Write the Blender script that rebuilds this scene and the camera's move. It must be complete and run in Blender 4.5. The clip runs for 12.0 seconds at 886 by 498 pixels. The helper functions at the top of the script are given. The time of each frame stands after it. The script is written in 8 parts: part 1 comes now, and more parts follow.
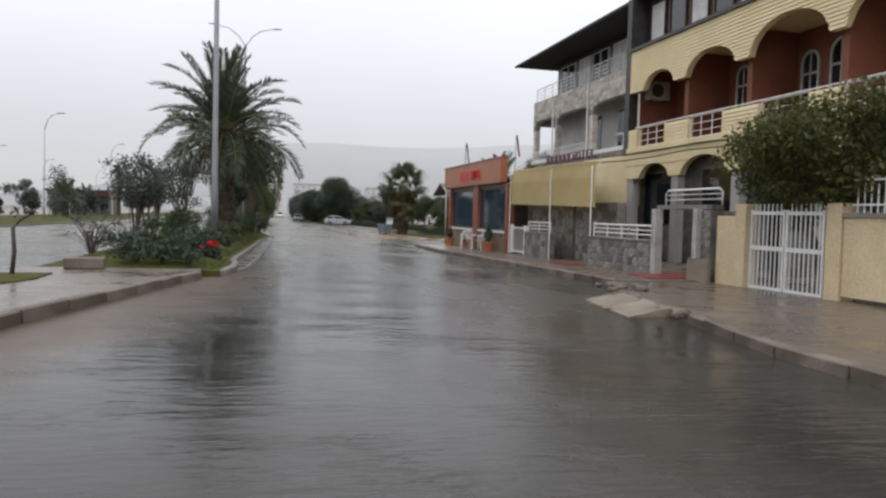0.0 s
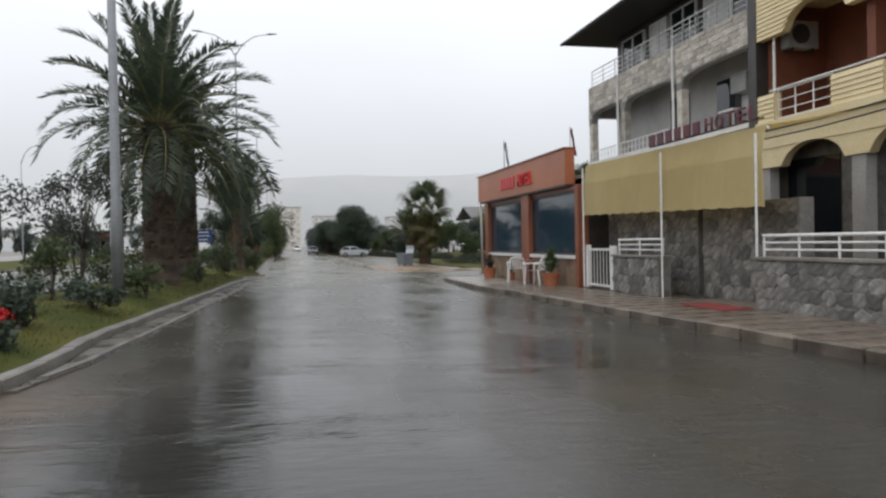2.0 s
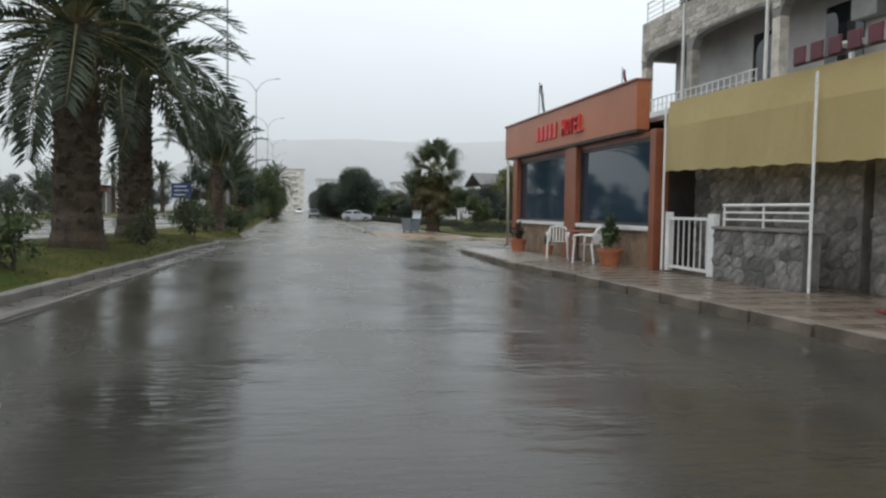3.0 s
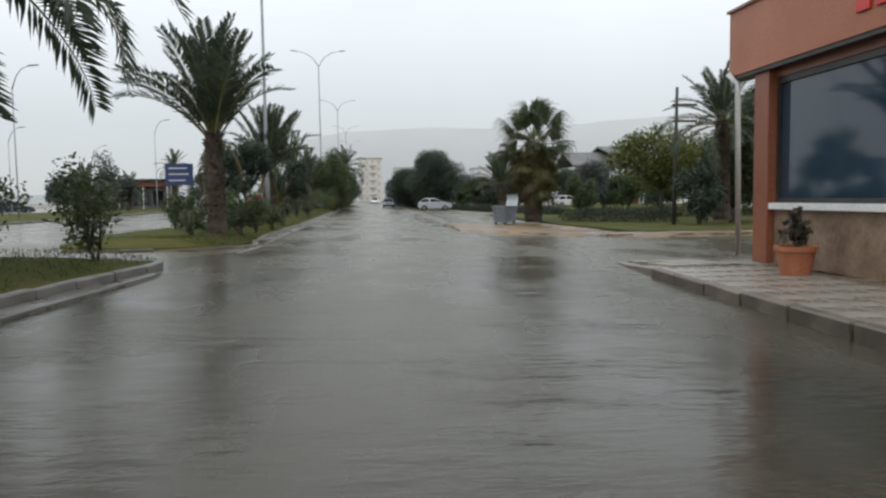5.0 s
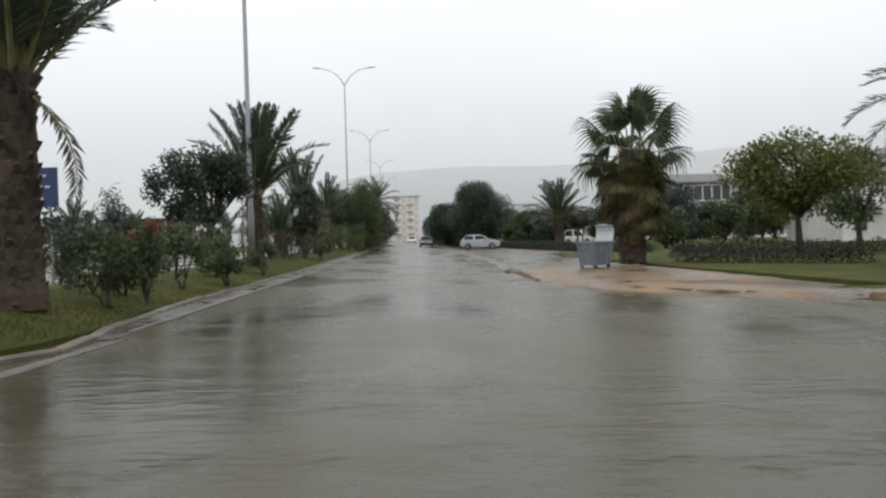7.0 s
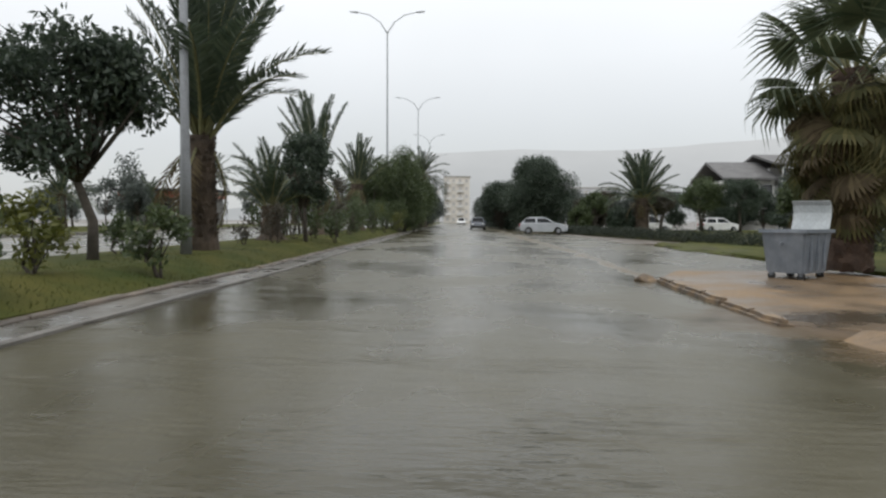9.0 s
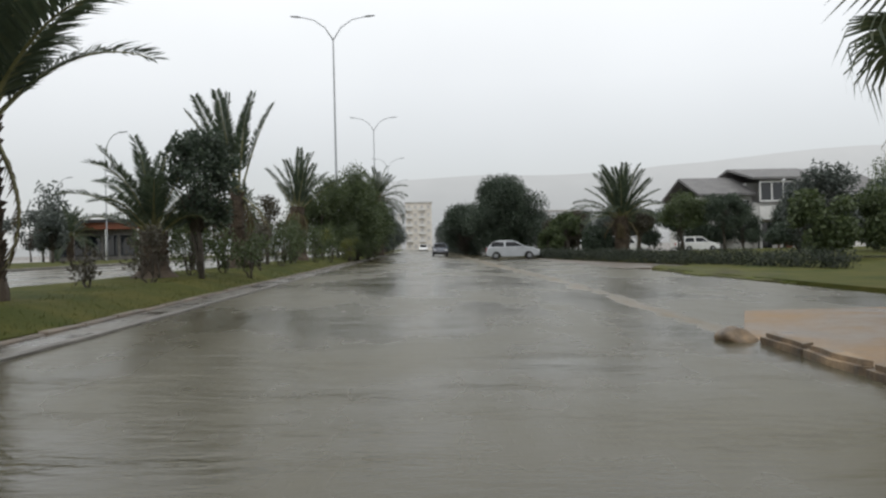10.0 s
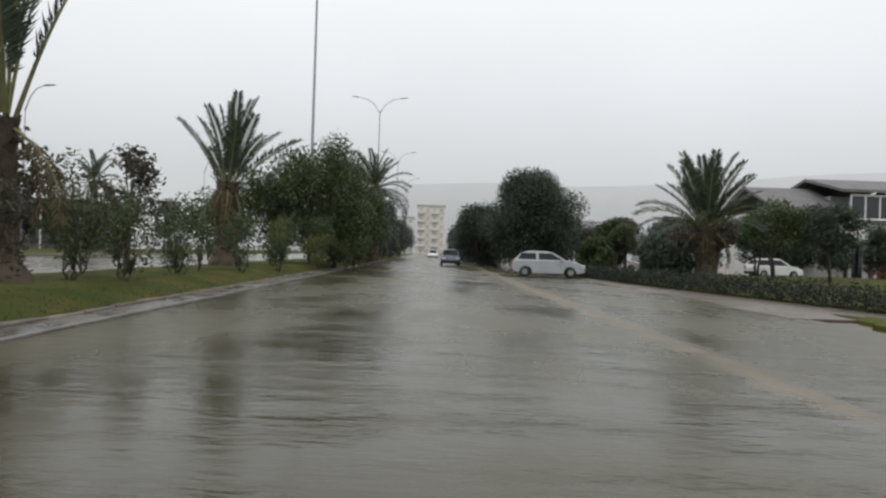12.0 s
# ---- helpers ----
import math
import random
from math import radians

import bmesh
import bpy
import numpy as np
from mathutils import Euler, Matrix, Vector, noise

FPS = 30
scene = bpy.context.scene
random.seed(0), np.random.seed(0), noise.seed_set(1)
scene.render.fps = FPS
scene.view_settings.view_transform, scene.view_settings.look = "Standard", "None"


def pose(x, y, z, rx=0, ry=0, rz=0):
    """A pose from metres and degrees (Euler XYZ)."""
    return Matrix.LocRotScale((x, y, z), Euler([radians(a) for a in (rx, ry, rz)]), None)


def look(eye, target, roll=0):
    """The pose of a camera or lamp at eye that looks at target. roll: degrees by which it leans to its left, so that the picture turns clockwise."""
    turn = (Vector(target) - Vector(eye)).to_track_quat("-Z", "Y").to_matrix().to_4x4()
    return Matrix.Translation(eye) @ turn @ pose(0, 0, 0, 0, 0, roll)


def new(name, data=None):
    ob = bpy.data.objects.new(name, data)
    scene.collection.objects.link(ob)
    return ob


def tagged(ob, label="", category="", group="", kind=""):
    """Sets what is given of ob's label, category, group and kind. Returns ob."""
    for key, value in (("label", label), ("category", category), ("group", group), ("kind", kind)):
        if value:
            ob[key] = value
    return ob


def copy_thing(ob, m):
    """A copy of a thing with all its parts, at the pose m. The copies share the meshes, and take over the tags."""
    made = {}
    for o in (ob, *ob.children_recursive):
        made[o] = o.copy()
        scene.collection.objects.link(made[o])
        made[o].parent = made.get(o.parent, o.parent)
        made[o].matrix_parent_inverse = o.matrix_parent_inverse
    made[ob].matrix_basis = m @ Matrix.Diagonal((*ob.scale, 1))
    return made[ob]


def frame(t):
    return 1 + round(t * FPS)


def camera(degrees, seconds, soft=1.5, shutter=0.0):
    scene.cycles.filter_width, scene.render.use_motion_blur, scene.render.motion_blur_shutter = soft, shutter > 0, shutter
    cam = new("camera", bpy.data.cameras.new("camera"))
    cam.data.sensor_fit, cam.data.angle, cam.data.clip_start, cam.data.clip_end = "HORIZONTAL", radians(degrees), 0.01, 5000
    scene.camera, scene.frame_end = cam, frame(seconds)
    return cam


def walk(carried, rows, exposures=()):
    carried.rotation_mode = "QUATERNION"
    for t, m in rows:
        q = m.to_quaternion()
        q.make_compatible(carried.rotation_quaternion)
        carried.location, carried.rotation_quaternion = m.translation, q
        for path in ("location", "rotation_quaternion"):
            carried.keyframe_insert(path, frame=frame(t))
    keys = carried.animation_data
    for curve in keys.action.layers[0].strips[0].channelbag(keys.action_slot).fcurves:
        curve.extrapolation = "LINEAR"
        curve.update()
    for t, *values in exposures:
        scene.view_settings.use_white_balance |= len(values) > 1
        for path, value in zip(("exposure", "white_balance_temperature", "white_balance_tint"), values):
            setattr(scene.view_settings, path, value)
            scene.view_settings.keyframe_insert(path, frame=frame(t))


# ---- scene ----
cam = camera(63.4, 12.0, soft=2.4)
PATH = [
    (0, (-0.103, 0.853, -0.901), (0.391, 2.789, -0.995), 1.5),
    (0.2, (0.038, 1.687, -0.905), (0.557, 3.615, -1.026), 1.1),
    (0.3, (0.109, 2.104, -0.907), (0.634, 4.03, -1.026), 0.9),
    (0.5, (0.257, 2.95, -0.907), (0.721, 4.891, -1.041), 0.5),
    (0.7, (0.412, 3.811, -0.895), (0.883, 5.752, -1.001), 0.4),
    (0.8, (0.492, 4.247, -0.887), (0.96, 6.188, -1.006), 0.4),
    (1, (0.675, 5.149, -0.885), (1.131, 7.094, -0.968), 0.1),
    (1.2, (0.909, 6.106, -0.917), (1.351, 8.056, -0.963), -1.0),
    (1.3, (1.037, 6.598, -0.94), (1.463, 8.551, -1.014), -1.6),
    (1.5, (1.267, 7.585, -0.982), (1.734, 9.527, -1.069), -2.5),
    (1.7, (1.441, 8.558, -1.007), (1.913, 10.5, -1.081), -2.2),
    (1.8, (1.515, 9.046, -1.018), (1.944, 10.999, -1.06), -1.8),
    (2, (1.652, 10.035, -1.045), (2.085, 11.987, -1.064), -1.1),
    (2.2, (1.766, 11.046, -1.087), (2.185, 13.001, -1.082), -0.9),
    (2.3, (1.816, 11.558, -1.111), (2.224, 13.516, -1.131), -0.8),
    (2.5, (1.937, 12.6, -1.153), (2.392, 14.547, -1.165), -0.6),
    (2.7, (2.113, 13.669, -1.191), (2.54, 15.623, -1.203), 0.0),
    (2.8, (2.211, 14.213, -1.207), (2.609, 16.172, -1.244), 0.4),
    (3, (2.381, 15.314, -1.219), (2.803, 17.266, -1.327), 0.8),
    (3.2, (2.481, 16.422, -1.176), (2.82, 18.391, -1.28), 0.2),
    (3.3, (2.518, 16.984, -1.145), (2.838, 18.955, -1.249), -0.3),
    (3.5, (2.611, 18.149, -1.116), (2.848, 20.131, -1.238), -1.0),
    (3.6, (2.674, 18.753, -1.125), (2.899, 20.735, -1.27), -1.0),
    (5.3, (3.806, 29.166, -1.391), (3.994, 31.152, -1.534), -0.7),
    (5.4, (3.866, 29.772, -1.405), (4.027, 31.76, -1.558), -0.6),
    (5.5, (3.924, 30.376, -1.417), (4.087, 32.366, -1.542), -0.6),
    (5.6, (3.971, 30.962, -1.423), (4.094, 32.955, -1.52), -0.5),
    (5.7, (4.0, 31.523, -1.419), (4.099, 33.519, -1.501), -0.4),
    (5.8, (4.017, 32.076, -1.412), (4.155, 34.069, -1.499), -0.3),
    (5.9, (4.025, 32.635, -1.407), (4.186, 34.627, -1.488), -0.3),
    (6, (4.031, 33.215, -1.408), (4.223, 35.205, -1.453), -0.3),
    (6.1, (4.03, 33.828, -1.418), (4.194, 35.82, -1.479), -0.5),
    (6.2, (4.018, 34.464, -1.432), (4.184, 36.456, -1.497), -0.7),
    (6.3, (4.002, 35.105, -1.449), (4.175, 37.097, -1.496), -1.0),
    (6.4, (3.987, 35.734, -1.466), (4.156, 37.726, -1.512), -1.3),
    (6.5, (3.98, 36.333, -1.479), (4.136, 38.326, -1.54), -1.4),
    (6.6, (3.979, 36.91, -1.49), (4.123, 38.904, -1.538), -1.5),
    (6.7, (3.978, 37.485, -1.501), (4.103, 39.481, -1.538), -1.5),
    (8.3, (3.989, 46.539, -1.661), (4.059, 48.538, -1.688), -1.7),
    (8.4, (3.989, 47.104, -1.67), (4.087, 49.102, -1.678), -1.7),
    (8.5, (3.989, 47.671, -1.678), (4.061, 49.67, -1.695), -1.6),
    (8.7, (3.979, 48.799, -1.686), (4.022, 50.791, -1.867), -0.9),
    (8.8, (3.973, 49.364, -1.685), (3.969, 51.36, -1.815), -0.4),
    (9, (3.979, 50.51, -1.678), (3.943, 52.508, -1.758), 0.2),
    (9.2, (4.027, 51.679, -1.656), (4.019, 53.676, -1.773), -0.2),
    (9.3, (4.061, 52.272, -1.643), (4.055, 54.27, -1.732), -0.6),
    (9.5, (4.126, 53.487, -1.637), (4.15, 55.486, -1.687), -1.2),
    (9.7, (4.18, 54.75, -1.692), (4.142, 56.749, -1.685), -1.3),
    (9.8, (4.206, 55.395, -1.73), (4.215, 57.395, -1.732), -1.3),
    (10, (4.254, 56.703, -1.765), (4.32, 58.702, -1.771), -1.3),
    (10.2, (4.281, 58.027, -1.703), (4.42, 60.022, -1.726), -1.4),
    (10.5, (4.348, 60.056, -1.558), (4.438, 62.054, -1.605), -1.6),
    (10.7, (4.488, 61.456, -1.486), (4.573, 63.454, -1.496), -1.7),
    (10.8, (4.574, 62.166, -1.453), (4.65, 64.164, -1.48), -1.8),
    (11, (4.714, 63.572, -1.41), (4.775, 65.569, -1.491), -1.9),
    (11.2, (4.775, 64.925, -1.405), (4.832, 66.924, -1.436), -2.0),
    (11.3, (4.789, 65.594, -1.413), (4.818, 67.594, -1.435), -2.0),
    (11.5, (4.807, 66.975, -1.448), (4.842, 68.975, -1.465), -1.6),
    (11.7, (4.818, 68.45, -1.512), (4.838, 70.449, -1.484), -0.5),
    (11.8, (4.819, 69.208, -1.554), (4.846, 71.207, -1.521), 0.3),
    (12, (4.821, 70.724, -1.636), (4.853, 72.723, -1.626), 1.8),
]
walk(cam, [(t, look(eye, target, roll)) for t, eye, target, roll in PATH], [(0, 0.0, 6380, 12.0), (1.6, 0.0, 6380, 11.5), (2.5, 0.0, 6250, 8.0), (3.2, 0.0, 6200, 6.2), (5.5, 0.0, 6300, 7.6), (8, 0.0, 6400, 8.5), (9.6, 0.0, 6420, 8.5), (10.4, -0.14, 6450, 8.5), (12, -0.17, 6450, 8.5)])

# ---- overcast daylight ----
world = bpy.data.worlds.new("overcast_sky")
scene.world = world
world.use_nodes = True
wn, wl = world.node_tree.nodes, world.node_tree.links
wn.clear()
sky = wn.new("ShaderNodeTexSky")
sky.sky_type, sky.sun_disc = "NISHITA", False
sky.sun_elevation, sky.sun_rotation = radians(48), radians(200)
sky_light = wn.new("ShaderNodeBackground")
sky_light.inputs["Strength"].default_value = 0.012
wl.new(sky.outputs["Color"], sky_light.inputs["Color"])
# the cloud layer: paler overhead, greyer in the rain near the horizon
wcoord = wn.new("ShaderNodeTexCoord")
wsep = wn.new("ShaderNodeSeparateXYZ")
wl.new(wcoord.outputs["Generated"], wsep.inputs[0])
wramp = wn.new("ShaderNodeValToRGB")
wramp.color_ramp.elements[0].position, wramp.color_ramp.elements[0].color = 0.0, (0.58, 0.585, 0.59, 1)
wramp.color_ramp.elements[1].position, wramp.color_ramp.elements[1].color = 0.75, (1.19, 1.195, 1.205, 1)
for at, c in ((0.10, (0.68, 0.685, 0.69, 1)), (0.22, (0.91, 0.915, 0.925, 1)), (0.40, (1.12, 1.125, 1.13, 1))):
    wramp.color_ramp.elements.new(at).color = c
wl.new(wsep.outputs["Z"], wramp.inputs[0])
wnoise = wn.new("ShaderNodeTexNoise")
wnoise.inputs["Scale"].default_value, wnoise.inputs["Detail"].default_value = 2.2, 4
wl.new(wcoord.outputs["Generated"], wnoise.inputs["Vector"])
wmap = wn.new("ShaderNodeMapRange")
wmap.inputs["To Min"].default_value, wmap.inputs["To Max"].default_value = 0.9, 1.06
wl.new(wnoise.outputs["Fac"], wmap.inputs["Value"])
cloud = wn.new("ShaderNodeBackground")
wl.new(wramp.outputs["Color"], cloud.inputs["Color"])
wl.new(wmap.outputs["Result"], cloud.inputs["Strength"])
wadd = wn.new("ShaderNodeAddShader")
wl.new(sky_light.outputs[0], wadd.inputs[0])
wl.new(cloud.outputs[0], wadd.inputs[1])
wl.new(wadd.outputs[0], wn.new("ShaderNodeOutputWorld").inputs["Surface"])

sun = new("sun", bpy.data.lights.new("sun", "SUN"))
sun.data.energy, sun.data.angle, sun.data.color = 0.5, radians(25), (1.0, 0.97, 0.93)
sun.matrix_world = look((0, 0, 60), (12, 34, 0))

# ---- materials ----


def nodes_of(name):
    m = bpy.data.materials.new(name)
    m.use_nodes = True
    nt = m.node_tree
    return m, nt.nodes, nt.links, nt.nodes["Principled BSDF"]


def surface(name, c1, c2, scale=3.0, rough=0.7, fine=40.0, bump=0.2, depth=0.01, metal=0.0, vary=0.0, spec=0.5, rough2=None, coords="Object", stretch=None):
    """A worn surface: two colours in large patches, fine grain, bump; vary: how far pieces differ from one another."""
    m, n, l, b = nodes_of(name)
    tc = n.new("ShaderNodeTexCoord")
    vec = tc.outputs[coords]
    if stretch:
        mp = n.new("ShaderNodeMapping")
        mp.inputs["Scale"].default_value = stretch
        l.new(vec, mp.inputs["Vector"])
        vec = mp.outputs[0]
    big = n.new("ShaderNodeTexNoise")
    big.inputs["Scale"].default_value, big.inputs["Detail"].default_value, big.inputs["Roughness"].default_value = scale, 6, 0.65
    l.new(vec, big.inputs["Vector"])
    small = n.new("ShaderNodeTexNoise")
    small.inputs["Scale"].default_value, small.inputs["Detail"].default_value = fine, 4
    l.new(vec, small.inputs["Vector"])
    ramp = n.new("ShaderNodeValToRGB")
    ramp.color_ramp.elements[0].position, ramp.color_ramp.elements[1].position = 0.35, 0.65
    ramp.color_ramp.elements[0].color, ramp.color_ramp.elements[1].color = (*c1, 1), (*c2, 1)
    l.new(big.outputs["Fac"], ramp.inputs[0])
    grain = n.new("ShaderNodeMapRange")
    grain.inputs["From Min"].default_value, grain.inputs["From Max"].default_value = 0.3, 0.7
    grain.inputs["To Min"].default_value, grain.inputs["To Max"].default_value = 0.86, 1.12
    l.new(small.outputs["Fac"], grain.inputs["Value"])
    hsv = n.new("ShaderNodeHueSaturation")
    l.new(ramp.outputs["Color"], hsv.inputs["Color"])
    if vary:
        info = n.new("ShaderNodeObjectInfo")
        rng = n.new("ShaderNodeMapRange")
        rng.inputs["To Min"].default_value, rng.inputs["To Max"].default_value = 1 - vary, 1 + vary
        l.new(info.outputs["Random"], rng.inputs["Value"])
        mul = n.new("ShaderNodeMath")
        mul.operation = "MULTIPLY"
        l.new(rng.outputs[0], mul.inputs[0])
        l.new(grain.outputs[0], mul.inputs[1])
        l.new(mul.outputs[0], hsv.inputs["Value"])
    else:
        l.new(grain.outputs[0], hsv.inputs["Value"])
    l.new(hsv.outputs["Color"], b.inputs["Base Color"])
    if rough2 is None:
        b.inputs["Roughness"].default_value = rough
    else:
        rr = n.new("ShaderNodeMapRange")
        rr.inputs["From Min"].default_value, rr.inputs["From Max"].default_value = 0.35, 0.65
        rr.inputs["To Min"].default_value, rr.inputs["To Max"].default_value = rough, rough2
        l.new(big.outputs["Fac"], rr.inputs["Value"])
        l.new(rr.outputs[0], b.inputs["Roughness"])
    b.inputs["Metallic"].default_value = metal
    b.inputs["Specular IOR Level"].default_value = spec
    if bump:
        bp = n.new("ShaderNodeBump")
        bp.inputs["Strength"].default_value, bp.inputs["Distance"].default_value = bump, depth
        l.new(small.outputs["Fac"], bp.inputs["Height"])
        l.new(bp.outputs[0], b.inputs["Normal"])
    return m


def leaf_surface(name, c1, c2, rough=0.5):
    """Rain-wet leaves: each one a little different, some light passing through."""
    m, n, l, b = nodes_of(name)
    geo = n.new("ShaderNodeNewGeometry")
    ramp = n.new("ShaderNodeValToRGB")
    ramp.color_ramp.elements[0].color, ramp.color_ramp.elements[1].color = (*c1, 1), (*c2, 1)
    l.new(geo.outputs["Random Per Island"], ramp.inputs[0])
    l.new(ramp.outputs["Color"], b.inputs["Base Color"])
    b.inputs["Roughness"].default_value = rough
    b.inputs["Specular IOR Level"].default_value = 0.5
    tr = n.new("ShaderNodeBsdfTranslucent")
    l.new(ramp.outputs["Color"], tr.inputs["Color"])
    mix = n.new("ShaderNodeMixShader")
    mix.inputs[0].default_value = 0.34
    l.new(b.outputs[0], mix.inputs[1])
    l.new(tr.outputs[0], mix.inputs[2])
    l.new(mix.outputs[0], n["Material Output"].inputs["Surface"])
    return m


def wet_road(name):
    """Rain-soaked block paving: a film of muddy water, ripples and drier crowns."""
    m, n, l, b = nodes_of(name)
    tc = n.new("ShaderNodeTexCoord")
    mp = n.new("ShaderNodeMapping")
    mp.inputs["Scale"].default_value = (1.0, 0.45, 1.0)
    l.new(tc.outputs["Object"], mp.inputs["Vector"])
    pool = n.new("ShaderNodeTexNoise")
    pool.inputs["Scale"].default_value, pool.inputs["Detail"].default_value, pool.inputs["Roughness"].default_value = 0.42, 5, 0.6
    l.new(mp.outputs[0], pool.inputs["Vector"])
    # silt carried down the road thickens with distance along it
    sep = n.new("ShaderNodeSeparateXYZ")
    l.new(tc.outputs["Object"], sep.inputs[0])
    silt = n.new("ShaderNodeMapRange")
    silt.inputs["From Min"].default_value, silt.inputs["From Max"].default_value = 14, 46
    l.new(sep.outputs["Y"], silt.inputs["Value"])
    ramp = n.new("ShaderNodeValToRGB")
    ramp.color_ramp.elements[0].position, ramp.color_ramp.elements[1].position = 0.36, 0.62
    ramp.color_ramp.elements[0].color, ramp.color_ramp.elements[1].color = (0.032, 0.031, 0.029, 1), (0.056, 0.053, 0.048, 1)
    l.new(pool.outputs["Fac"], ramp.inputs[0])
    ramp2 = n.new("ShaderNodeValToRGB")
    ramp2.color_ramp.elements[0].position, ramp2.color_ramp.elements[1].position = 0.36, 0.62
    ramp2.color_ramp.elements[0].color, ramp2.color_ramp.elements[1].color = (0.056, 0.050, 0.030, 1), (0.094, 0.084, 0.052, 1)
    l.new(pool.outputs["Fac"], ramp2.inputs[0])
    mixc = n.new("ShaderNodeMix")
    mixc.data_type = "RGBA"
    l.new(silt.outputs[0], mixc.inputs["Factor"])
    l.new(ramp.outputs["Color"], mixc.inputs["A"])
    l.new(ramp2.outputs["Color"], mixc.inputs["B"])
    # stains: silt along the lot's edge and along the paved island
    warp = n.new("ShaderNodeTexNoise")
    warp.inputs["Scale"].default_value, warp.inputs["Detail"].default_value, warp.inputs["Roughness"].default_value = 0.55, 6, 0.65
    l.new(tc.outputs["Object"], warp.inputs["Vector"])

    def calc(op, *vals):
        q = n.new("ShaderNodeMath")
        q.operation = op
        for i, v in enumerate(vals):
            if isinstance(v, (int, float)):
                q.inputs[i].default_value = v
            else:
                l.new(v, q.inputs[i])
        return q.outputs[0]

    def span(value, a, b2, c, d):
        q = n.new("ShaderNodeMapRange")
        for key, v in (("From Min", a), ("From Max", b2), ("To Min", c), ("To Max", d)):
            q.inputs[key].default_value = v
        l.new(value, q.inputs["Value"])
        return q.outputs[0]

    wob = calc("SUBTRACT", warp.outputs["Fac"], 0.5)
    edge = calc("ADD", span(sep.outputs["Y"], 64.5, 76, 7.9, 8.28), span(sep.outputs["Y"], 76, 135, 0.0, 0.25))
    off = calc("SUBTRACT", sep.outputs["X"], edge)
    near = calc("ABSOLUTE", calc("MULTIPLY_ADD", wob, 1.0, off))
    wide = span(sep.outputs["Y"], 64, 100, 0.20, 0.44)
    streak = calc("MULTIPLY", span(calc("DIVIDE", near, wide), 1.0, 0.25, 0.0, 1.0), span(warp.outputs["Fac"], 0.34, 0.56, 0.25, 1.0))
    streak = calc("MULTIPLY", streak, calc("MULTIPLY", span(sep.outputs["Y"], 63, 66, 0.0, 1.0), span(sep.outputs["Y"], 120, 135, 1.0, 0.0)))
    kerb_x = span(sep.outputs["Y"], 4, 16, -3.15, -0.9)
    gap = calc("MULTIPLY_ADD", wob, 2.2, calc("SUBTRACT", sep.outputs["X"], kerb_x))
    mud = calc("MULTIPLY", calc("MULTIPLY", span(gap, 0.35, 1.5, 1.0, 0.0), span(gap, -1.2, -0.6, 0.0, 1.0)), span(sep.outputs["Y"], 16, 18.5, 0.62, 0.0))
    stain = n.new("ShaderNodeMix")
    stain.data_type = "RGBA"
    stain.inputs["B"].default_value = (0.215, 0.178, 0.130, 1)
    l.new(calc("MULTIPLY", streak, 0.84), stain.inputs["Factor"])
    l.new(mixc.outputs["Result"], stain.inputs["A"])
    stain2 = n.new("ShaderNodeMix")
    stain2.data_type = "RGBA"
    stain2.inputs["B"].default_value = (0.135, 0.092, 0.060, 1)
    l.new(mud, stain2.inputs["Factor"])
    l.new(stain.outputs["Result"], stain2.inputs["A"])
    # silt spilled over the road before the waste bin
    sx = calc("DIVIDE", calc("SUBTRACT", sep.outputs["X"], 10.2), 3.4)
    sy = calc("DIVIDE", calc("SUBTRACT", sep.outputs["Y"], 57.0), 5.2)
    round_ = calc("SQRT", calc("ADD", calc("MULTIPLY", sx, sx), calc("MULTIPLY", sy, sy)))
    spill = span(calc("MULTIPLY_ADD", wob, 1.5, round_), 0.72, 1.12, 1.0, 0.0)
    tone = n.new("ShaderNodeMix")
    tone.data_type = "RGBA"
    tone.inputs["A"].default_value, tone.inputs["B"].default_value = (0.062, 0.052, 0.040, 1), (0.22, 0.142, 0.078, 1)
    l.new(span(warp.outputs["Fac"], 0.36, 0.62, 0.0, 1.0), tone.inputs["Factor"])
    stain3 = n.new("ShaderNodeMix")
    stain3.data_type = "RGBA"
    l.new(spill, stain3.inputs["Factor"])
    l.new(stain2.outputs["Result"], stain3.inputs["A"])
    l.new(tone.outputs["Result"], stain3.inputs["B"])
    l.new(stain3.outputs["Result"], b.inputs["Base Color"])
    rr = n.new("ShaderNodeMapRange")
    rr.inputs["From Min"].default_value, rr.inputs["From Max"].default_value = 0.36, 0.6
    rr.inputs["To Min"].default_value, rr.inputs["To Max"].default_value = 0.09, 0.30
    l.new(pool.outputs["Fac"], rr.inputs["Value"])
    dull = n.new("ShaderNodeMath")
    dull.operation = "MULTIPLY_ADD"
    dull.inputs[1].default_value = 0.05
    l.new(silt.outputs[0], dull.inputs[0])
    l.new(rr.outputs[0], dull.inputs[2])
    grit = calc("MULTIPLY_ADD", calc("MAXIMUM", streak, calc("MAXIMUM", mud, spill)), 0.25, dull.outputs[0])
    l.new(grit, b.inputs["Roughness"])
    b.inputs["IOR"].default_value = 1.33
    b.inputs["Specular IOR Level"].default_value = 0.40
    rip = n.new("ShaderNodeTexNoise")
    rip.inputs["Scale"].default_value, rip.inputs["Detail"].default_value = 1.6, 5
    rmap = n.new("ShaderNodeMapping")
    rmap.inputs["Scale"].default_value = (0.8, 2.2, 1.0)
    l.new(tc.outputs["Object"], rmap.inputs["Vector"])
    l.new(rmap.outputs[0], rip.inputs["Vector"])
    brick = n.new("ShaderNodeTexBrick")
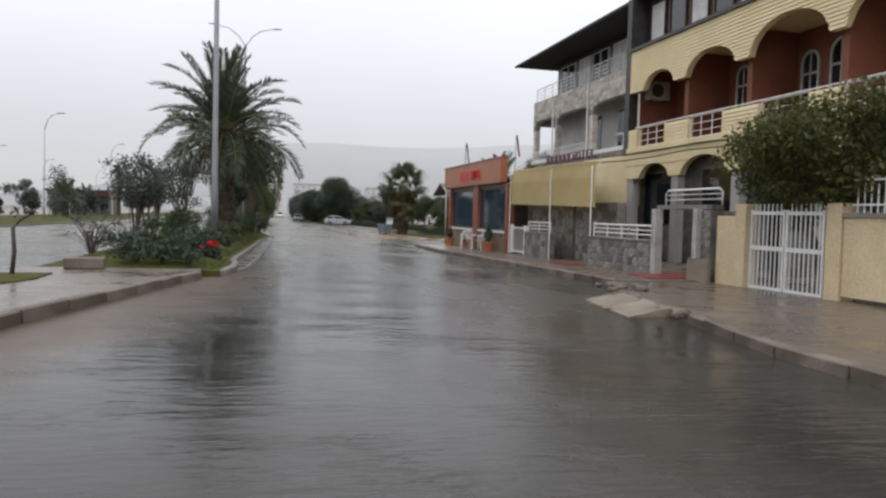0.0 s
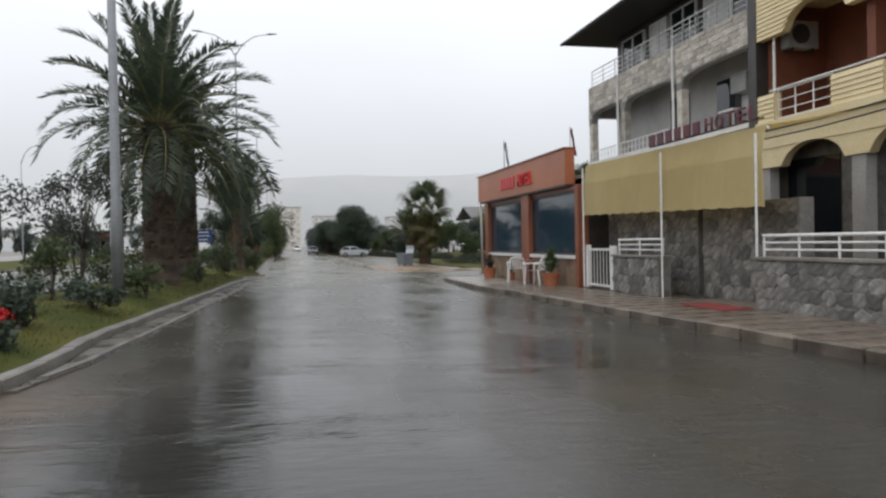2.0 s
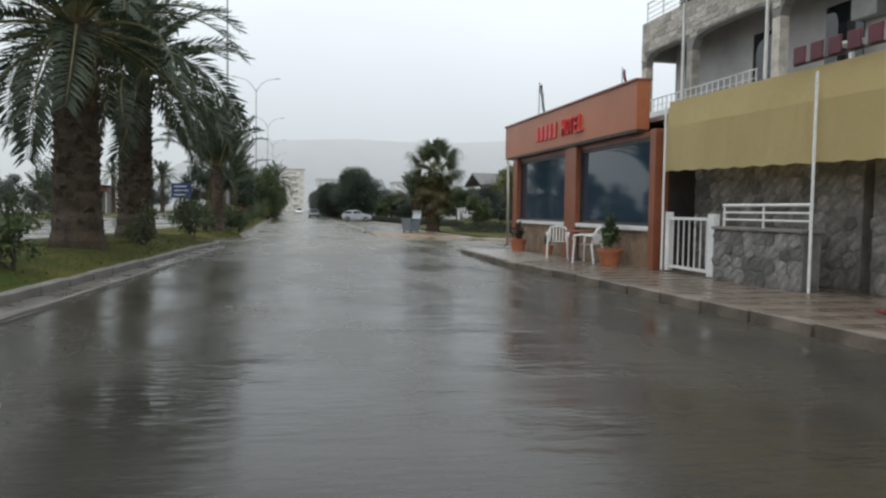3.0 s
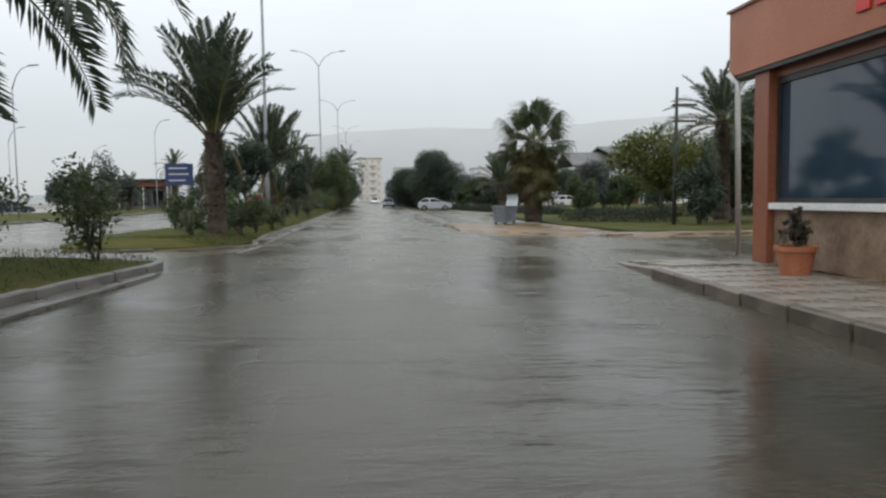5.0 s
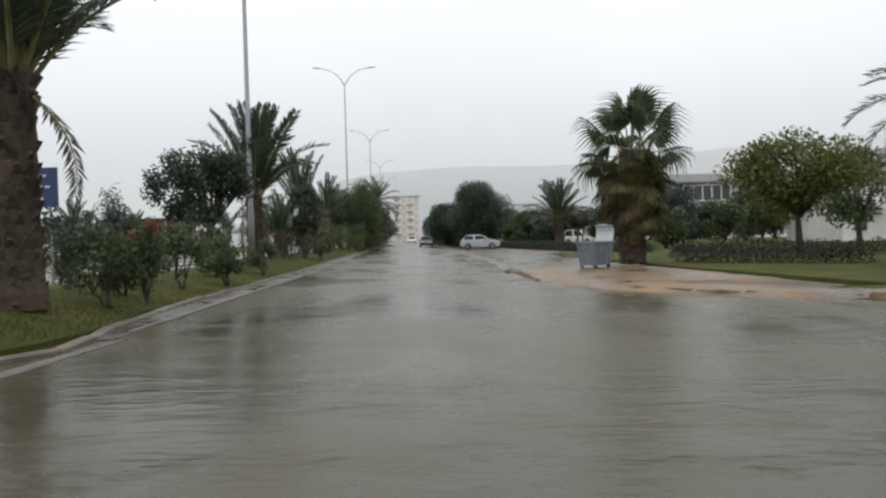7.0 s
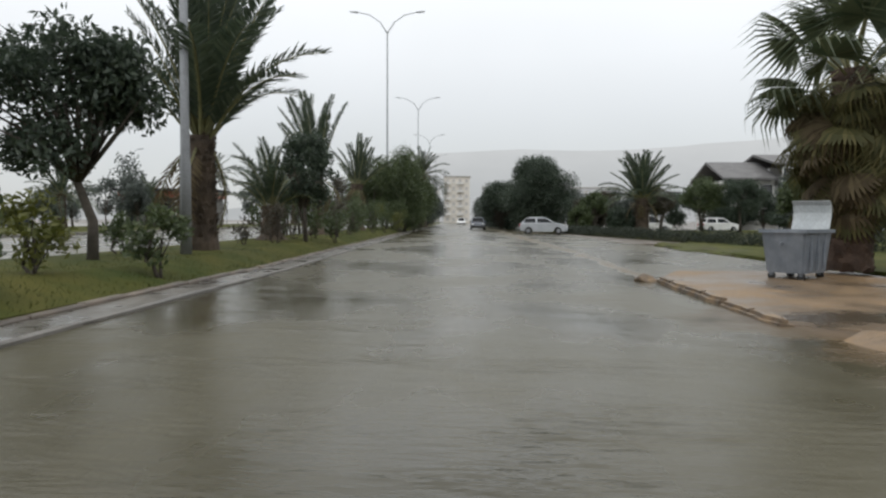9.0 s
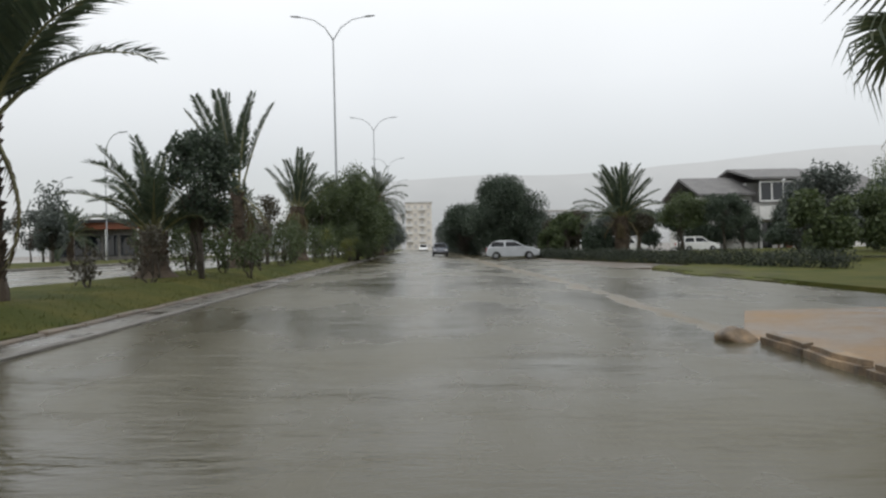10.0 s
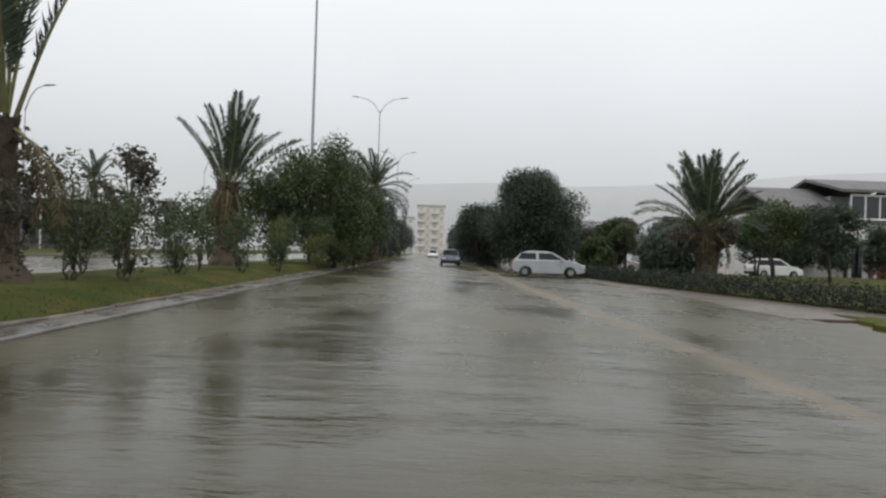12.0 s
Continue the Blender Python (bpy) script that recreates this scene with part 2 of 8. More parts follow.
    brick.inputs["Scale"].default_value = 1.0
    brick.inputs["Brick Width"].default_value, brick.inputs["Row Height"].default_value, brick.inputs["Mortar Size"].default_value = 0.2, 0.1, 0.008
    l.new(tc.outputs["Object"], brick.inputs["Vector"])
    b1 = n.new("ShaderNodeBump")
    b1.inputs["Strength"].default_value, b1.inputs["Distance"].default_value = 0.28, 0.005
    b1.invert = True
    l.new(brick.outputs["Fac"], b1.inputs["Height"])
    b2 = n.new("ShaderNodeBump")
    b2.inputs["Distance"].default_value = 0.05
    # the wind roughens some pools more than others
    gust = n.new("ShaderNodeTexNoise")
    gust.inputs["Scale"].default_value, gust.inputs["Detail"].default_value = 0.7, 3
    l.new(rmap.outputs[0], gust.inputs["Vector"])
    l.new(span(gust.outputs["Fac"], 0.54, 0.66, 0.2, 1.1), b2.inputs["Strength"])
    l.new(rip.outputs["Fac"], b2.inputs["Height"])
    l.new(b1.outputs[0], b2.inputs["Normal"])
    # rain-pricked wavelets over the whole film of water
    fine = n.new("ShaderNodeTexNoise")
    fine.inputs["Scale"].default_value, fine.inputs["Detail"].default_value = 5.5, 3
    l.new(rmap.outputs[0], fine.inputs["Vector"])
    b3 = n.new("ShaderNodeBump")
    b3.inputs["Distance"].default_value = 0.022
    l.new(span(gust.outputs["Fac"], 0.42, 0.64, 0.12, 0.75), b3.inputs["Strength"])
    l.new(fine.outputs["Fac"], b3.inputs["Height"])
    l.new(b2.outputs[0], b3.inputs["Normal"])
    l.new(b3.outputs[0], b.inputs["Normal"])
    return m


def glass(name, tint, rough=0.03):
    m, n, l, b = nodes_of(name)
    b.inputs["Base Color"].default_value = (*tint, 1)
    b.inputs["Roughness"].default_value = rough
    b.inputs["Specular IOR Level"].default_value = 0.8
    return m


ROAD = wet_road("wet_road")
EARTH = surface("wet_earth", (0.07, 0.055, 0.04), (0.13, 0.10, 0.07), 0.3, 0.6, 8, 0.4, 0.03, rough2=0.25)
SILT = surface("orange_silt", (0.078, 0.060, 0.042), (0.27, 0.172, 0.086), 0.55, 0.2, 14, 0.5, 0.03, rough2=0.7)
GRASS = surface("grass_ground", (0.038, 0.052, 0.009), (0.092, 0.086, 0.020), 0.7, 0.9, 30, 0.35, 0.012, spec=0.15)
KERB = surface("kerb_concrete", (0.11, 0.102, 0.09), (0.23, 0.215, 0.195), 2.0, 0.4, 50, 0.3, 0.005, vary=0.15, rough2=0.65)
PAVE = surface("wet_paving", (0.10, 0.078, 0.060), (0.19, 0.152, 0.118), 0.8, 0.16, 26, 0.25, 0.006, rough2=0.45, vary=0.16)
KERB_MUD = surface("muddy_kerb_stone", (0.075, 0.058, 0.042), (0.20, 0.165, 0.13), 1.6, 0.35, 40, 0.4, 0.008, vary=0.25, rough2=0.7)
PALE_STRIP = surface("pale_paving", (0.17, 0.15, 0.12), (0.34, 0.31, 0.265), 1.1, 0.16, 30, 0.2, 0.004, rough2=0.5)
YELLOW = surface("cream_yellow_siding", (0.68, 0.56, 0.31), (0.77, 0.65, 0.40), 0.7, 0.45, 30, 0.1, 0.003)
AWNING = surface("yellow_canvas", (0.73, 0.60, 0.30), (0.80, 0.68, 0.37), 0.5, 0.75, 120, 0.25, 0.004)
TERRACOTTA_WALL = surface("red_brown_render", (0.140, 0.045, 0.024), (0.205, 0.068, 0.037), 0.7, 0.7, 45, 0.3, 0.004)
ORANGE = surface("orange_fascia", (0.36, 0.118, 0.052), (0.44, 0.155, 0.072), 0.6, 0.4, 30, 0.1, 0.003)
BROWN_PILLAR = surface("brown_painted_pillar", (0.215, 0.070, 0.036), (0.285, 0.098, 0.050), 1.2, 0.4, 30, 0.15, 0.003)
PALE_STONE = surface("pale_cladding_stone", (0.34, 0.31, 0.265), (0.64, 0.60, 0.53), 2.6, 0.7, 25, 0.5, 0.01, vary=0.3)
MORTAR = surface("grey_mortar", (0.21, 0.205, 0.19), (0.31, 0.30, 0.28), 2.0, 0.8, 40, 0.3, 0.005)
RUBBLE = surface("grey_rubble_stone", (0.10, 0.095, 0.088), (0.26, 0.245, 0.225), 2.5, 0.45, 22, 0.6, 0.015, vary=0.5, rough2=0.7)
DARK_STONE = surface("dark_stone_wall", (0.10, 0.095, 0.09), (0.22, 0.21, 0.19), 2.5, 0.6, 12, 0.7, 0.02)
WHITE_PAINT = surface("white_painted_metal", (0.70, 0.70, 0.68), (0.80, 0.80, 0.78), 3.0, 0.35, 30, 0.05, 0.002)
WHITE_WALL = surface("white_render", (0.62, 0.61, 0.58), (0.76, 0.75, 0.72), 0.6, 0.7, 30, 0.2, 0.004)
GREY_WALL = surface("grey_render", (0.34, 0.335, 0.325), (0.46, 0.45, 0.435), 0.7, 0.7, 30, 0.2, 0.004)
BEIGE_WALL = surface("beige_render", (0.56, 0.45, 0.28), (0.68, 0.56, 0.36), 0.9, 0.7, 25, 0.3, 0.006)
# Air conditioner casing: the recess's deep shade is put into this grey.
AC_SHADED = surface("shaded_grey_casing", (0.24, 0.24, 0.235), (0.34, 0.34, 0.33), 2.0, 0.5, 30, 0.1, 0.003)
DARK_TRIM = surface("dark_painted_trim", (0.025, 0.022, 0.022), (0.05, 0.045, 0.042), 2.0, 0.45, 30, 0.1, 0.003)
ROOF_DARK = surface("dark_roof_tile", (0.028, 0.027, 0.03), (0.06, 0.056, 0.06), 1.2, 0.65, 10, 0.6, 0.03, rough2=0.85, spec=0.3)
GLASS_DARK = glass("dark_window_glass", (0.012, 0.016, 0.02))
GLASS_BLUE = glass("tinted_shop_glass", (0.024, 0.046, 0.070), 0.05)
CAR_GLASS = glass("dark_car_glass", (0.008, 0.010, 0.012), 0.12)
CAR_GLASS.node_tree.nodes["Principled BSDF"].inputs["Specular IOR Level"].default_value = 0.3
CURTAIN = surface("pale_curtain", (0.55, 0.55, 0.54), (0.70, 0.70, 0.69), 2.0, 0.8, 30, 0.2, 0.005)
STEEL = surface("galvanised_steel", (0.23, 0.24, 0.25), (0.32, 0.33, 0.345), 1.5, 0.45, 30, 0.1, 0.003, metal=0.35, rough2=0.6)
BIN_STEEL = surface("grey_bin_steel", (0.19, 0.215, 0.25), (0.28, 0.305, 0.34), 1.2, 0.4, 6, 0.05, 0.003, metal=0.3, rough2=0.6)
RUBBER = surface("black_rubber", (0.012, 0.012, 0.012), (0.025, 0.025, 0.024), 4.0, 0.6, 40, 0.1, 0.002)
BARK_PALM = surface("palm_bark", (0.036, 0.026, 0.018), (0.094, 0.068, 0.046), 3.0, 0.85, 18, 0.8, 0.03)
BARK_FAN = surface("fan_palm_bark", (0.038, 0.024, 0.017), (0.092, 0.058, 0.040), 3.0, 0.9, 18, 0.9, 0.04)
BARK = surface("tree_bark", (0.045, 0.038, 0.03), (0.10, 0.085, 0.068), 4.0, 0.85, 25, 0.7, 0.02)
STALK = surface("frond_stalk", (0.10, 0.10, 0.04), (0.20, 0.19, 0.08), 3.0, 0.6, 20, 0.2, 0.004)
PALM_LEAF = leaf_surface("palm_leaf", (0.042, 0.062, 0.040), (0.088, 0.112, 0.068))
PALM_LEAF_DRY = leaf_surface("dry_palm_leaf", (0.075, 0.054, 0.027), (0.136, 0.105, 0.054), 0.8)
FAN_LEAF = leaf_surface("fan_palm_leaf", (0.055, 0.075, 0.040), (0.112, 0.130, 0.068))
LEAF_DARK = leaf_surface("dark_leaf", (0.036, 0.054, 0.038), (0.074, 0.099, 0.063))
LEAF_MID = leaf_surface("green_leaf", (0.049, 0.072, 0.030), (0.105, 0.134, 0.054))
LEAF_OLIVE = leaf_surface("olive_green_leaf", (0.033, 0.044, 0.011), (0.121, 0.123, 0.026))
LEAF_YELLOW = leaf_surface("yellow_green_leaf", (0.070, 0.085, 0.016), (0.155, 0.160, 0.036))
LEAF_GREY = leaf_surface("grey_green_leaf", (0.046, 0.054, 0.045), (0.090, 0.098, 0.080))
LEAF_RED = leaf_surface("reddish_leaf", (0.057, 0.051, 0.037), (0.103, 0.092, 0.064))
# Distant trees: rain haze put into the leaf colour, paler and greyer.
LEAF_HAZED = leaf_surface("grey_green_hazed_leaf", (0.066, 0.082, 0.072), (0.112, 0.128, 0.110))
PETAL = leaf_surface("red_petal", (0.45, 0.012, 0.015), (0.62, 0.03, 0.03))
GRASS_BLADE = leaf_surface("grass_blade", (0.046, 0.064, 0.011), (0.105, 0.106, 0.027), 0.7)
RED_LETTER = surface("red_sign_paint", (0.55, 0.02, 0.02), (0.65, 0.035, 0.03), 3.0, 0.35, 20, 0.05, 0.002)
MAROON = surface("maroon_sign_paint", (0.075, 0.012, 0.022), (0.12, 0.02, 0.032), 3.0, 0.4, 20, 0.05, 0.002)
RED_CARPET = surface("red_carpet", (0.17, 0.022, 0.025), (0.26, 0.038, 0.038), 3.0, 0.5, 80, 0.4, 0.006)
PLASTIC = surface("white_plastic", (0.74, 0.74, 0.72), (0.82, 0.82, 0.80), 3.0, 0.3, 20, 0.03, 0.001)
TERRACOTTA = surface("terracotta", (0.36, 0.12, 0.055), (0.46, 0.17, 0.085), 3.0, 0.5, 30, 0.2, 0.004)
BLUE_SIGN = surface("blue_sign_face", (0.022, 0.045, 0.13), (0.035, 0.065, 0.17), 2.0, 0.35, 20, 0.03, 0.001)
CAR_SILVER = surface("silver_white_car_paint", (0.37, 0.39, 0.41), (0.45, 0.47, 0.49), 1.0, 0.2, 30, 0.02, 0.001, spec=0.6)
CAR_WHITE = surface("white_car_paint", (0.72, 0.72, 0.71), (0.80, 0.80, 0.79), 1.0, 0.22, 30, 0.02, 0.001, spec=0.6)
CAR_DARK = surface("dark_blue_car_paint", (0.03, 0.04, 0.06), (0.05, 0.06, 0.085), 1.0, 0.2, 30, 0.02, 0.001, spec=0.6)
LAMP_RED = surface("red_lens", (0.35, 0.02, 0.02), (0.42, 0.03, 0.03), 3.0, 0.15, 30, 0.02, 0.001)
LAMP_CLEAR = surface("clear_lens", (0.55, 0.56, 0.57), (0.66, 0.67, 0.68), 3.0, 0.1, 30, 0.02, 0.001)
# Rain haze put into far walls, windows and roofs: paled, little contrast.
FAR_WALL = surface("far_hazed_cream_render", (0.66, 0.62, 0.55), (0.74, 0.70, 0.63), 0.2, 0.8, 3, 0.1, 0.01)
FAR_WIN = surface("far_hazed_grey", (0.47, 0.455, 0.43), (0.55, 0.53, 0.50), 0.2, 0.7, 3, 0.0, 0.01)
FAR_PALE = surface("far_pale_render", (0.60, 0.61, 0.62), (0.72, 0.73, 0.74), 0.05, 0.8, 0.5, 0.0, 0.01)
# Distant house roofs: grey lightened to put rain haze into it.
ROOF_GREY = surface("hazed_grey_roof_tile", (0.13, 0.125, 0.125), (0.21, 0.205, 0.20), 1.2, 0.6, 10, 0.6, 0.03, rough2=0.8, spec=0.3)
HEDGE_LEAF = leaf_surface("hedge_leaf", (0.024, 0.032, 0.022), (0.046, 0.058, 0.037), 0.6)
WOOD_POLE = surface("weathered_pole_wood", (0.035, 0.028, 0.022), (0.07, 0.06, 0.05), 3.0, 0.8, 30, 0.5, 0.01)
FLAG = surface("faded_grey_flag", (0.35, 0.37, 0.38), (0.52, 0.53, 0.54), 3.0, 0.8, 30, 0.2, 0.004)
PIER_GREY = surface("weathered_white_render", (0.30, 0.295, 0.28), (0.52, 0.51, 0.49), 1.6, 0.6, 30, 0.25, 0.004)
SILTY_SLAB = surface("silty_concrete_slab", (0.16, 0.130, 0.098), (0.30, 0.25, 0.195), 1.4, 0.25, 30, 0.4, 0.008, rough2=0.6)
TAN_STONE = surface("tan_dado_stone", (0.16, 0.105, 0.065), (0.30, 0.21, 0.14), 2.5, 0.6, 14, 0.6, 0.015)
RED_CLOTH = surface("red_flag_cloth", (0.20, 0.012, 0.018), (0.30, 0.02, 0.028), 3.0, 0.8, 30, 0.2, 0.004)
LID_GREY = surface("pale_grey_lid", (0.42, 0.45, 0.46), (0.52, 0.55, 0.56), 2.0, 0.4, 24, 0.1, 0.003)
WET_GUTTER = surface("silty_gutter", (0.07, 0.064, 0.055), (0.17, 0.155, 0.13), 1.4, 0.14, 20, 0.3, 0.006, rough2=0.5)
OLIVE_LEAF = leaf_surface("ageing_palm_leaf", (0.075, 0.076, 0.026), (0.150, 0.135, 0.050), 0.7)
CONCRETE = surface("wet_concrete", (0.16, 0.145, 0.125), (0.27, 0.248, 0.22), 1.2, 0.25, 30, 0.3, 0.006, rough2=0.6)


def hill_surface():
    """Hills lost in rain: a plain far backdrop that glows, barely darker than the cloud behind."""
    m, n, l, b = nodes_of("haze_painted_hill")
    tc = n.new("ShaderNodeTexCoord")
    sep = n.new("ShaderNodeSeparateXYZ")
    l.new(tc.outputs["Object"], sep.inputs[0])
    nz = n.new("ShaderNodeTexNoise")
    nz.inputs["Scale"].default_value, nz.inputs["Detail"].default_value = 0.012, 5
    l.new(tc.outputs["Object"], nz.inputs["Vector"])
    # Rain haze painted in: the glow pales with height.
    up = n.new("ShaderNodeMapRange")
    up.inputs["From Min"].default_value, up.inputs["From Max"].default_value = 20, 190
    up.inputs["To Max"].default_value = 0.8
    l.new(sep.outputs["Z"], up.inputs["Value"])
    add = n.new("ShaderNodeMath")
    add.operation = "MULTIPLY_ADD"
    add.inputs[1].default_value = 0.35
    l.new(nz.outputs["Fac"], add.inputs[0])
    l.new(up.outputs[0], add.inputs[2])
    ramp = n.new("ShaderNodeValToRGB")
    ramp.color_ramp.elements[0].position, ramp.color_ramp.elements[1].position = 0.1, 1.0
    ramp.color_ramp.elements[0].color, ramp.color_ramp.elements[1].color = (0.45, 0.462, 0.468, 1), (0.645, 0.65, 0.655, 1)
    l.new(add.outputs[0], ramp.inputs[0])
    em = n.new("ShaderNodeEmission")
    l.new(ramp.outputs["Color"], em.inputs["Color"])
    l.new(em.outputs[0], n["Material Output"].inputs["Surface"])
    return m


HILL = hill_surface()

# ---- building blocks ----


def mesh_of(name, bm, mat, smooth=False):
    bmesh.ops.recalc_face_normals(bm, faces=bm.faces[:])
    me = bpy.data.meshes.new(name)
    bm.to_mesh(me)
    bm.free()
    me.materials.append(mat)
    if smooth:
        me.polygons.foreach_set("use_smooth", [True] * len(me.polygons))
    return me


def part(name, bm, mat, parent, label="", m=None, smooth=False):
    """One mesh object under a thing or a part; bm may be a mesh that is shared."""
    me = bm if isinstance(bm, bpy.types.Mesh) else mesh_of(name, bm, mat, smooth)
    ob = new(name, me)
    ob.parent = parent
    if m is not None:
        ob.matrix_basis = m
    if label:
        tagged(ob, label)
    return ob


def thing(name, label, category, x=0.0, y=0.0, z=0.0, turn=0.0, group="", kind=""):
    ob = new(name)
    ob.empty_display_size = 0.2
    ob.matrix_basis = pose(x, y, z, 0, 0, turn)
    return tagged(ob, label, category, group, kind)


def structure(name, bm, mat, label, category, kind="structure", smooth=False):
    return tagged(new(name, mesh_of(name, bm, mat, smooth)), label, category, "", kind)


def box(bm, x0, x1, y0, y1, z0, z1):
    v = [bm.verts.new((x, y, z)) for x in (x0, x1) for y in (y0, y1) for z in (z0, z1)]
    for f in ((0, 1, 3, 2), (4, 6, 7, 5), (0, 4, 5, 1), (2, 3, 7, 6), (0, 2, 6, 4), (1, 5, 7, 3)):
        bm.faces.new([v[i] for i in f])
    return bm


def boxes(*dims, bevel=0.0):
    bm = bmesh.new()
    for d in dims:
        box(bm, *d)
    if bevel:
        bmesh.ops.bevel(bm, geom=bm.edges[:], offset=bevel, segments=2, affect="EDGES", profile=0.5)
    return bm


def tube(bm, pts, radii, sides=8):
    """A tapered tube along pts, closed at both ends."""
    pts = [Vector(p) for p in pts]
    rings = []
    for i, p in enumerate(pts):
        d = (pts[min(i + 1, len(pts) - 1)] - pts[max(i - 1, 0)]).normalized()
        side = d.cross(Vector((0, 0, 1)) if abs(d.z) < 0.95 else Vector((1, 0, 0))).normalized()
        up = side.cross(d)
        r = radii[i] if isinstance(radii, (list, tuple)) else radii
        rings.append([bm.verts.new(p + r * (math.cos(2 * math.pi * k / sides) * side + math.sin(2 * math.pi * k / sides) * up)) for k in range(sides)])
    for a, b in zip(rings, rings[1:]):
        for k in range(sides):
            bm.faces.new((a[k], a[(k + 1) % sides], b[(k + 1) % sides], b[k]))
    bm.faces.new(rings[0][::-1])
    bm.faces.new(rings[-1])
    return bm


def lathe(bm, profile, sides=16, cx=0.0, cy=0.0):
    """A turned body from (radius, z) pairs."""
    rings = [[bm.verts.new((cx + r * math.cos(2 * math.pi * k / sides), cy + r * math.sin(2 * math.pi * k / sides), z)) for k in range(sides)] for r, z in profile]
    for a, b in zip(rings, rings[1:]):
        for k in range(sides):
            bm.faces.new((a[k], a[(k + 1) % sides], b[(k + 1) % sides], b[k]))
    bm.faces.new(rings[0][::-1])
    bm.faces.new(rings[-1])
    return bm


def road_z(x, y):
    """Height of the carriageways: falling gently at first, with a crossfall."""
    return float(np.interp(y, [-30, 0, 65, 110, 400], [-2.08, -2.17, -2.77, -2.72, -2.7])) - 0.02 * (min(max(x, -3), 8) - 4)


def sheet(bm, xs, ys, lift=0.0):
    """A sheet that follows the ground's height."""
    g = [[bm.verts.new((x, y, road_z(x, y) + lift)) for y in ys] for x in xs]
    for a, b in zip(g, g[1:]):
        for j in range(len(ys) - 1):
            bm.faces.new((a[j], b[j], b[j + 1], a[j + 1]))
    return bm


def raised(bm, ys, left, right, h, mound=0.0, cols=6, rough=0.0):
    """A raised strip between the lines left(y) and right(y), with upright sides."""
    top, low = [], []
    for j, y in enumerate(ys):
        a, b = left(y), right(y)
        row = []
        for i in range(cols + 1):
            s = i / cols
            x = a + (b - a) * s
            edge = math.sin(math.pi * s)
            fade = min(1.0, (y - ys[0]) / 1.6, (ys[-1] - y) / 1.6)
            row.append(bm.verts.new((x, y, road_z(x, y) + h + mound * fade * min(1, 1.6 * edge) + rough * fade * edge * noise.noise((x * 0.9, y * 0.9, 3)))))
        top.append(row)
        low.append((bm.verts.new((a, y, road_z(a, y) - 0.25)), bm.verts.new((b, y, road_z(b, y) - 0.25))))
    for j in range(len(ys) - 1):
        for i in range(cols):
            bm.faces.new((top[j][i], top[j][i + 1], top[j + 1][i + 1], top[j + 1][i]))
        bm.faces.new((low[j][0], top[j][0], top[j + 1][0], low[j + 1][0]))
        bm.faces.new((low[j][1], low[j + 1][1], top[j + 1][-1], top[j][-1]))
    for j in (0, -1):
        bm.faces.new([low[j][0], low[j][1], *reversed(top[j])])
    return bm


def steps(a, b, d):
    n = max(1, round((b - a) / d))
    return [a + (b - a) * i / n for i in range(n + 1)]


def line(*pts):
    ys, xs = [p[1] for p in pts], [p[0] for p in pts]
    return lambda y: float(np.interp(y, ys, xs))

# ---- ground, road, islands, pavements ----
far_x = [-3000, -600, -200, -80, -40, -22, -12, -6, -3, 0, 4, 8, 12, 20, 40, 80, 200, 600, 3000]
far_y = [-400, -120, -40, -15, 0, 15, 30, 45, 65, 80, 110, 160, 240, 400, 800, 3500]
structure("ground", sheet(bmesh.new(), far_x, far_y, -0.05), EARTH, "soaked brown open ground round the road", "ground")
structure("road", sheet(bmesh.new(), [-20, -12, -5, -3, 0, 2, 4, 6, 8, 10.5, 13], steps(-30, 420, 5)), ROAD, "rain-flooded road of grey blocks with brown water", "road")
structure("side_road", sheet(bmesh.new(), [13.0, 20, 40, 75], steps(42, 52, 5)), ROAD, "flooded side street joining the main road", "road")


def island_line(y):
    return float(np.interp(y, [15.4, 18, 24, 30, 38, 40], [-0.85, -0.45, -0.15, 0.1, 0.4, 0.2]))


def bed_line(y):
    """Edge of the grass, a gutter's width back from the road."""
    return island_line(y) - float(np.interp(y, [15.4, 17, 20, 37, 39.5], [0.05, 0.15, 0.5, 0.5, 0.1]))


def island2_line(y):
    return float(np.interp(y, [44.2, 45.2, 47, 60, 72, 85, 110, 300], [-1.5, 0.2, 0.75, 0.55, 0.45, 0.45, 0.35, -0.4]))



def bed2_line(y):
    return island2_line(y) - float(np.interp(y, [44.2, 46, 50, 300], [0.05, 0.2, 0.62, 0.62]))


structure("median_grass", raised(bmesh.new(), steps(15.5, 39.9, 0.7), line((-4.2, 15.5), (-4.5, 38), (-3.6, 39.9)), bed_line, 0.11, 0.2, 10, 0.06), GRASS, "muddy grass island between the carriageways", "grass")
structure("median_grass", raised(bmesh.new(), [44.3, 44.6, 45] + steps(45.5, 120, 0.9) + steps(122, 300, 8), line((-3.0, 44.3), (-4.2, 46), (-4.6, 300)), bed2_line, 0.06, 0.22, 10, 0.06), GRASS, "long grass island with palms between the carriageways", "grass")
structure("median_paving", raised(bmesh.new(), steps(-12, 15.45, 1.0), line((-4.6, -12), (-4.3, 15.4)), line((-3.6, -12), (-3.2, 4), (-2.6, 8.9), (-1.5, 14.0), (-1.15, 15.45)), 0.13, 0.0, 4), PAVE, "wet pinkish paving of the traffic island", "pavement")
structure("grass_patch", raised(bmesh.new(), steps(11.6, 13.8, 0.5), line((-4.25, 11.6), (-4.28, 13.8)), line((-3.75, 11.6), (-3.35, 12.4), (-3.4, 13.8)), 0.15, 0.05, 4, 0.03), GRASS, "small grass patch in the island paving", "grass")
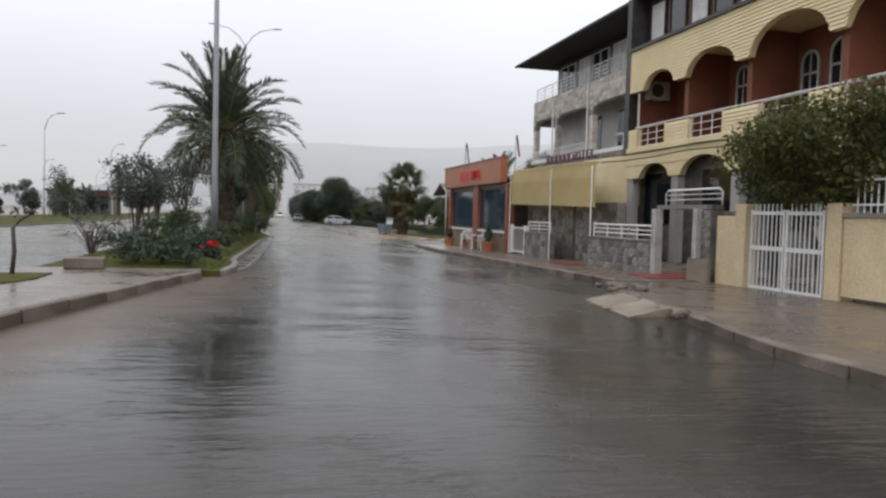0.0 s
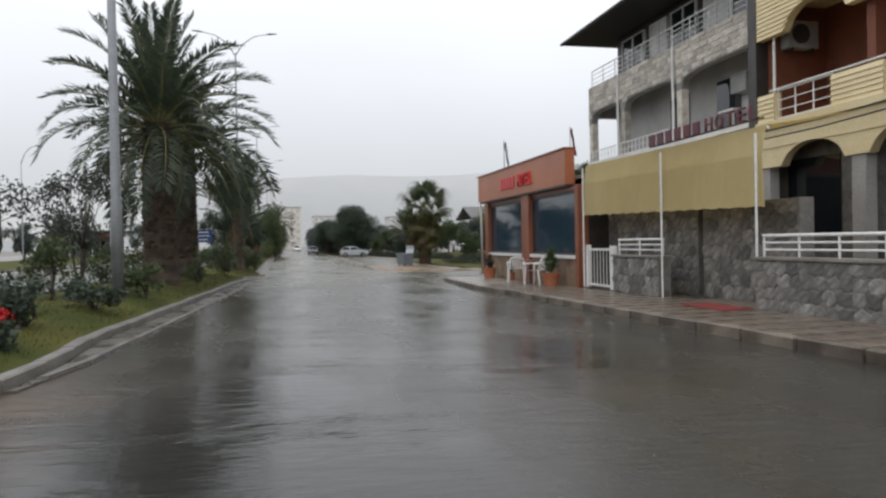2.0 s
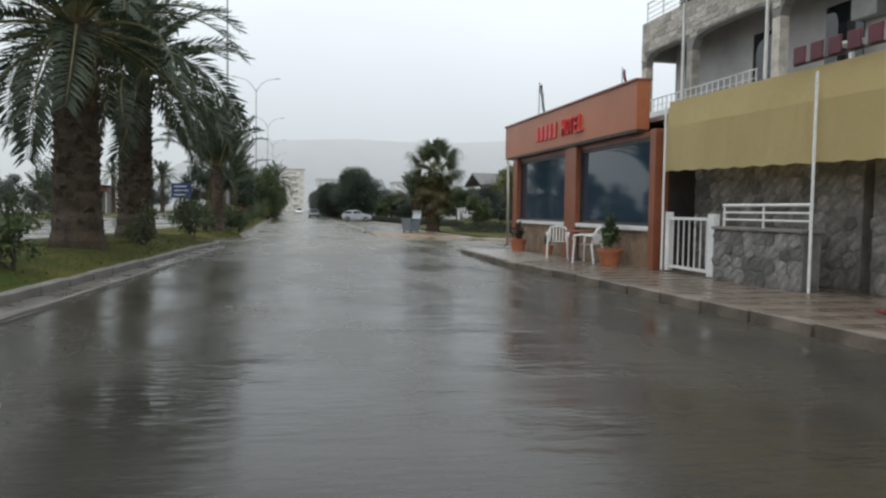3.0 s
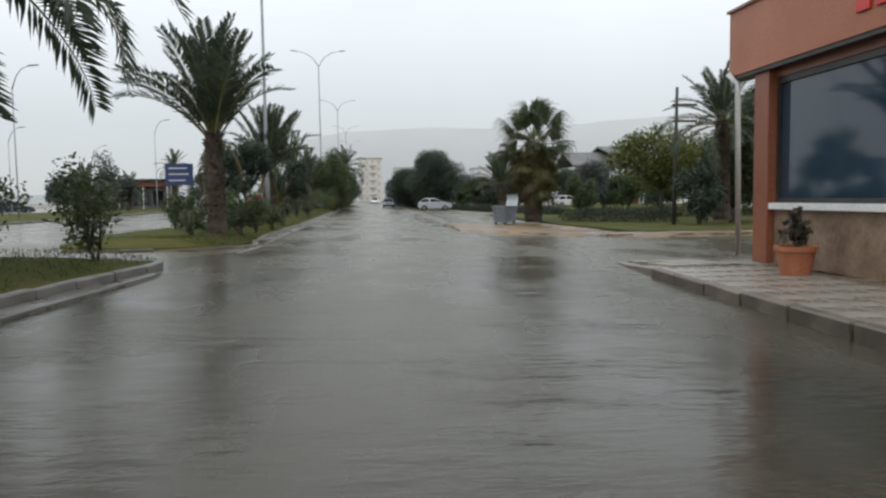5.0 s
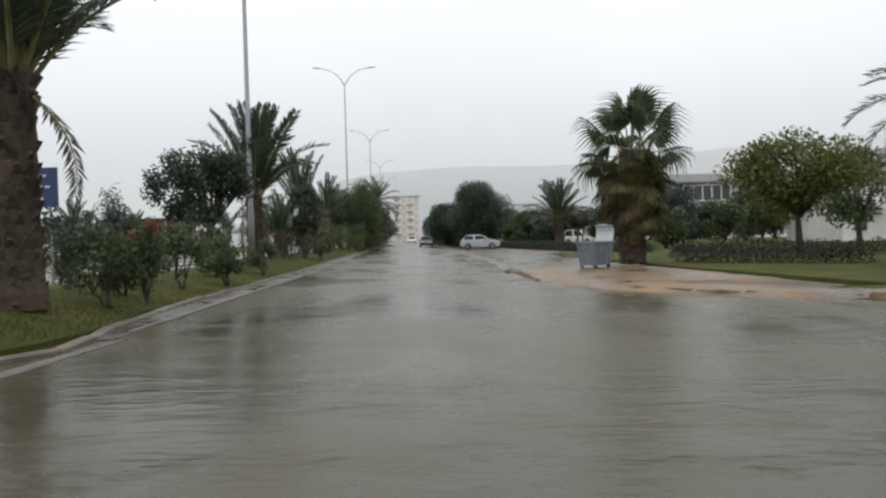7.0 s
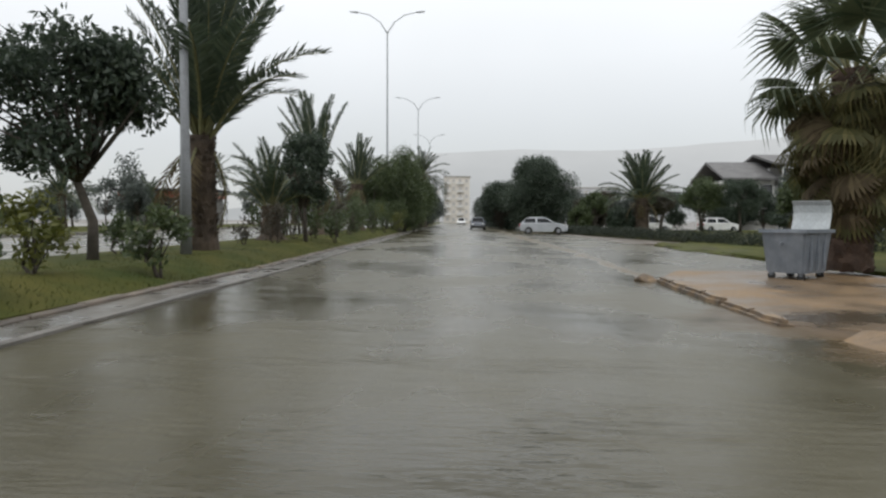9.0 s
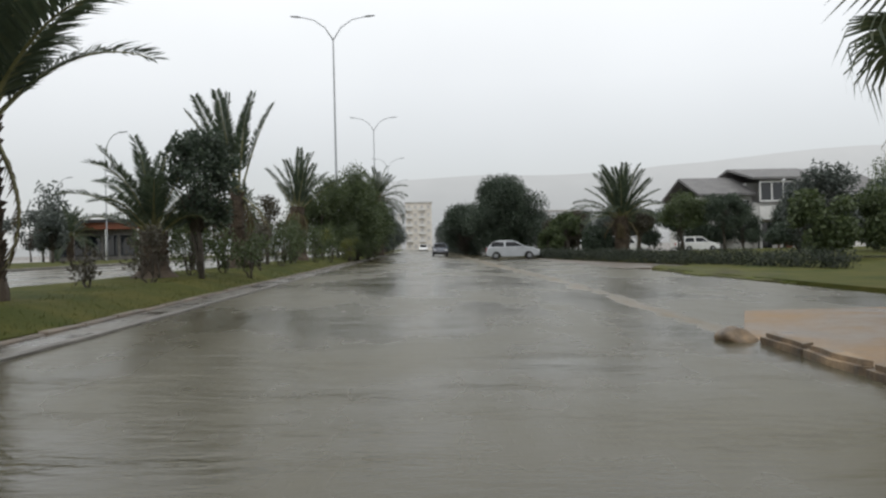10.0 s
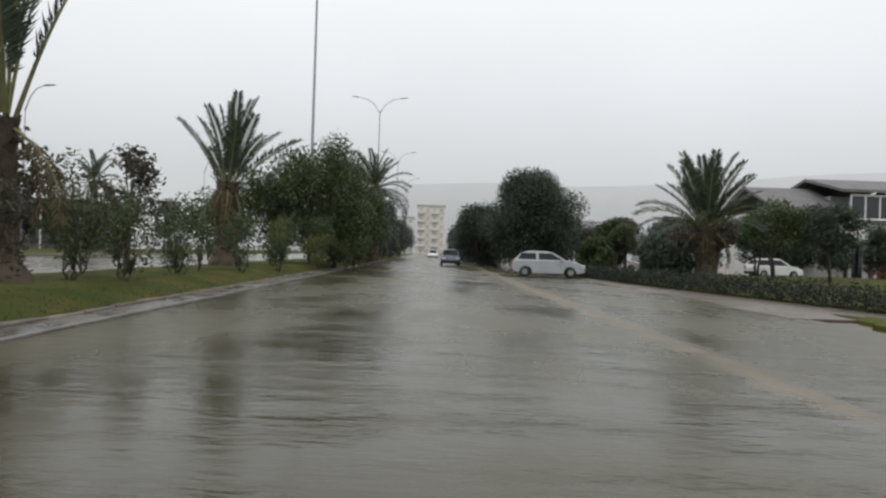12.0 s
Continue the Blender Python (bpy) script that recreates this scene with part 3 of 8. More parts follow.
structure("far_verge", raised(bmesh.new(), steps(-30, 300, 15), lambda y: -34.0, lambda y: -18.3, 0.12, 0.15, 6, 0.1), GRASS, "grass verge along the far carriageway", "grass")
structure("promenade", raised(bmesh.new(), steps(-30, 300, 30), lambda y: -60.0, lambda y: -34.01, 0.13, 0.0, 2), CONCRETE, "wet pale promenade paving beyond the verge", "pavement")

pave_line = line((7.6, 15.4), (7.5, 20), (7.55, 27), (7.35, 31.5), (8.0, 40), (8.3, 41.3))
pave_bm = raised(bmesh.new(), steps(15.3, 40.4, 0.9), lambda y: pave_line(y) + 0.14, lambda y: 14.0, 0.128, 0.0, 6)
for v in pave_bm.verts:
    # the pavement runs down to the side street
    v.co.z -= 0.115 * min(1, max(0, (v.co.y - 37.6) / 2.4))
pavement = structure("pavement", pave_bm, PAVE, "wet stone pavement before the hotel and restaurant", "pavement")
court_line = line((4.9, -12), (4.9, 6.8), (5.75, 10.2), (6.3, 12.6), (7.2, 15.28))
structure("forecourt", raised(bmesh.new(), steps(-12, 15.28, 0.9), lambda y: court_line(y) + 0.14, lambda y: 14.0, 0.12, 0.0, 6, 0.03), PAVE, "wet silt-stained forecourt before the gate", "pavement")
# two cracked concrete slabs lead up from the road
t = tagged(new("ramp"), "pair of cracked concrete slabs from road to forecourt", "ramp", "", "structure")
for corners in (((5.35, 12.25, 0.025), (6.22, 12.62, 0.132), (5.98, 11.42, 0.132), (5.12, 11.0, 0.02)), ((5.10, 10.94, 0.022), (5.97, 11.36, 0.135), (5.72, 10.15, 0.13), (4.92, 9.95, 0.01))):
    bm = bmesh.new()
    a = [bm.verts.new((x, y, road_z(x, y) + h)) for x, y, h in corners]
    b = [bm.verts.new((v.co.x, v.co.y, v.co.z - 0.16)) for v in a]
    bm.faces.new(a)
    bm.faces.new(b[::-1])
    for i in range(4):
        bm.faces.new((a[i], b[i], b[(i + 1) % 4], a[(i + 1) % 4]))
    bmesh.ops.recalc_face_normals(bm, faces=bm.faces[:])
    bmesh.ops.subdivide_edges(bm, edges=[e for e in bm.edges if e.calc_length() > 0.5], cuts=7, use_grid_fill=True)
    # broken edges and a rough, silted face
    for v in bm.verts:
        n = Vector((noise.noise(v.co * 2.3), noise.noise(v.co * 2.3 + Vector((7, 0, 0))), 0.0))
        v.co += 0.07 * n * (1 if v.is_boundary or len({round(f.normal.z) for f in v.link_faces}) > 1 else 0.2)
        v.co.z += 0.022 * noise.noise(v.co * 3.1 + Vector((0, 5, 0)))
    part("slab", bm, SILTY_SLAB, t)
t = tagged(new("paving_strip"), "rows of pale stone paving at the pavement's end", "pavement", "", "structure")
for k in range(3):
    bm = bmesh.new()
    x0 = 8.42 + 0.42 * k
    box(bm, x0, x0 + 0.33, 38.3, 40.35, -2.9, 0)
    for v in bm.verts:
        v.co.z = road_z(9, v.co.y) + (-0.12 if v.co.z < -1 else 0.148 - 0.115 * min(1, max(0, (v.co.y - 37.6) / 2.4)) + 0.012)
    part("slab", bm, PALE_STRIP, t)

structure("silt_bank", raised(bmesh.new(), steps(56.4, 67.5, 0.3), lambda y: float(np.interp(y, [56.4, 57.4, 58.2, 64.7, 67.5], [11.5, 8.6, 7.5, 7.9, 9.2])), lambda y: 13.2, 0.004, 0.035, 14, 0.07), SILT, "orange-brown silt washed round the bins", "mud")
structure("park_grass", raised(bmesh.new(), steps(50.6, 52.39, 0.9), lambda y: 12.2, lambda y: 60.0, 0.06, 0.04, 20, 0.1), GRASS, "wet grass along the side street", "grass")
# silt and rubble banked along the park's corner
corner = [(7.5, 57.4), (8.35, 54.2), (9.6, 51.9), (11.0, 50.4), (13.0, 49.6), (18.0, 49.3), (26.0, 49.2)]
run = []
for (x0, y0), (x1, y1) in zip(corner, corner[1:]):
    k = max(1, round(math.hypot(x1 - x0, y1 - y0) / 0.3))
    run += [(x0 + (x1 - x0) * i / k, y0 + (y1 - y0) * i / k) for i in range(k)]
bm = bmesh.new()
rows = []
for i in range(1, len(run) - 1):
    d = Vector((run[i + 1][0] - run[i - 1][0], run[i + 1][1] - run[i - 1][1])).normalized()
    side = Vector((-d.y, d.x))
    row = []
    for j in range(8):
        s = j / 7
        x, y = Vector(run[i]) + side * (1.7 * s - 0.1 + 0.25 * noise.noise((i * 0.23, j * 0.1, 4)))
        row.append(bm.verts.new((x, y, road_z(x, y) + 0.125 * math.sin(math.pi * min(1, 0.05 + s)) ** 0.6 + 0.05 * noise.noise((x * 1.7, y * 1.7, 8)) - (0.05 if j in (0, 7) else 0))))
    rows.append(row)
for a, b in zip(rows, rows[1:]):
    for j in range(7):
        bm.faces.new((a[j], b[j], b[j + 1], a[j + 1]))
bmesh.ops.recalc_face_normals(bm, faces=bm.faces[:])
structure("silt_edge", bm, SILT, "orange silt and rubble along the park's kerb", "mud", smooth=True)
structure("park_grass", raised(bmesh.new(), steps(52.4, 130, 2), line((13.25, 52), (13.25, 85.5), (16.4, 86.5), (15.2, 94), (13.9, 103), (13.25, 113), (13.25, 130)), lambda y: 60.0, 0.08, 0.05, 20, 0.2), GRASS, "wet grass of the roadside park", "grass")
structure("lot_mud", raised(bmesh.new(), steps(86, 113.5, 0.8), lambda y: 12.6 + 0.5 * noise.noise((y * 0.3, 5, 0)), line((16.4, 86), (15.4, 94), (14.0, 103), (13.2, 113.5)), 0.012, 0.02, 6, 0.03), EARTH, "brown mud between the lot and the hedge", "mud")
# bright moss along the lot's edge
MOSS = surface("patchy_bright_grass", (0.058, 0.050, 0.028), (0.090, 0.104, 0.018), 0.75, 0.8, 9, 0.8, 0.03, spec=0.15)
structure("lot_verge", raised(bmesh.new(), steps(73.5, 87.5, 0.35), lambda y: 13.0 + 0.45 * noise.noise((y * 0.45, 2, 0)) + 0.3 * noise.noise((y * 1.7, 3, 0)) + 1.3 * max(0, (y - 82) / 5.5), line((14.1, 70), (15.4, 80), (14.2, 87.5)), 0.03, 0.07, 9, 0.10), MOSS, "bright yellow-green grass beside the lot", "grass")


# concrete gutters beside the islands, just proud of the road
bm = bmesh.new()
raised(bm, steps(16.6, 38.6, 0.5), lambda y: bed_line(y) + 0.16, lambda y: island_line(y) + 0.12 + 0.04 * noise.noise((y * 0.9, 1, 0)), 0.022, 0.0, 1)
structure("gutter", bm, WET_GUTTER, "wide wet concrete gutter along the kerb", "gutter")
bm = bmesh.new()
raised(bm, steps(17.2, 38.4, 0.5), lambda y: island_line(y) + 0.02 + 0.02 * noise.noise((y * 0.8, 7, 0)), lambda y: island_line(y) + 0.10 + 0.02 * noise.noise((y * 0.8, 7, 0)), 0.045, 0.012, 3, 0.03)
structure("gutter_lip", bm, KERB, "worn pale lip of the concrete gutter", "gutter")
bm = bmesh.new()
raised(bm, steps(47.0, 150, 0.6), lambda y: bed2_line(y) + 0.10, lambda y: island2_line(y) + 0.06 + 0.05 * noise.noise((y * 0.9, 4, 0)), 0.016, 0.0, 1)
structure("gutter", bm, WET_GUTTER, "wide wet concrete gutter along the palm island", "gutter")
bm = bmesh.new()
raised(bm, steps(47.6, 112, 0.6), lambda y: island2_line(y) + 0.02 * noise.noise((y * 0.8, 3, 0)), lambda y: island2_line(y) + 0.075 + 0.02 * noise.noise((y * 0.8, 3, 0)), 0.03, 0.012, 3, 0.03)
structure("gutter_lip", bm, KERB, "worn pale lip of the concrete gutter", "gutter")

bm = bmesh.new()
raised(bm, steps(43.4, 47.0, 0.4), lambda y: 0.42 + 0.052 * (y - 39.6) + 0.03 * noise.noise((y, 9, 0)), lambda y: 0.56 + 0.055 * (y - 39.6) + 0.05 * noise.noise((y * 0.9, 6, 0)), 0.007, 0.0, 1)
structure("gutter", bm, WET_GUTTER, "pale gutter strip across the gap between the islands", "gutter")

# kerbs as single stones
kerb_meshes = []
for k in range(3):
    bm = boxes((-0.07, 0.07, -0.485, 0.485, -0.2, 0.0))
    rng = random.Random(k)
    for v in bm.verts:
        v.co += Vector((rng.uniform(-0.008, 0.008), rng.uniform(-0.01, 0.01), rng.uniform(-0.008, 0.008)))
    bmesh.ops.bevel(bm, geom=[e for e in bm.edges if e.verts[0].co.z > -0.1 and e.verts[1].co.z > -0.1], offset=0.018, segments=1, affect="EDGES")
    kerb_meshes.append(mesh_of("kerbstone", bm, KERB))
kerb_muddy = []
for me in kerb_meshes:
    kerb_muddy.append(me.copy())
    kerb_muddy[-1].materials.clear()
    kerb_muddy[-1].materials.append(KERB_MUD)


KERB_SILT = surface("silt_caked_stone", (0.085, 0.066, 0.048), (0.29, 0.205, 0.125), 2.6, 0.35, 18, 0.8, 0.02, vary=0.25, rough2=0.75)
kerb_silt = []
for k in range(3):
    # worn lumps under caked silt
    bm = boxes((-0.09, 0.09, -0.47, 0.47, -0.2, 0.0))
    bmesh.ops.subdivide_edges(bm, edges=[e for e in bm.edges if abs(e.verts[0].co.y - e.verts[1].co.y) > 0.5], cuts=3)
    bmesh.ops.bevel(bm, geom=[e for e in bm.edges if e.verts[0].co.z > -0.1 and e.verts[1].co.z > -0.1 and len(e.link_faces) == 2 and e.calc_face_angle() > 1], offset=0.045, segments=2, affect="EDGES")
    for v in bm.verts:
        v.co += Vector((0.012 * noise.noise(v.co * 5 + Vector((k * 3, 0, 0))), 0.02 * noise.noise(v.co * 4 + Vector((0, k * 5, 0))), 0.018 * noise.noise(v.co * 5 + Vector((0, 0, k * 7)))))
    kerb_silt.append(mesh_of("kerbstone", bm, KERB_SILT))


def kerb(pts, h, label, stones=kerb_meshes):
    """Single kerb stones set along a line of points."""
    base = tagged(new("kerb"), label, "kerb", "", "structure")
    rng = random.Random(len(pts))
    run = []
    for (x0, y0), (x1, y1) in zip(pts, pts[1:]):
        n = max(1, round(math.hypot(x1 - x0, y1 - y0) / 0.1))
        run += [(x0 + (x1 - x0) * i / n, y0 + (y1 - y0) * i / n) for i in range(n)]
    run.append(pts[-1])
    for i in range(0, len(run) - 10, 10):
        (x0, y0), (x1, y1) = run[i], run[i + 10]
        mx, my = (x0 + x1) / 2, (y0 + y1) / 2
        turn = math.degrees(math.atan2(-(x1 - x0), y1 - y0))
        part("kerbstone", stones[rng.randrange(3)], KERB, base, m=pose(mx, my, road_z(mx, my) + h + rng.uniform(-0.008, 0.012), rng.uniform(-0.6, 0.6), rng.uniform(-2, 2), turn + rng.uniform(-0.8, 0.8)))


kerb([(-3.55, -12), (-3.15, 4), (-2.55, 8.9), (-1.45, 14.0), (-1.1, 15.4)], 0.14, "worn grey kerb of the paved island", kerb_muddy)
kerb([(-4.2, 15.4), (-1.0, 15.35)], 0.13, "low kerb between paving and planted island")
kerb([(bed_line(y) + 0.07, y) for y in steps(15.6, 38.6, 1)] + [(0.15, 39.6), (-0.3, 40.15), (-1.6, 40.3), (-3.6, 40.1)], 0.125, "pale wet concrete kerb along the planted island")
kerb([(-3.2, 44.0), (-1.5, 43.9), (0.0, 44.6), (0.75, 46.2)] + [(bed2_line(y) + 0.04, y) for y in steps(48, 112, 4)], 0.05, "wet muddy kerb along the palm island", kerb_muddy)
kerb([(pave_line(y) + 0.06, y) for y in steps(15.4, 38.2, 1.5)], 0.15, "muddy kerb along the hotel pavement", kerb_muddy)
kerb([(court_line(y) + 0.07, y) for y in (-6, 0, 6.8, 8.5, 10.2, 11.4, 12.6, 14, 15.28)], 0.13, "muddy kerb round the forecourt", kerb_muddy)
for (a, b), h in ((((7.42, 58.0), (7.53, 60.05)), 0.08), (((7.53, 60.0), (7.65, 62.05)), 0.115), (((7.65, 62.0), (7.84, 64.1)), 0.12)):
    kerb([a, b], h, "silt-covered kerb by the waste bin", kerb_silt)
kerb([(-18.15, y) for y in (40, 60, 100, 150)], 0.14, "pale kerb of the far carriageway")

kerb([(x + 0.1, y + 0.12) for x, y in corner[1:]], 0.085, "broken silt-covered kerb round the park's corner", kerb_silt)
# the muddy end stone of the kerb
bm = bmesh.new()
bmesh.ops.create_icosphere(bm, subdivisions=3, radius=0.21)
for v in bm.verts:
    v.co += v.co.normalized() * 0.09 * noise.noise(v.co * 5)
    v.co.z = max(-0.2, v.co.z * 0.62)
t = thing("kerb_end_stone", "rounded silt-covered stone at the kerb's end", "stone", 7.62, 64.25, road_z(7.6, 64.2) + 0.02)
part("stone", bm, KERB_SILT, t, smooth=True)

# broken concrete and mud lumps at the forecourt's edge
for i, (x, y, r) in enumerate(((6.5, 13.25, 0.17), (6.85, 13.0, 0.12), (6.2, 12.75, 0.1), (7.1, 13.6, 0.09), (6.35, 13.7, 0.08), (5.3, 9.2, 0.11), (5.6, 9.6, 0.08))):
    bm = bmesh.new()
    bmesh.ops.create_icosphere(bm, subdivisions=2, radius=r)
    for v in bm.verts:
        v.co += v.co.normalized() * r * 0.6 * noise.noise(v.co * 5 / r * 0.12 + Vector((i * 3.1, 0, 0)))
        v.co.z *= 0.6
    t = thing("rubble", "muddy lump of broken concrete at the kerb", "rubble", x, y, road_z(x, y) + 0.13 + r * 0.25, 40 * i, "broken concrete")
    part("lump", bm, KERB_MUD, t)

# hills and town in the rain
bm = bmesh.new()
ridge = []
for i in range(121):
    x = -2400 + i * 50
    top = float(np.interp(x, [-2400, -900, -500, -320, -240, -160, -60, 100, 300, 500, 700, 1000, 1800, 3600], [10, 12, 20, 38, 76, 118, 134, 138, 141, 149, 166, 188, 210, 150])) + 5 * noise.noise((x * 0.004, 0, 0)) + 2 * noise.noise((x * 0.03, 5, 0))
    ridge.append((bm.verts.new((x, 1420, -8)), bm.verts.new((x, 1500, top * 0.55)), bm.verts.new((x, 1640, top * 1.09))))
for a, b in zip(ridge, ridge[1:]):
    for k in (0, 1):
        bm.faces.new((a[k], b[k], b[k + 1], a[k + 1]))
tagged(new("backdrop", mesh_of("backdrop", bm, HILL, True)), "pale grey hills, rain haze painted into their colour", "hill", "", "structure")

bm = bmesh.new()
rng = random.Random(11)
for i in range(230):
    y = rng.uniform(600, 1200)
    x = rng.uniform(-120, 620) * y / 1000
    base = -2 + 46 * max(0.0, (y - 650) / 600) * float(np.interp(x, [-100, 100, 500], [0.2, 0.8, 1.0]))
    w, h = rng.uniform(7, 15), rng.uniform(8, 17)
    box(bm, x - w, x + w, y, y + 14, base - 12, base + h * rng.uniform(0.5, 1))
for x, y, w, h in ((83, 700, 10, 19), (142, 705, 4.5, 22), (154, 700, 4, 20), (168, 715, 5, 18), (112, 720, 8, 16)):
    box(bm, x - w, x + w, y, y + 12, -14, h)
structure("far_town", bm, FAR_PALE, "pale apartment blocks of the town on the far slope", "town", "stuff")

# ---- vegetation ----


def frond_mesh(name, length, droop, width, n, mat, lift=0.35, seed=0, bare=0.14):
    """One feather frond along +x: a tapering stalk and two rows of narrow leaflets."""
    rng = random.Random(seed)
    bm = bmesh.new()
    pts, p, ang = [], Vector((0, 0, 0)), 0.0
    for i in range(15):
        s = i / 14
        pts.append(p.copy())
        ang = -droop * s ** 1.6
        p = p + Vector((math.cos(ang), 0, math.sin(ang))) * (length / 14)
    tube(bm, pts, [0.035 * (1 - 0.85 * i / 14) for i in range(15)], 4)
    for f in bm.faces:
        f.material_index = 1
    for i in range(n):
        s = bare + (1 - bare) * (i + 0.5) / n
        k = s * 14
        j = min(13, int(k))
        base = pts[j].lerp(pts[j + 1], k - j)
        along = (pts[j + 1] - pts[j]).normalized()
        upv = Vector((-along.z, 0, along.x))
        size = width * (0.35 + 0.65 * math.sin(math.pi * min(1, 0.12 + 0.85 * s)) ** 0.7)
        for side in (-1, 1):
            d = (along * rng.uniform(0.55, 0.8) + Vector((0, side, 0)) * rng.uniform(0.75, 0.95) + upv * rng.uniform(lift - 0.25, lift + 0.2)).normalized()
            wv = d.cross(upv).normalized() * 0.027
            mid = base + d * size * 0.45
            tip = base + d * size + Vector((0, 0, -size * rng.uniform(0.05, 0.3)))
            v = [bm.verts.new(c) for c in (base, mid + wv, tip, mid - wv)]
            bm.faces.new(v)
    me = mesh_of(name, bm, mat)
    me.materials.append(STALK)
    return me


FRONDS = {
    "arch": [frond_mesh("frond", 3.1, 1.55, 0.55, 46, PALM_LEAF, 0.3, k) for k in range(2)],
    "stiff": [frond_mesh("frond", 2.7, 1.15, 0.50, 50, PALM_LEAF, 0.35, 10 + k) for k in range(2)],
    "spear": [frond_mesh("frond", 2.7, 0.45, 0.44, 54, PALM_LEAF, 0.5, 20 + k) for k in range(2)],
    "vase": [frond_mesh("frond", 2.9, 0.3, 0.40, 50, PALM_LEAF, 0.5, 40 + k, 0.3) for k in range(2)],
    "dry": [frond_mesh("frond", 2.2, 1.3, 0.4, 30, PALM_LEAF_DRY, 0.1, 30 + k) for k in range(2)],
}


def palm_trunk(h, r0, r1, seed, flare=1.25):
    """A rough palm trunk clad in the stubs of old leaf bases."""
    rng = random.Random(seed)
    bm = bmesh.new()
    prof = []
    n = max(6, int(h / 0.18))
    for i in range(n + 1):
        s = i / n
        r = r0 + (r1 - r0) * s
        r *= 1 + (flare - 1) * max(0, 1 - s * 5) + (0.12 * max(0, (s - 0.82) / 0.18))
        prof.append((r * (1 + (0.03 if i % 2 else -0.03)), s * h))
    lathe(bm, prof, 14)
    rows = int(h / 0.14)
    for i in range(rows):
        z = h * (i + 0.5) / rows
        s = z / h
        r = r0 + (r1 - r0) * s
        for k in range(9):
            if rng.random() < 0.12:
                continue
            a = 2 * math.pi * (k + 0.38 * i + rng.uniform(-0.3, 0.3)) / 9
            ca, sa = math.cos(a), math.sin(a)
            w = rng.uniform(0.5, 0.95) * math.pi * r / 9
            out = rng.uniform(0.015, 0.085) * (1.6 if s > 0.85 else 1)
            c0 = Vector((ca * r * 0.95, sa * r * 0.95, z - rng.uniform(0.06, 0.12)))
            c1 = Vector((ca * (r + out), sa * (r + out), z + rng.uniform(0.0, 0.13)))
            t = Vector((-sa, ca, 0)) * w
            top = Vector((ca * r * 0.93, sa * r * 0.93, z + 0.05))
            v = [bm.verts.new(c) for c in (c0 - t, c0 + t, c1 + t * 0.35, c1 - t * 0.35, top - t * 0.5, top + t * 0.5)]
            for f in ((0, 1, 2, 3), (3, 2, 5, 4), (0, 3, 4), (1, 5, 2)):
                bm.faces.new([v[q] for q in f])
    return bm


def date_palm(x, y, h, r, size, label, n=38, kinds=("spear", "stiff", "arch"), top=82, low=-15, seed=0, lean=0.0, dry=0, flare=1.25):
    base = road_z(x, y) + 0.26
    t = thing("date_palm", label, "palm tree", x, y, base, 0, "palms on the island")
    rng = random.Random(seed)
    part("trunk", palm_trunk(h, r, r * 0.86, seed, flare), BARK_PALM, t)
    total = n + dry
    for i in range(total):
        s = i / max(1, n - 1)
        az = i * 137.5 + rng.uniform(-12, 12)
        if i < n:
            elev = top + (low - top) * s ** 1.15 + rng.uniform(-6, 6)
            kind = kinds[min(len(kinds) - 1, int(s * len(kinds)))]
            k = size * rng.uniform(0.86, 1.08)
        else:
            elev, kind, k = rng.uniform(-70, -35), "dry", size * rng.uniform(0.6, 0.85)
        me = FRONDS[kind][rng.randrange(2)]
        rr = r * 0.55 * min(1, s + 0.15)
        m = pose(0, 0, 0, 0, -lean, 0) @ pose(rr * math.cos(radians(az)) + h * math.sin(radians(lean)), rr * math.sin(radians(az)), h + 0.12 - 0.3 * min(1, s), 0, 0, az) @ pose(0, 0, 0, rng.uniform(-25, 25), -elev, 0) @ Matrix.Diagonal((k, k, k, 1))
        part("frond", me, PALM_LEAF, t, m=m)
    return t


def fan_leaf(seed, mat, hang=0.6):
    """A fan of folded fingers whose split tips hang as threads."""
    rng = random.Random(seed)
    bm = bmesh.new()
    stalk = [(0, 0, 0), (0.55, 0, 0.05), (1.1, 0, -0.02)]
    tube(bm, stalk, [0.03, 0.022, 0.015], 4)
    for f in bm.faces:
        f.material_index = 1
    hub = Vector((1.1, 0, -0.02))
    n = 30
    for i in range(n):
        a = radians(-130 + 260 * i / (n - 1))
        ln = 0.80 * (0.78 + 0.22 * math.cos(a)) * rng.uniform(0.92, 1.08)
        d = Vector((math.cos(a), math.sin(a), 0.12 * math.cos(a) - 0.25 * abs(math.sin(a))))
        sid = Vector((-math.sin(a), math.cos(a), 0)) * 0.052
        mid = hub + d * ln * 0.6
        end = hub + d * ln * 0.95 + Vector((0, 0, -0.12))
        tip = end + d * 0.07 + Vector((0, 0, -hang * rng.uniform(0.35, 1.1)))
        fold = Vector((0, 0, 0.02))
        v = [bm.verts.new(c) for c in (hub, mid + sid, end + sid * 0.45, tip, end - sid * 0.3, mid - sid + fold)]
        bm.faces.new((v[0], v[1], v[5]))
        bm.faces.new((v[1], v[2], v[4], v[5]))
        bm.faces.new((v[2], v[3], v[4]))
    me = mesh_of("frond", bm, mat)
    me.materials.append(STALK)
    return me


FAN = [fan_leaf(k, FAN_LEAF, 0.55) for k in range(3)]
FAN_OLD = [fan_leaf(k + 9, OLIVE_LEAF, 0.9) for k in range(3)]
FAN_DRY = [fan_leaf(k + 19, PALM_LEAF_DRY, 0.5) for k in range(2)]


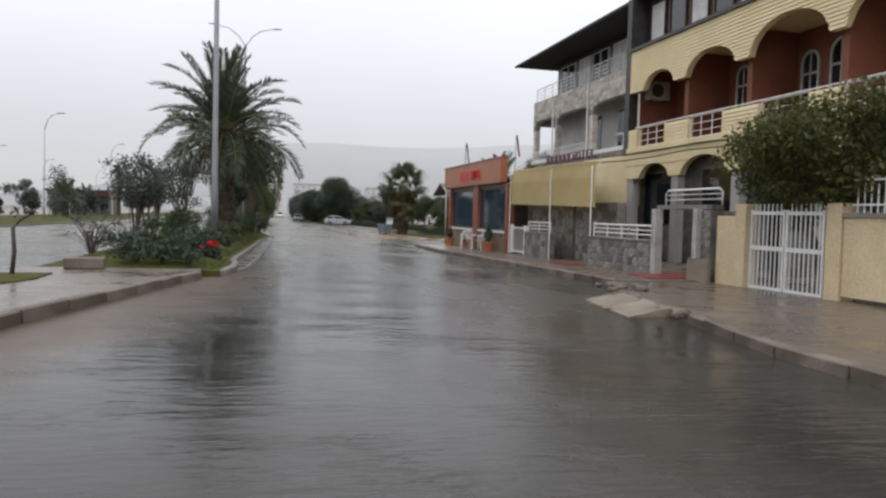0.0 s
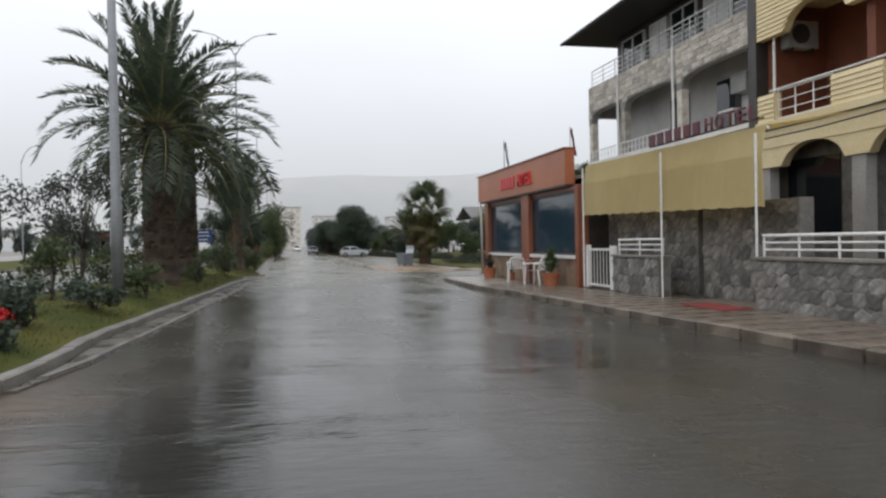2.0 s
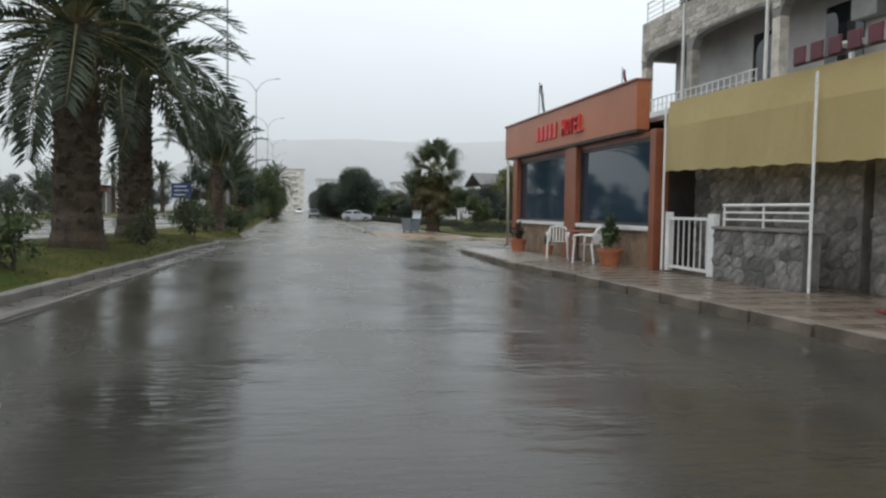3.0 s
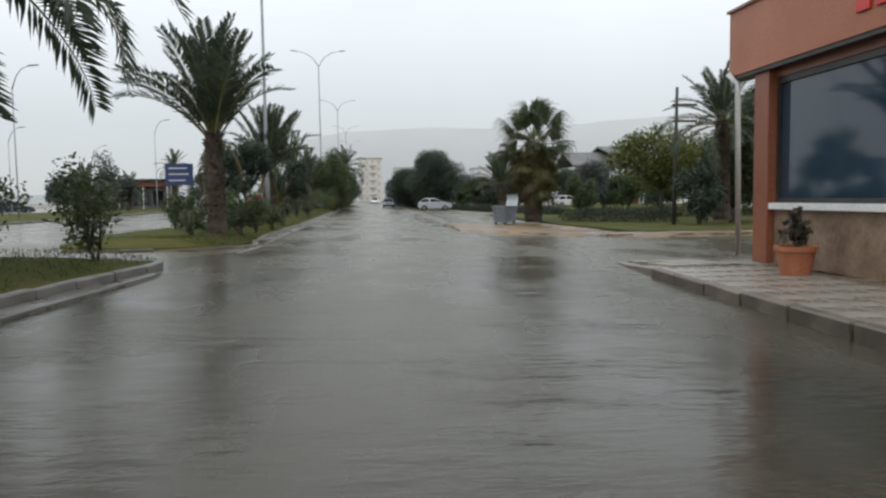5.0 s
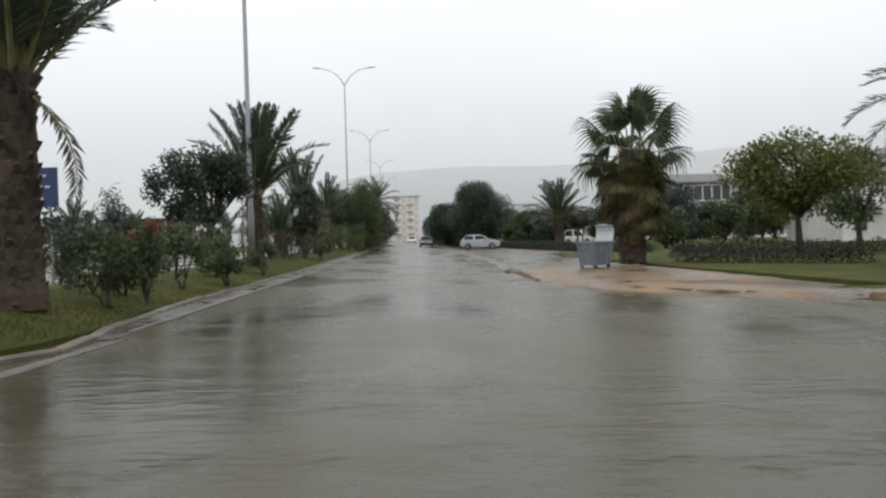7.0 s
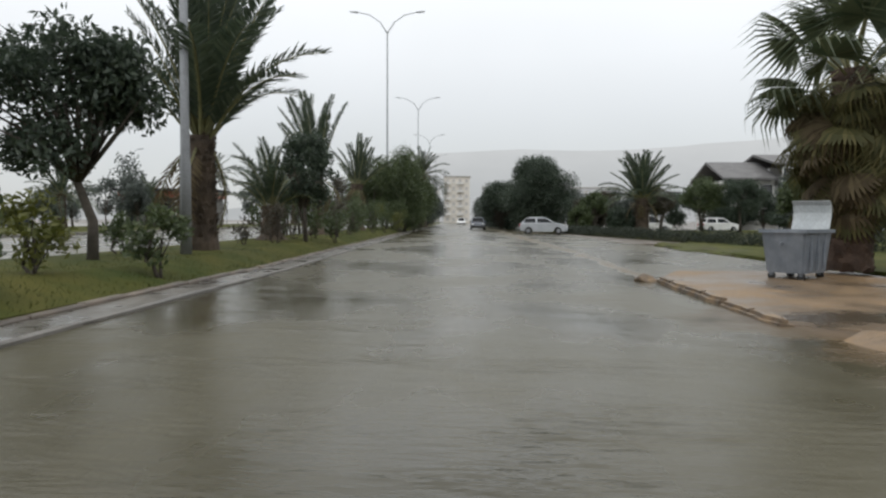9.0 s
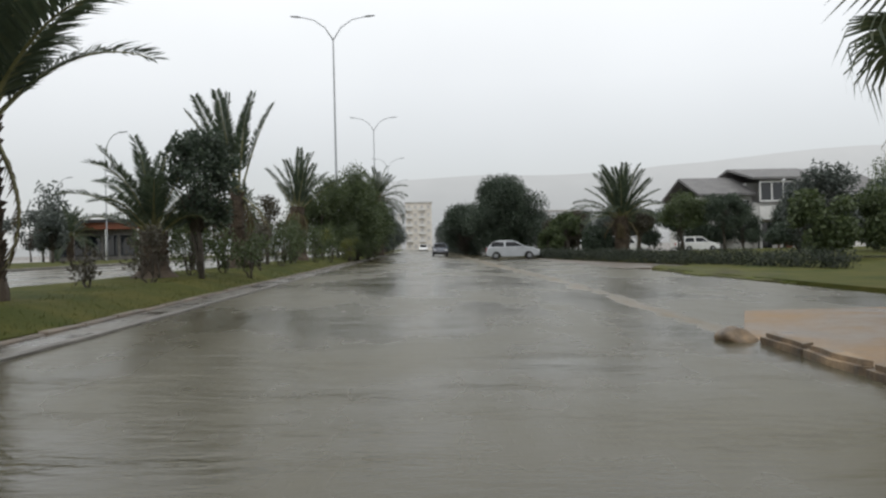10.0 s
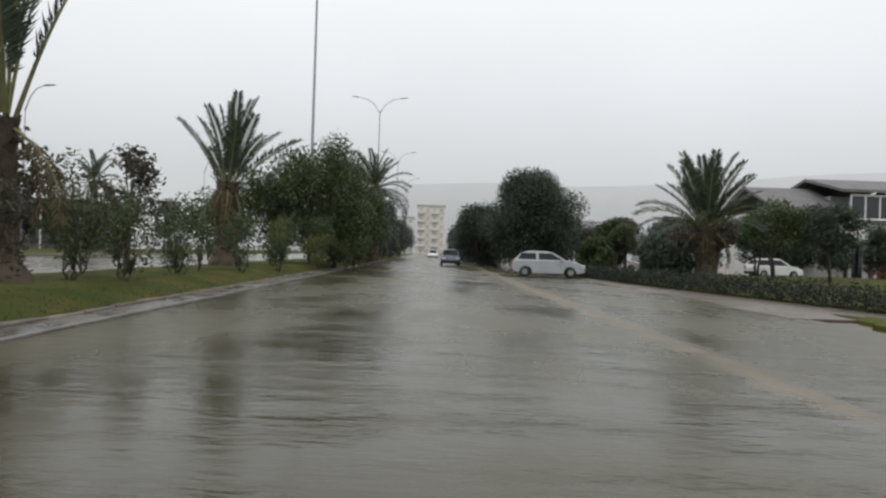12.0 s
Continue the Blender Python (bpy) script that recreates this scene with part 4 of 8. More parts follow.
def fan_palm(x, y, base, h, r, size, label, n=60, dry=46, seed=3, skirt=2.0, flare=1.35):
    t = thing("fan_palm", label, "palm tree", x, y, base)
    rng = random.Random(seed)
    part("trunk", palm_trunk(h, r, r * 0.75, seed, flare), BARK_FAN, t)
    for i in range(n):
        s = i / (n - 1)
        elev = 88 - 92 * s ** 0.9 + rng.uniform(-10, 10)
        k = size * rng.uniform(0.9, 1.15)
        m = pose(0, 0, h + 0.1 - 0.5 * s, 0, 0, i * 137.5 + rng.uniform(-15, 15)) @ pose(0.1, 0, 0, rng.uniform(-30, 30), -elev, 0) @ Matrix.Diagonal((k, k, k, 1))
        part("frond", FAN[rng.randrange(3)], FAN_LEAF, t, m=m)
    for i in range(dry):
        s = i / (dry - 1)
        k = size * rng.uniform(0.55, 0.85)
        brown = rng.random() < 0.08 + 0.4 * s
        m = pose(0, 0, h + 0.15 - skirt * s, 0, 0, i * 137.5 + rng.uniform(-20, 20)) @ pose(r * 0.5, 0, 0, rng.uniform(-30, 30), rng.uniform(24, 50) + 26 * s, 0) @ Matrix.Diagonal((k, k, k, 1))
        part("frond", FAN_DRY[rng.randrange(2)] if brown else FAN_OLD[rng.randrange(3)], PALM_LEAF_DRY if brown else OLIVE_LEAF, t, "dry brown hanging frond" if brown else "ageing olive hanging frond", m=m)
    return t


def leaf_cloud(name, blobs, n, size, mat, seed, shell=0.45, droop=0.0):
    """Many small leaves gathered in uneven clumps. blobs: (x, y, z, rx, ry, rz)."""
    rng = np.random.default_rng(seed)
    blobs = np.array(blobs, float)
    vol = blobs[:, 3] * blobs[:, 4] * blobs[:, 5]
    pick = rng.choice(len(blobs), n, p=vol / vol.sum())
    d = rng.normal(size=(n, 3))
    d /= np.linalg.norm(d, axis=1)[:, None]
    rad = rng.random(n) ** shell * (0.9 + 0.25 * rng.random(n))
    c = blobs[pick, :3] + d * rad[:, None] * blobs[pick, 3:]
    # twigs pull leaves into tufts
    tuft = rng.integers(0, max(1, n // 14), n)
    seat = rng.integers(0, n, max(1, n // 14))
    c = c * 0.55 + c[seat[tuft]] * 0.45 * (pick[seat[tuft]] == pick)[:, None] + c * 0.45 * (pick[seat[tuft]] != pick)[:, None]
    u = rng.normal(size=(n, 3)) + d * 0.4
    u[:, 2] -= droop
    u /= np.linalg.norm(u, axis=1)[:, None]
    w = np.cross(u, rng.normal(size=(n, 3)))
    w /= np.linalg.norm(w, axis=1)[:, None]
    s = size * (0.6 + 0.8 * rng.random(n))[:, None]
    verts = np.stack([c - u * s, c + w * s * 0.42, c + u * s, c - w * s * 0.42], 1).reshape(-1, 3)
    me = bpy.data.meshes.new(name)
    me.from_pydata(verts.tolist(), [], np.arange(4 * n).reshape(-1, 4).tolist())
    me.materials.append(mat)
    return me


def clumps(rng, rx, ry, rz, cz, n, k):
    """Centres of leaf clumps filling a rounded crown."""
    out = []
    for i in range(n):
        a, b = rng.uniform(0, 2 * math.pi), rng.uniform(-0.95, 1)
        q = math.sqrt(max(0, 1 - b * b)) * rng.uniform(0.35, 0.8)
        g = k * rng.uniform(0.7, 1.3)
        out.append((rx * q * math.cos(a), ry * q * math.sin(a), cz + rz * b * 0.72, rx * g, ry * g, rz * g))
    return out


def broad_tree(name, x, y, base, h, crown, label, mat, n=3500, leaf=0.09, trunk=0.09, fork=0.45, seed=0, blobs=14, k=0.36, stems=1, category="tree", droop=0.0, shift=0.0):
    """A tree: stem, limbs that reach the clumps, and a crown of many leaves. crown: rx, ry, rz, height of its middle."""
    rng = random.Random(seed)
    t = thing(name, label, category, x, y, base)
    rx, ry, rz, cz = crown
    cl = [(c[0] + shift, *c[1:]) for c in clumps(rng, rx, ry, rz, cz, blobs, k)]
    bm = bmesh.new()
    for st in range(stems):
        ox, oy = (rng.uniform(-0.25, 0.25) * rx, rng.uniform(-0.25, 0.25) * ry) if stems > 1 else (0, 0)
        fz = max(0.1, (cz - rz) * 0.9 + fork * rz * 0.4)
        bend = rng.uniform(-0.12, 0.12)
        tube(bm, [(ox * 0.3, oy * 0.3, -0.15), (ox * 0.5 + bend * 0.5, oy * 0.5, fz * 0.5), (ox + bend + 0.6 * shift, oy, fz), (ox * 1.1 + shift, oy, cz)], [trunk * 1.25, trunk, trunk * 0.8, trunk * 0.4], 8)
        for i, c in enumerate(cl):
            if i % stems == st:
                tube(bm, [(ox + bend + 0.6 * shift, oy, fz), (0.5 * (ox + c[0]), 0.5 * (oy + c[1]), 0.45 * fz + 0.55 * c[2] + 0.05), (c[0], c[1], c[2])], [trunk * 0.5, trunk * 0.3, trunk * 0.12], 5)
    part("trunk", bm, BARK, t, smooth=True)
    part("crown", leaf_cloud("crown", cl, n, leaf, mat, seed, droop=droop), mat, t)
    return t


def shrub(x, y, rx, rz, mat, label, seed, n=1300, leaf=0.05, lift=0.26, ry=None):
    base = road_z(x, y) + lift
    return broad_tree("shrub", x, y, base, rz * 2, (rx, ry or rx, rz, rz * 1.05), label, mat, n, leaf, 0.025, 0.2, seed, 9, 0.42, 3, "shrub")


# palms and planting on the first island
date_palm(-1.55, 30.2, 4.3, 0.42, 1.12, "tall date palm with a full drooping crown, shaggy trunk", 52, ("spear", "stiff", "stiff", "arch", "arch"), 84, -24, 1, dry=4)
date_palm(-1.75, 36.6, 4.4, 0.46, 1.12, "tall date palm with thick brown trunk and hanging fronds", 46, ("spear", "stiff", "stiff", "arch", "arch"), 84, -22, 2, dry=4)
# second island
date_palm(-0.64, 48.0, 2.8, 0.255, 1.1, "date palm with brown trunk beside the blue sign", 34, ("spear", "spear", "stiff"), 88, 48, 3, dry=2)
date_palm(-1.76, 66.7, 2.6, 0.30, 1.3, "date palm with open crown beside the lamp post", 28, ("spear", "spear", "stiff"), 88, 50, 4, lean=-3, dry=3)
date_palm(-2.2, 74.4, 1.15, 0.33, 0.85, "young date palm with short stout trunk", 20, ("spear", "stiff", "stiff"), 82, 28, 5, flare=1.9)
date_palm(-2.2, 82.5, 2.7, 0.24, 1.2, "slim date palm with few upright fronds", 11, ("vase",), 88, 60, 6, lean=7, dry=3, flare=2.3)
date_palm(-2.25, 95.5, 2.9, 0.4, 1.02, "date palm with upright fronds and dry skirt", 15, ("vase", "spear", "spear"), 88, 46, 7, lean=-6, dry=16, flare=1.5)
date_palm(-21.3, 162.0, 6.8, 0.4, 1.25, "tall date palm beyond the far carriageway", 40, ("spear", "stiff", "arch"), 80, -20, 8)
for i, (x, y, h) in enumerate(((0.7, 121.5, 5.2), (-1.6, 122, 3.0), (-0.8, 131, 2.6), (-1.2, 146, 3.2), (-0.8, 160, 3.0), (-1.2, 178, 3.0))):
    date_palm(x, y, h, 0.35, 1.0, "date palm farther along the island", 30, ("spear", "stiff", "arch"), 80, -25, 20 + i)

shr = [
    (-2.6, 16.5, 0.6, 0.22, LEAF_DARK, "low dark ground cover at the island's nose", 560), (-1.9, 17.2, 0.5, 0.24, LEAF_DARK, "low dark ground cover at the island's nose", 800), (-3.0, 17.9, 0.6, 0.3, LEAF_GREY, "low grey-green ground cover at the island's nose", 520), (-2.1, 18.9, 0.6, 0.3, LEAF_DARK, "low dark ground cover at the island's nose", 560),
    (-2.6, 24.4, 0.6, 0.6, LEAF_MID, "green rose shrub beside the lamp post", 1100), *[(x, 16.05 + 0.1 * (i % 2), 0.45, 0.15, LEAF_DARK, "low dark ground cover at the bed's edge", 420) for i, x in enumerate((-2.5, -1.95, -1.5))],
    (-2.6, 18.4, 0.5, 0.42, LEAF_MID, "low green shrub on the island", 900), (-1.5, 19.6, 0.5, 0.3, LEAF_DARK, "low dark ground cover on the island", 900),
    (-1.3, 22.4, 0.6, 0.3, LEAF_DARK, "low dark ground cover on the island", 900), (-2.3, 21.4, 0.6, 0.38, LEAF_DARK, "dark low shrub on the island", 1000),
    (-1.1, 25.5, 0.55, 0.4, LEAF_MID, "low green shrub by the kerb", 900), (-3.2, 31.6, 0.7, 0.7, LEAF_MID, "green shrub between the palms", 1300),
    (-0.9, 33.2, 0.5, 0.55, LEAF_MID, "thin shrub between the palms", 700), (-3.0, 34.6, 0.6, 0.6, LEAF_MID, "thin shrub between the palms", 700),
    (-0.5, 38.6, 0.7, 0.85, LEAF_MID, "green shrub at the island's end", 1500), (-2.4, 39.2, 0.7, 0.7, LEAF_MID, "green shrub at the island's end", 1200),
    (-2.25, 50.0, 0.5, 0.62, LEAF_MID, "leafy shrub before the sign", 1300), (-0.9, 46.4, 0.45, 0.5, LEAF_MID, "leafy shrub before the palm", 900),
    (-0.2, 49.4, 0.6, 0.5, LEAF_MID, "green shrub on the palm island", 1100), (-1.8, 51.8, 0.7, 0.75, LEAF_DARK, "dark shrub beside the sign", 1400),
    (-0.4, 53.4, 0.6, 0.6, LEAF_MID, "green shrub on the palm island", 1100), (-1.9, 55.4, 0.65, 0.72, LEAF_MID, "bushy shrub on the palm island", 1500),
    (-3.3, 55.0, 0.6, 0.5, LEAF_MID, "bushy shrub on the palm island", 1000), (-0.8, 57.2, 0.58, 0.62, LEAF_MID, "upright green shrub on the palm island", 2600),
    (-0.6, 51.0, 0.55, 0.42, LEAF_MID, "low green shrub on the palm island", 1100), (-1.2, 52.7, 0.5, 0.45, LEAF_YELLOW, "low yellow-green shrub on the palm island", 900),
    (-0.1, 55.6, 0.5, 0.4, LEAF_MID, "low green shrub on the palm island", 1000), (-1.1, 59.0, 0.55, 0.5, LEAF_YELLOW, "low yellow-green shrub on the palm island", 900), (-0.3, 60.8, 0.5, 0.42, LEAF_MID, "low green shrub on the palm island", 1000),
    (-2.7, 59.0, 0.5, 0.45, LEAF_MID, "low shrub on the palm island", 800), (-2.6, 64.4, 0.35, 0.4, LEAF_MID, "small shrub near the lamp post", 500),
    (-1.8, 70.0, 0.4, 0.42, LEAF_RED, "sparse twiggy shrub on the palm island", 260), (-1.5, 72.2, 0.5, 0.6, LEAF_RED, "sparse twiggy shrub on the palm island", 600),
    (-1.4, 77.6, 0.5, 0.75, LEAF_MID, "twiggy shrub on the palm island", 700), (-0.9, 80.2, 0.5, 0.8, LEAF_RED, "twiggy reddish shrub on the palm island", 700),
    (-1.0, 84.6, 0.6, 0.85, LEAF_MID, "twiggy shrub on the palm island", 900), (-2.6, 86.0, 0.8, 1.1, LEAF_RED, "tall reddish shrub on the palm island", 1200),
    (-1.4, 88.4, 0.7, 0.95, LEAF_MID, "tall shrub on the palm island", 1200), (-0.9, 92.4, 0.7, 0.9, LEAF_MID, "tall shrub on the palm island", 1200),
    (-2.9, 92.6, 0.8, 1.0, LEAF_MID, "tall shrub beside the skirted palm", 1400), (-3.3, 97.6, 0.9, 1.2, LEAF_MID, "tall green shrub behind the skirted palm", 1600),
    (-1.2, 98.8, 0.8, 0.9, LEAF_YELLOW, "yellow-green shrub on the palm island", 1300), (0.0, 101.6, 0.7, 0.7, LEAF_YELLOW, "yellow-green shrub by the kerb", 1100),
    *[(x, y, rx, rz, LEAF_MID, "leggy green shrub among the palms", n) for x, y, rx, rz, n in ((-1.7, 75.6, 0.75, 0.95, 1500), (-2.9, 76.8, 0.7, 0.9, 1300), (-0.5, 77.0, 0.5, 0.6, 800), (-2.9, 79.4, 0.75, 1.0, 1500), (-1.9, 84.2, 0.8, 1.2, 1700), (-3.2, 89.6, 0.8, 1.15, 1700), (-1.6, 90.6, 0.7, 1.1, 1500), (-0.6, 96.4, 0.6, 0.9, 1300), (-0.4, 103.8, 0.9, 1.2, 2200), (0.7, 105.6, 0.8, 1.0, 1800), (1.0, 109.4, 0.8, 1.0, 1800))],
]
for i, (x, y, rx, rz, mat, label, n) in enumerate(shr):
    tagged(shrub(x, y, rx, rz, mat, label, 100 + i, n), group="shrubs on the island")
isl = road_z(-2, 62) + 0.28
broad_tree("broadleaf_tree", -2.0, 62.2, isl, 4.2, (1.85, 1.6, 1.5, 2.55), "small dark-leaved tree leaning on the palm island", LEAF_DARK, 10500, 0.07, 0.085, 0.5, 51, 40, 0.25, shift=-0.42)
broad_tree("broadleaf_tree", -0.95, 74.2, road_z(-1, 74) + 0.28, 3.3, (1.3, 1.2, 1.35, 2.35), "airy dark tree with several stems", LEAF_DARK, 4600, 0.075, 0.05, 0.3, 52, 34, 0.24, 3)
broad_tree("broadleaf_tree", -3.4, 84.6, road_z(-3, 84) + 0.28, 3.0, (1.2, 1.1, 1.1, 2.0), "small tree with thin reddish crown", LEAF_RED, 1500, 0.08, 0.05, 0.3, 53, 12, 0.4, 2)
broad_tree("broadleaf_tree", -2.2, 87.4, road_z(-2, 87) + 0.28, 3.0, (1.1, 1.0, 1.0, 2.0), "twiggy reddish small tree on the palm island", LEAF_RED, 1500, 0.07, 0.05, 0.3, 55, 18, 0.3, 3)
broad_tree("broadleaf_tree", -3.5, 81.5, road_z(-3, 81) + 0.28, 2.4, (1.0, 0.9, 0.65, 1.75), "small yellow-green tree on the palm island", LEAF_YELLOW, 1700, 0.07, 0.06, 0.3, 54, 14, 0.34)
for i, (x, y, r, h) in enumerate(((-2.3, 104.5, 2.0, 6.0), (-0.2, 107.0, 2.1, 6.2), (0.2, 111.5, 2.0, 6.0), (-1.5, 118.5, 2.2, 5.6), (-0.2, 126.5, 2.2, 6.0), (-1.0, 137.0, 2.1, 5.6), (-0.8, 152.0, 2.2, 5.6), (-0.8, 168.0, 2.2, 5.6), (-0.6, 190.0, 2.4, 5.8))):
    broad_tree("broadleaf_tree", x, y, road_z(x, y) + 0.25, h, (r * 1.1, r * 1.1, h * 0.52, h * 0.48), "dense green roadside tree on the island", LEAF_MID if y < 120 else LEAF_HAZED, 16000 if y < 120 else 8000, 0.085 if y < 120 else 0.13, 0.1, 0.2, 60 + i, 18, 0.36, 2)

for i, (x, y, rx, rz, cz, mat) in enumerate(((-3.2, 20.6, 1.0, 0.72, 1.75, LEAF_GREY), (-3.3, 23.2, 1.05, 0.8, 1.85, LEAF_GREY), (-2.7, 27.0, 1.1, 0.9, 1.9, LEAF_GREY))):
    tagged(broad_tree("shrub", x, y, road_z(x, y) + 0.26, 2.6, (rx, rx, rz, cz), "tall grey-green shrub on bare stems", mat, 1700, 0.05, 0.03, 0.2, 160 + i, 20, 0.32, 4, "shrub"), group="shrubs on the island")

PETAL_DULL = leaf_surface("dull_red_petal", (0.22, 0.040, 0.040), (0.34, 0.075, 0.070))
t = thing("flower_bush", "upright bush with dull red flowers beside the palm", "flowers", 0.15, 49.9, road_z(0.15, 49.9) + 0.2)
bm = bmesh.new()
for k in range(7):
    a = 0.9 * k
    tube(bm, [(0, 0, -0.05), (0.12 * math.cos(a), 0.12 * math.sin(a), 0.5), (0.3 * math.cos(a), 0.3 * math.sin(a), 1.0)], [0.014, 0.010, 0.005], 4)
part("stems", bm, BARK, t)
part("leaves", leaf_cloud("leaves", [(0, 0, 0.55, 0.36, 0.36, 0.42), (0.1, 0, 0.9, 0.28, 0.28, 0.25)], 700, 0.05, LEAF_MID, 74), LEAF_MID, t)
part("blossom", leaf_cloud("blossom", [(0.1, 0, 1.08, 0.2, 0.2, 0.14), (-0.15, 0.1, 0.95, 0.14, 0.14, 0.1)], 240, 0.035, PETAL_DULL, 75), PETAL_DULL, t, "dull red petals")

# red flowers by the kerb, bare twigs at the island's nose
t = thing("flower_bush", "low bush with bright red flowers", "flowers", -1.2, 17.9, road_z(-1.2, 17.9) + 0.2)
part("leaves", leaf_cloud("leaves", [(0, 0, 0.15, 0.35, 0.3, 0.2)], 500, 0.05, LEAF_DARK, 71), LEAF_DARK, t)
part("blossom", leaf_cloud("blossom", [(0.05, 0, 0.34, 0.17, 0.15, 0.1), (-0.15, 0.1, 0.26, 0.1, 0.1, 0.06)], 260, 0.035, PETAL, 72), PETAL, t, "bright red petals")
for i, (x, y) in enumerate(((-3.6, 17.6), (-3.0, 19.0), (-4.0, 19.4))):
    t = thing("dry_shrub", "bare twiggy shrub with few leaves", "shrub", x, y, road_z(x, y) + 0.2, 0, "dry shrubs")
    bm = bmesh.new()
    rng = random.Random(80 + i)
    tips = []
    for k in range(22):
        a, q, z = rng.uniform(0, 6.28), rng.uniform(0.15, 0.6), rng.uniform(0.35, 1.0)
        tips.append((q * math.cos(a), q * math.sin(a), z, 0.1, 0.1, 0.1))
        tube(bm, [(0, 0, -0.05), (q * 0.4 * math.cos(a), q * 0.4 * math.sin(a), z * 0.55), tips[-1][:3]], [0.012, 0.008, 0.004], 4)
    part("twigs", bm, BARK, t)
    part("leaves", leaf_cloud("leaves", tips, 160, 0.04, LEAF_GREY, 90 + i), LEAF_GREY, t)

# sapling with a bent head
t = thing("sapling", "thin leaning sapling with a bent leafy top", "tree", -3.85, 13.3, road_z(-3.85, 13.3) + 0.16)
bm = bmesh.new()
tube(bm, [(0, 0, -0.05), (0.04, 0, 0.35), (0.02, 0, 0.72), (0.14, 0, 0.86), (0.34, 0, 0.98)], [0.038, 0.034, 0.03, 0.024, 0.012], 7)
part("trunk", bm, BARK, t, smooth=True)
part("crown", leaf_cloud("crown", [(0.25, 0, 0.97, 0.16, 0.1, 0.07), (0.05, 0, 0.98, 0.08, 0.08, 0.08)], 90, 0.035, LEAF_GREY, 95), LEAF_GREY, t)

# right-hand park
fan_palm(12.7, 66.6, road_z(12.7, 66.6) + 0.1, 4.4, 0.5, 1.16, "stout fan palm with hanging olive fronds beside the bin", 18, 84, 3, 2.3, 1.0)
date_palm(18.1, 105.3, 2.6, 0.5, 1.26, "broad date palm with spreading crown in the park", 34, ("spear", "spear", "stiff"), 86, 16, 40, dry=8)
broad_tree("broadleaf_tree", 22.4, 72, road_z(20, 72) + 0.1, 6, (3.7, 3.2, 2.2, 3.7), "spreading yellow-green tree in the park", LEAF_YELLOW, 11000, 0.11, 0.16, 0.4, 201, 28, 0.32)
broad_tree("broadleaf_tree", 30.5, 80, road_z(30, 80) + 0.1, 6, (3.4, 3.0, 2.2, 3.4), "green park tree behind the hedge", LEAF_MID, 4000, 0.15, 0.16, 0.4, 202, 18, 0.34)
date_palm(19.4, 58.2, 4.4, 0.34, 0.95, "date palm among dark trees by the side street", 34, ("spear", "stiff", "arch"), 84, -20, 44, dry=4)
broad_tree("broadleaf_tree", 20.6, 59.5, road_z(20, 58) + 0.1, 7, (1.6, 1.6, 2.2, 2.6), "green tree by the side street", LEAF_MID, 5500, 0.13, 0.14, 0.2, 203, 20, 0.34)
broad_tree("broadleaf_tree", 22.5, 60, road_z(20, 60) + 0.1, 7, (1.8, 1.8, 3.0, 3.6), "tall green tree by the side street", LEAF_MID, 4200, 0.13, 0.14, 0.2, 204, 22, 0.34)
broad_tree("broadleaf_tree", 17.9, 57.2, road_z(18, 57) + 0.1, 3, (1.0, 1.0, 1.2, 1.5), "dark bushy tree by the side street", LEAF_DARK, 2600, 0.1, 0.06, 0.2, 205, 12, 0.4, 2)
fan_palm(26.5, 66.0, road_z(26, 66) + 0.1, 5.4, 0.32, 1.3, "fan palm behind the side street trees", 46, 20, 5, 1.2)
# the great clipped trees beside the road
for i, (x, y, rx, h) in enumerate(((12.8, 128.0, 4.4, 8.1), (9.6, 139.0, 3.0, 6.4), (10.6, 153.0, 3.0, 6.4), (10.4, 166.0, 3.0, 6.6), (10.4, 184.0, 3.2, 6.8), (10.8, 205.0, 3.4, 7.0), (11.2, 232.0, 3.6, 7.4))):
    broad_tree("broadleaf_tree", x, y, road_z(x, y), h, (rx, rx, h * 0.52, h * 0.47), "large dense dark-green rounded roadside tree", LEAF_DARK if i < 2 else LEAF_HAZED, 70000 if i == 0 else 20000, 0.10 if i == 0 else 0.12, 0.25, 0.2, 210 + i, 70 if i == 0 else 34, 0.29 if i == 0 else 0.36)
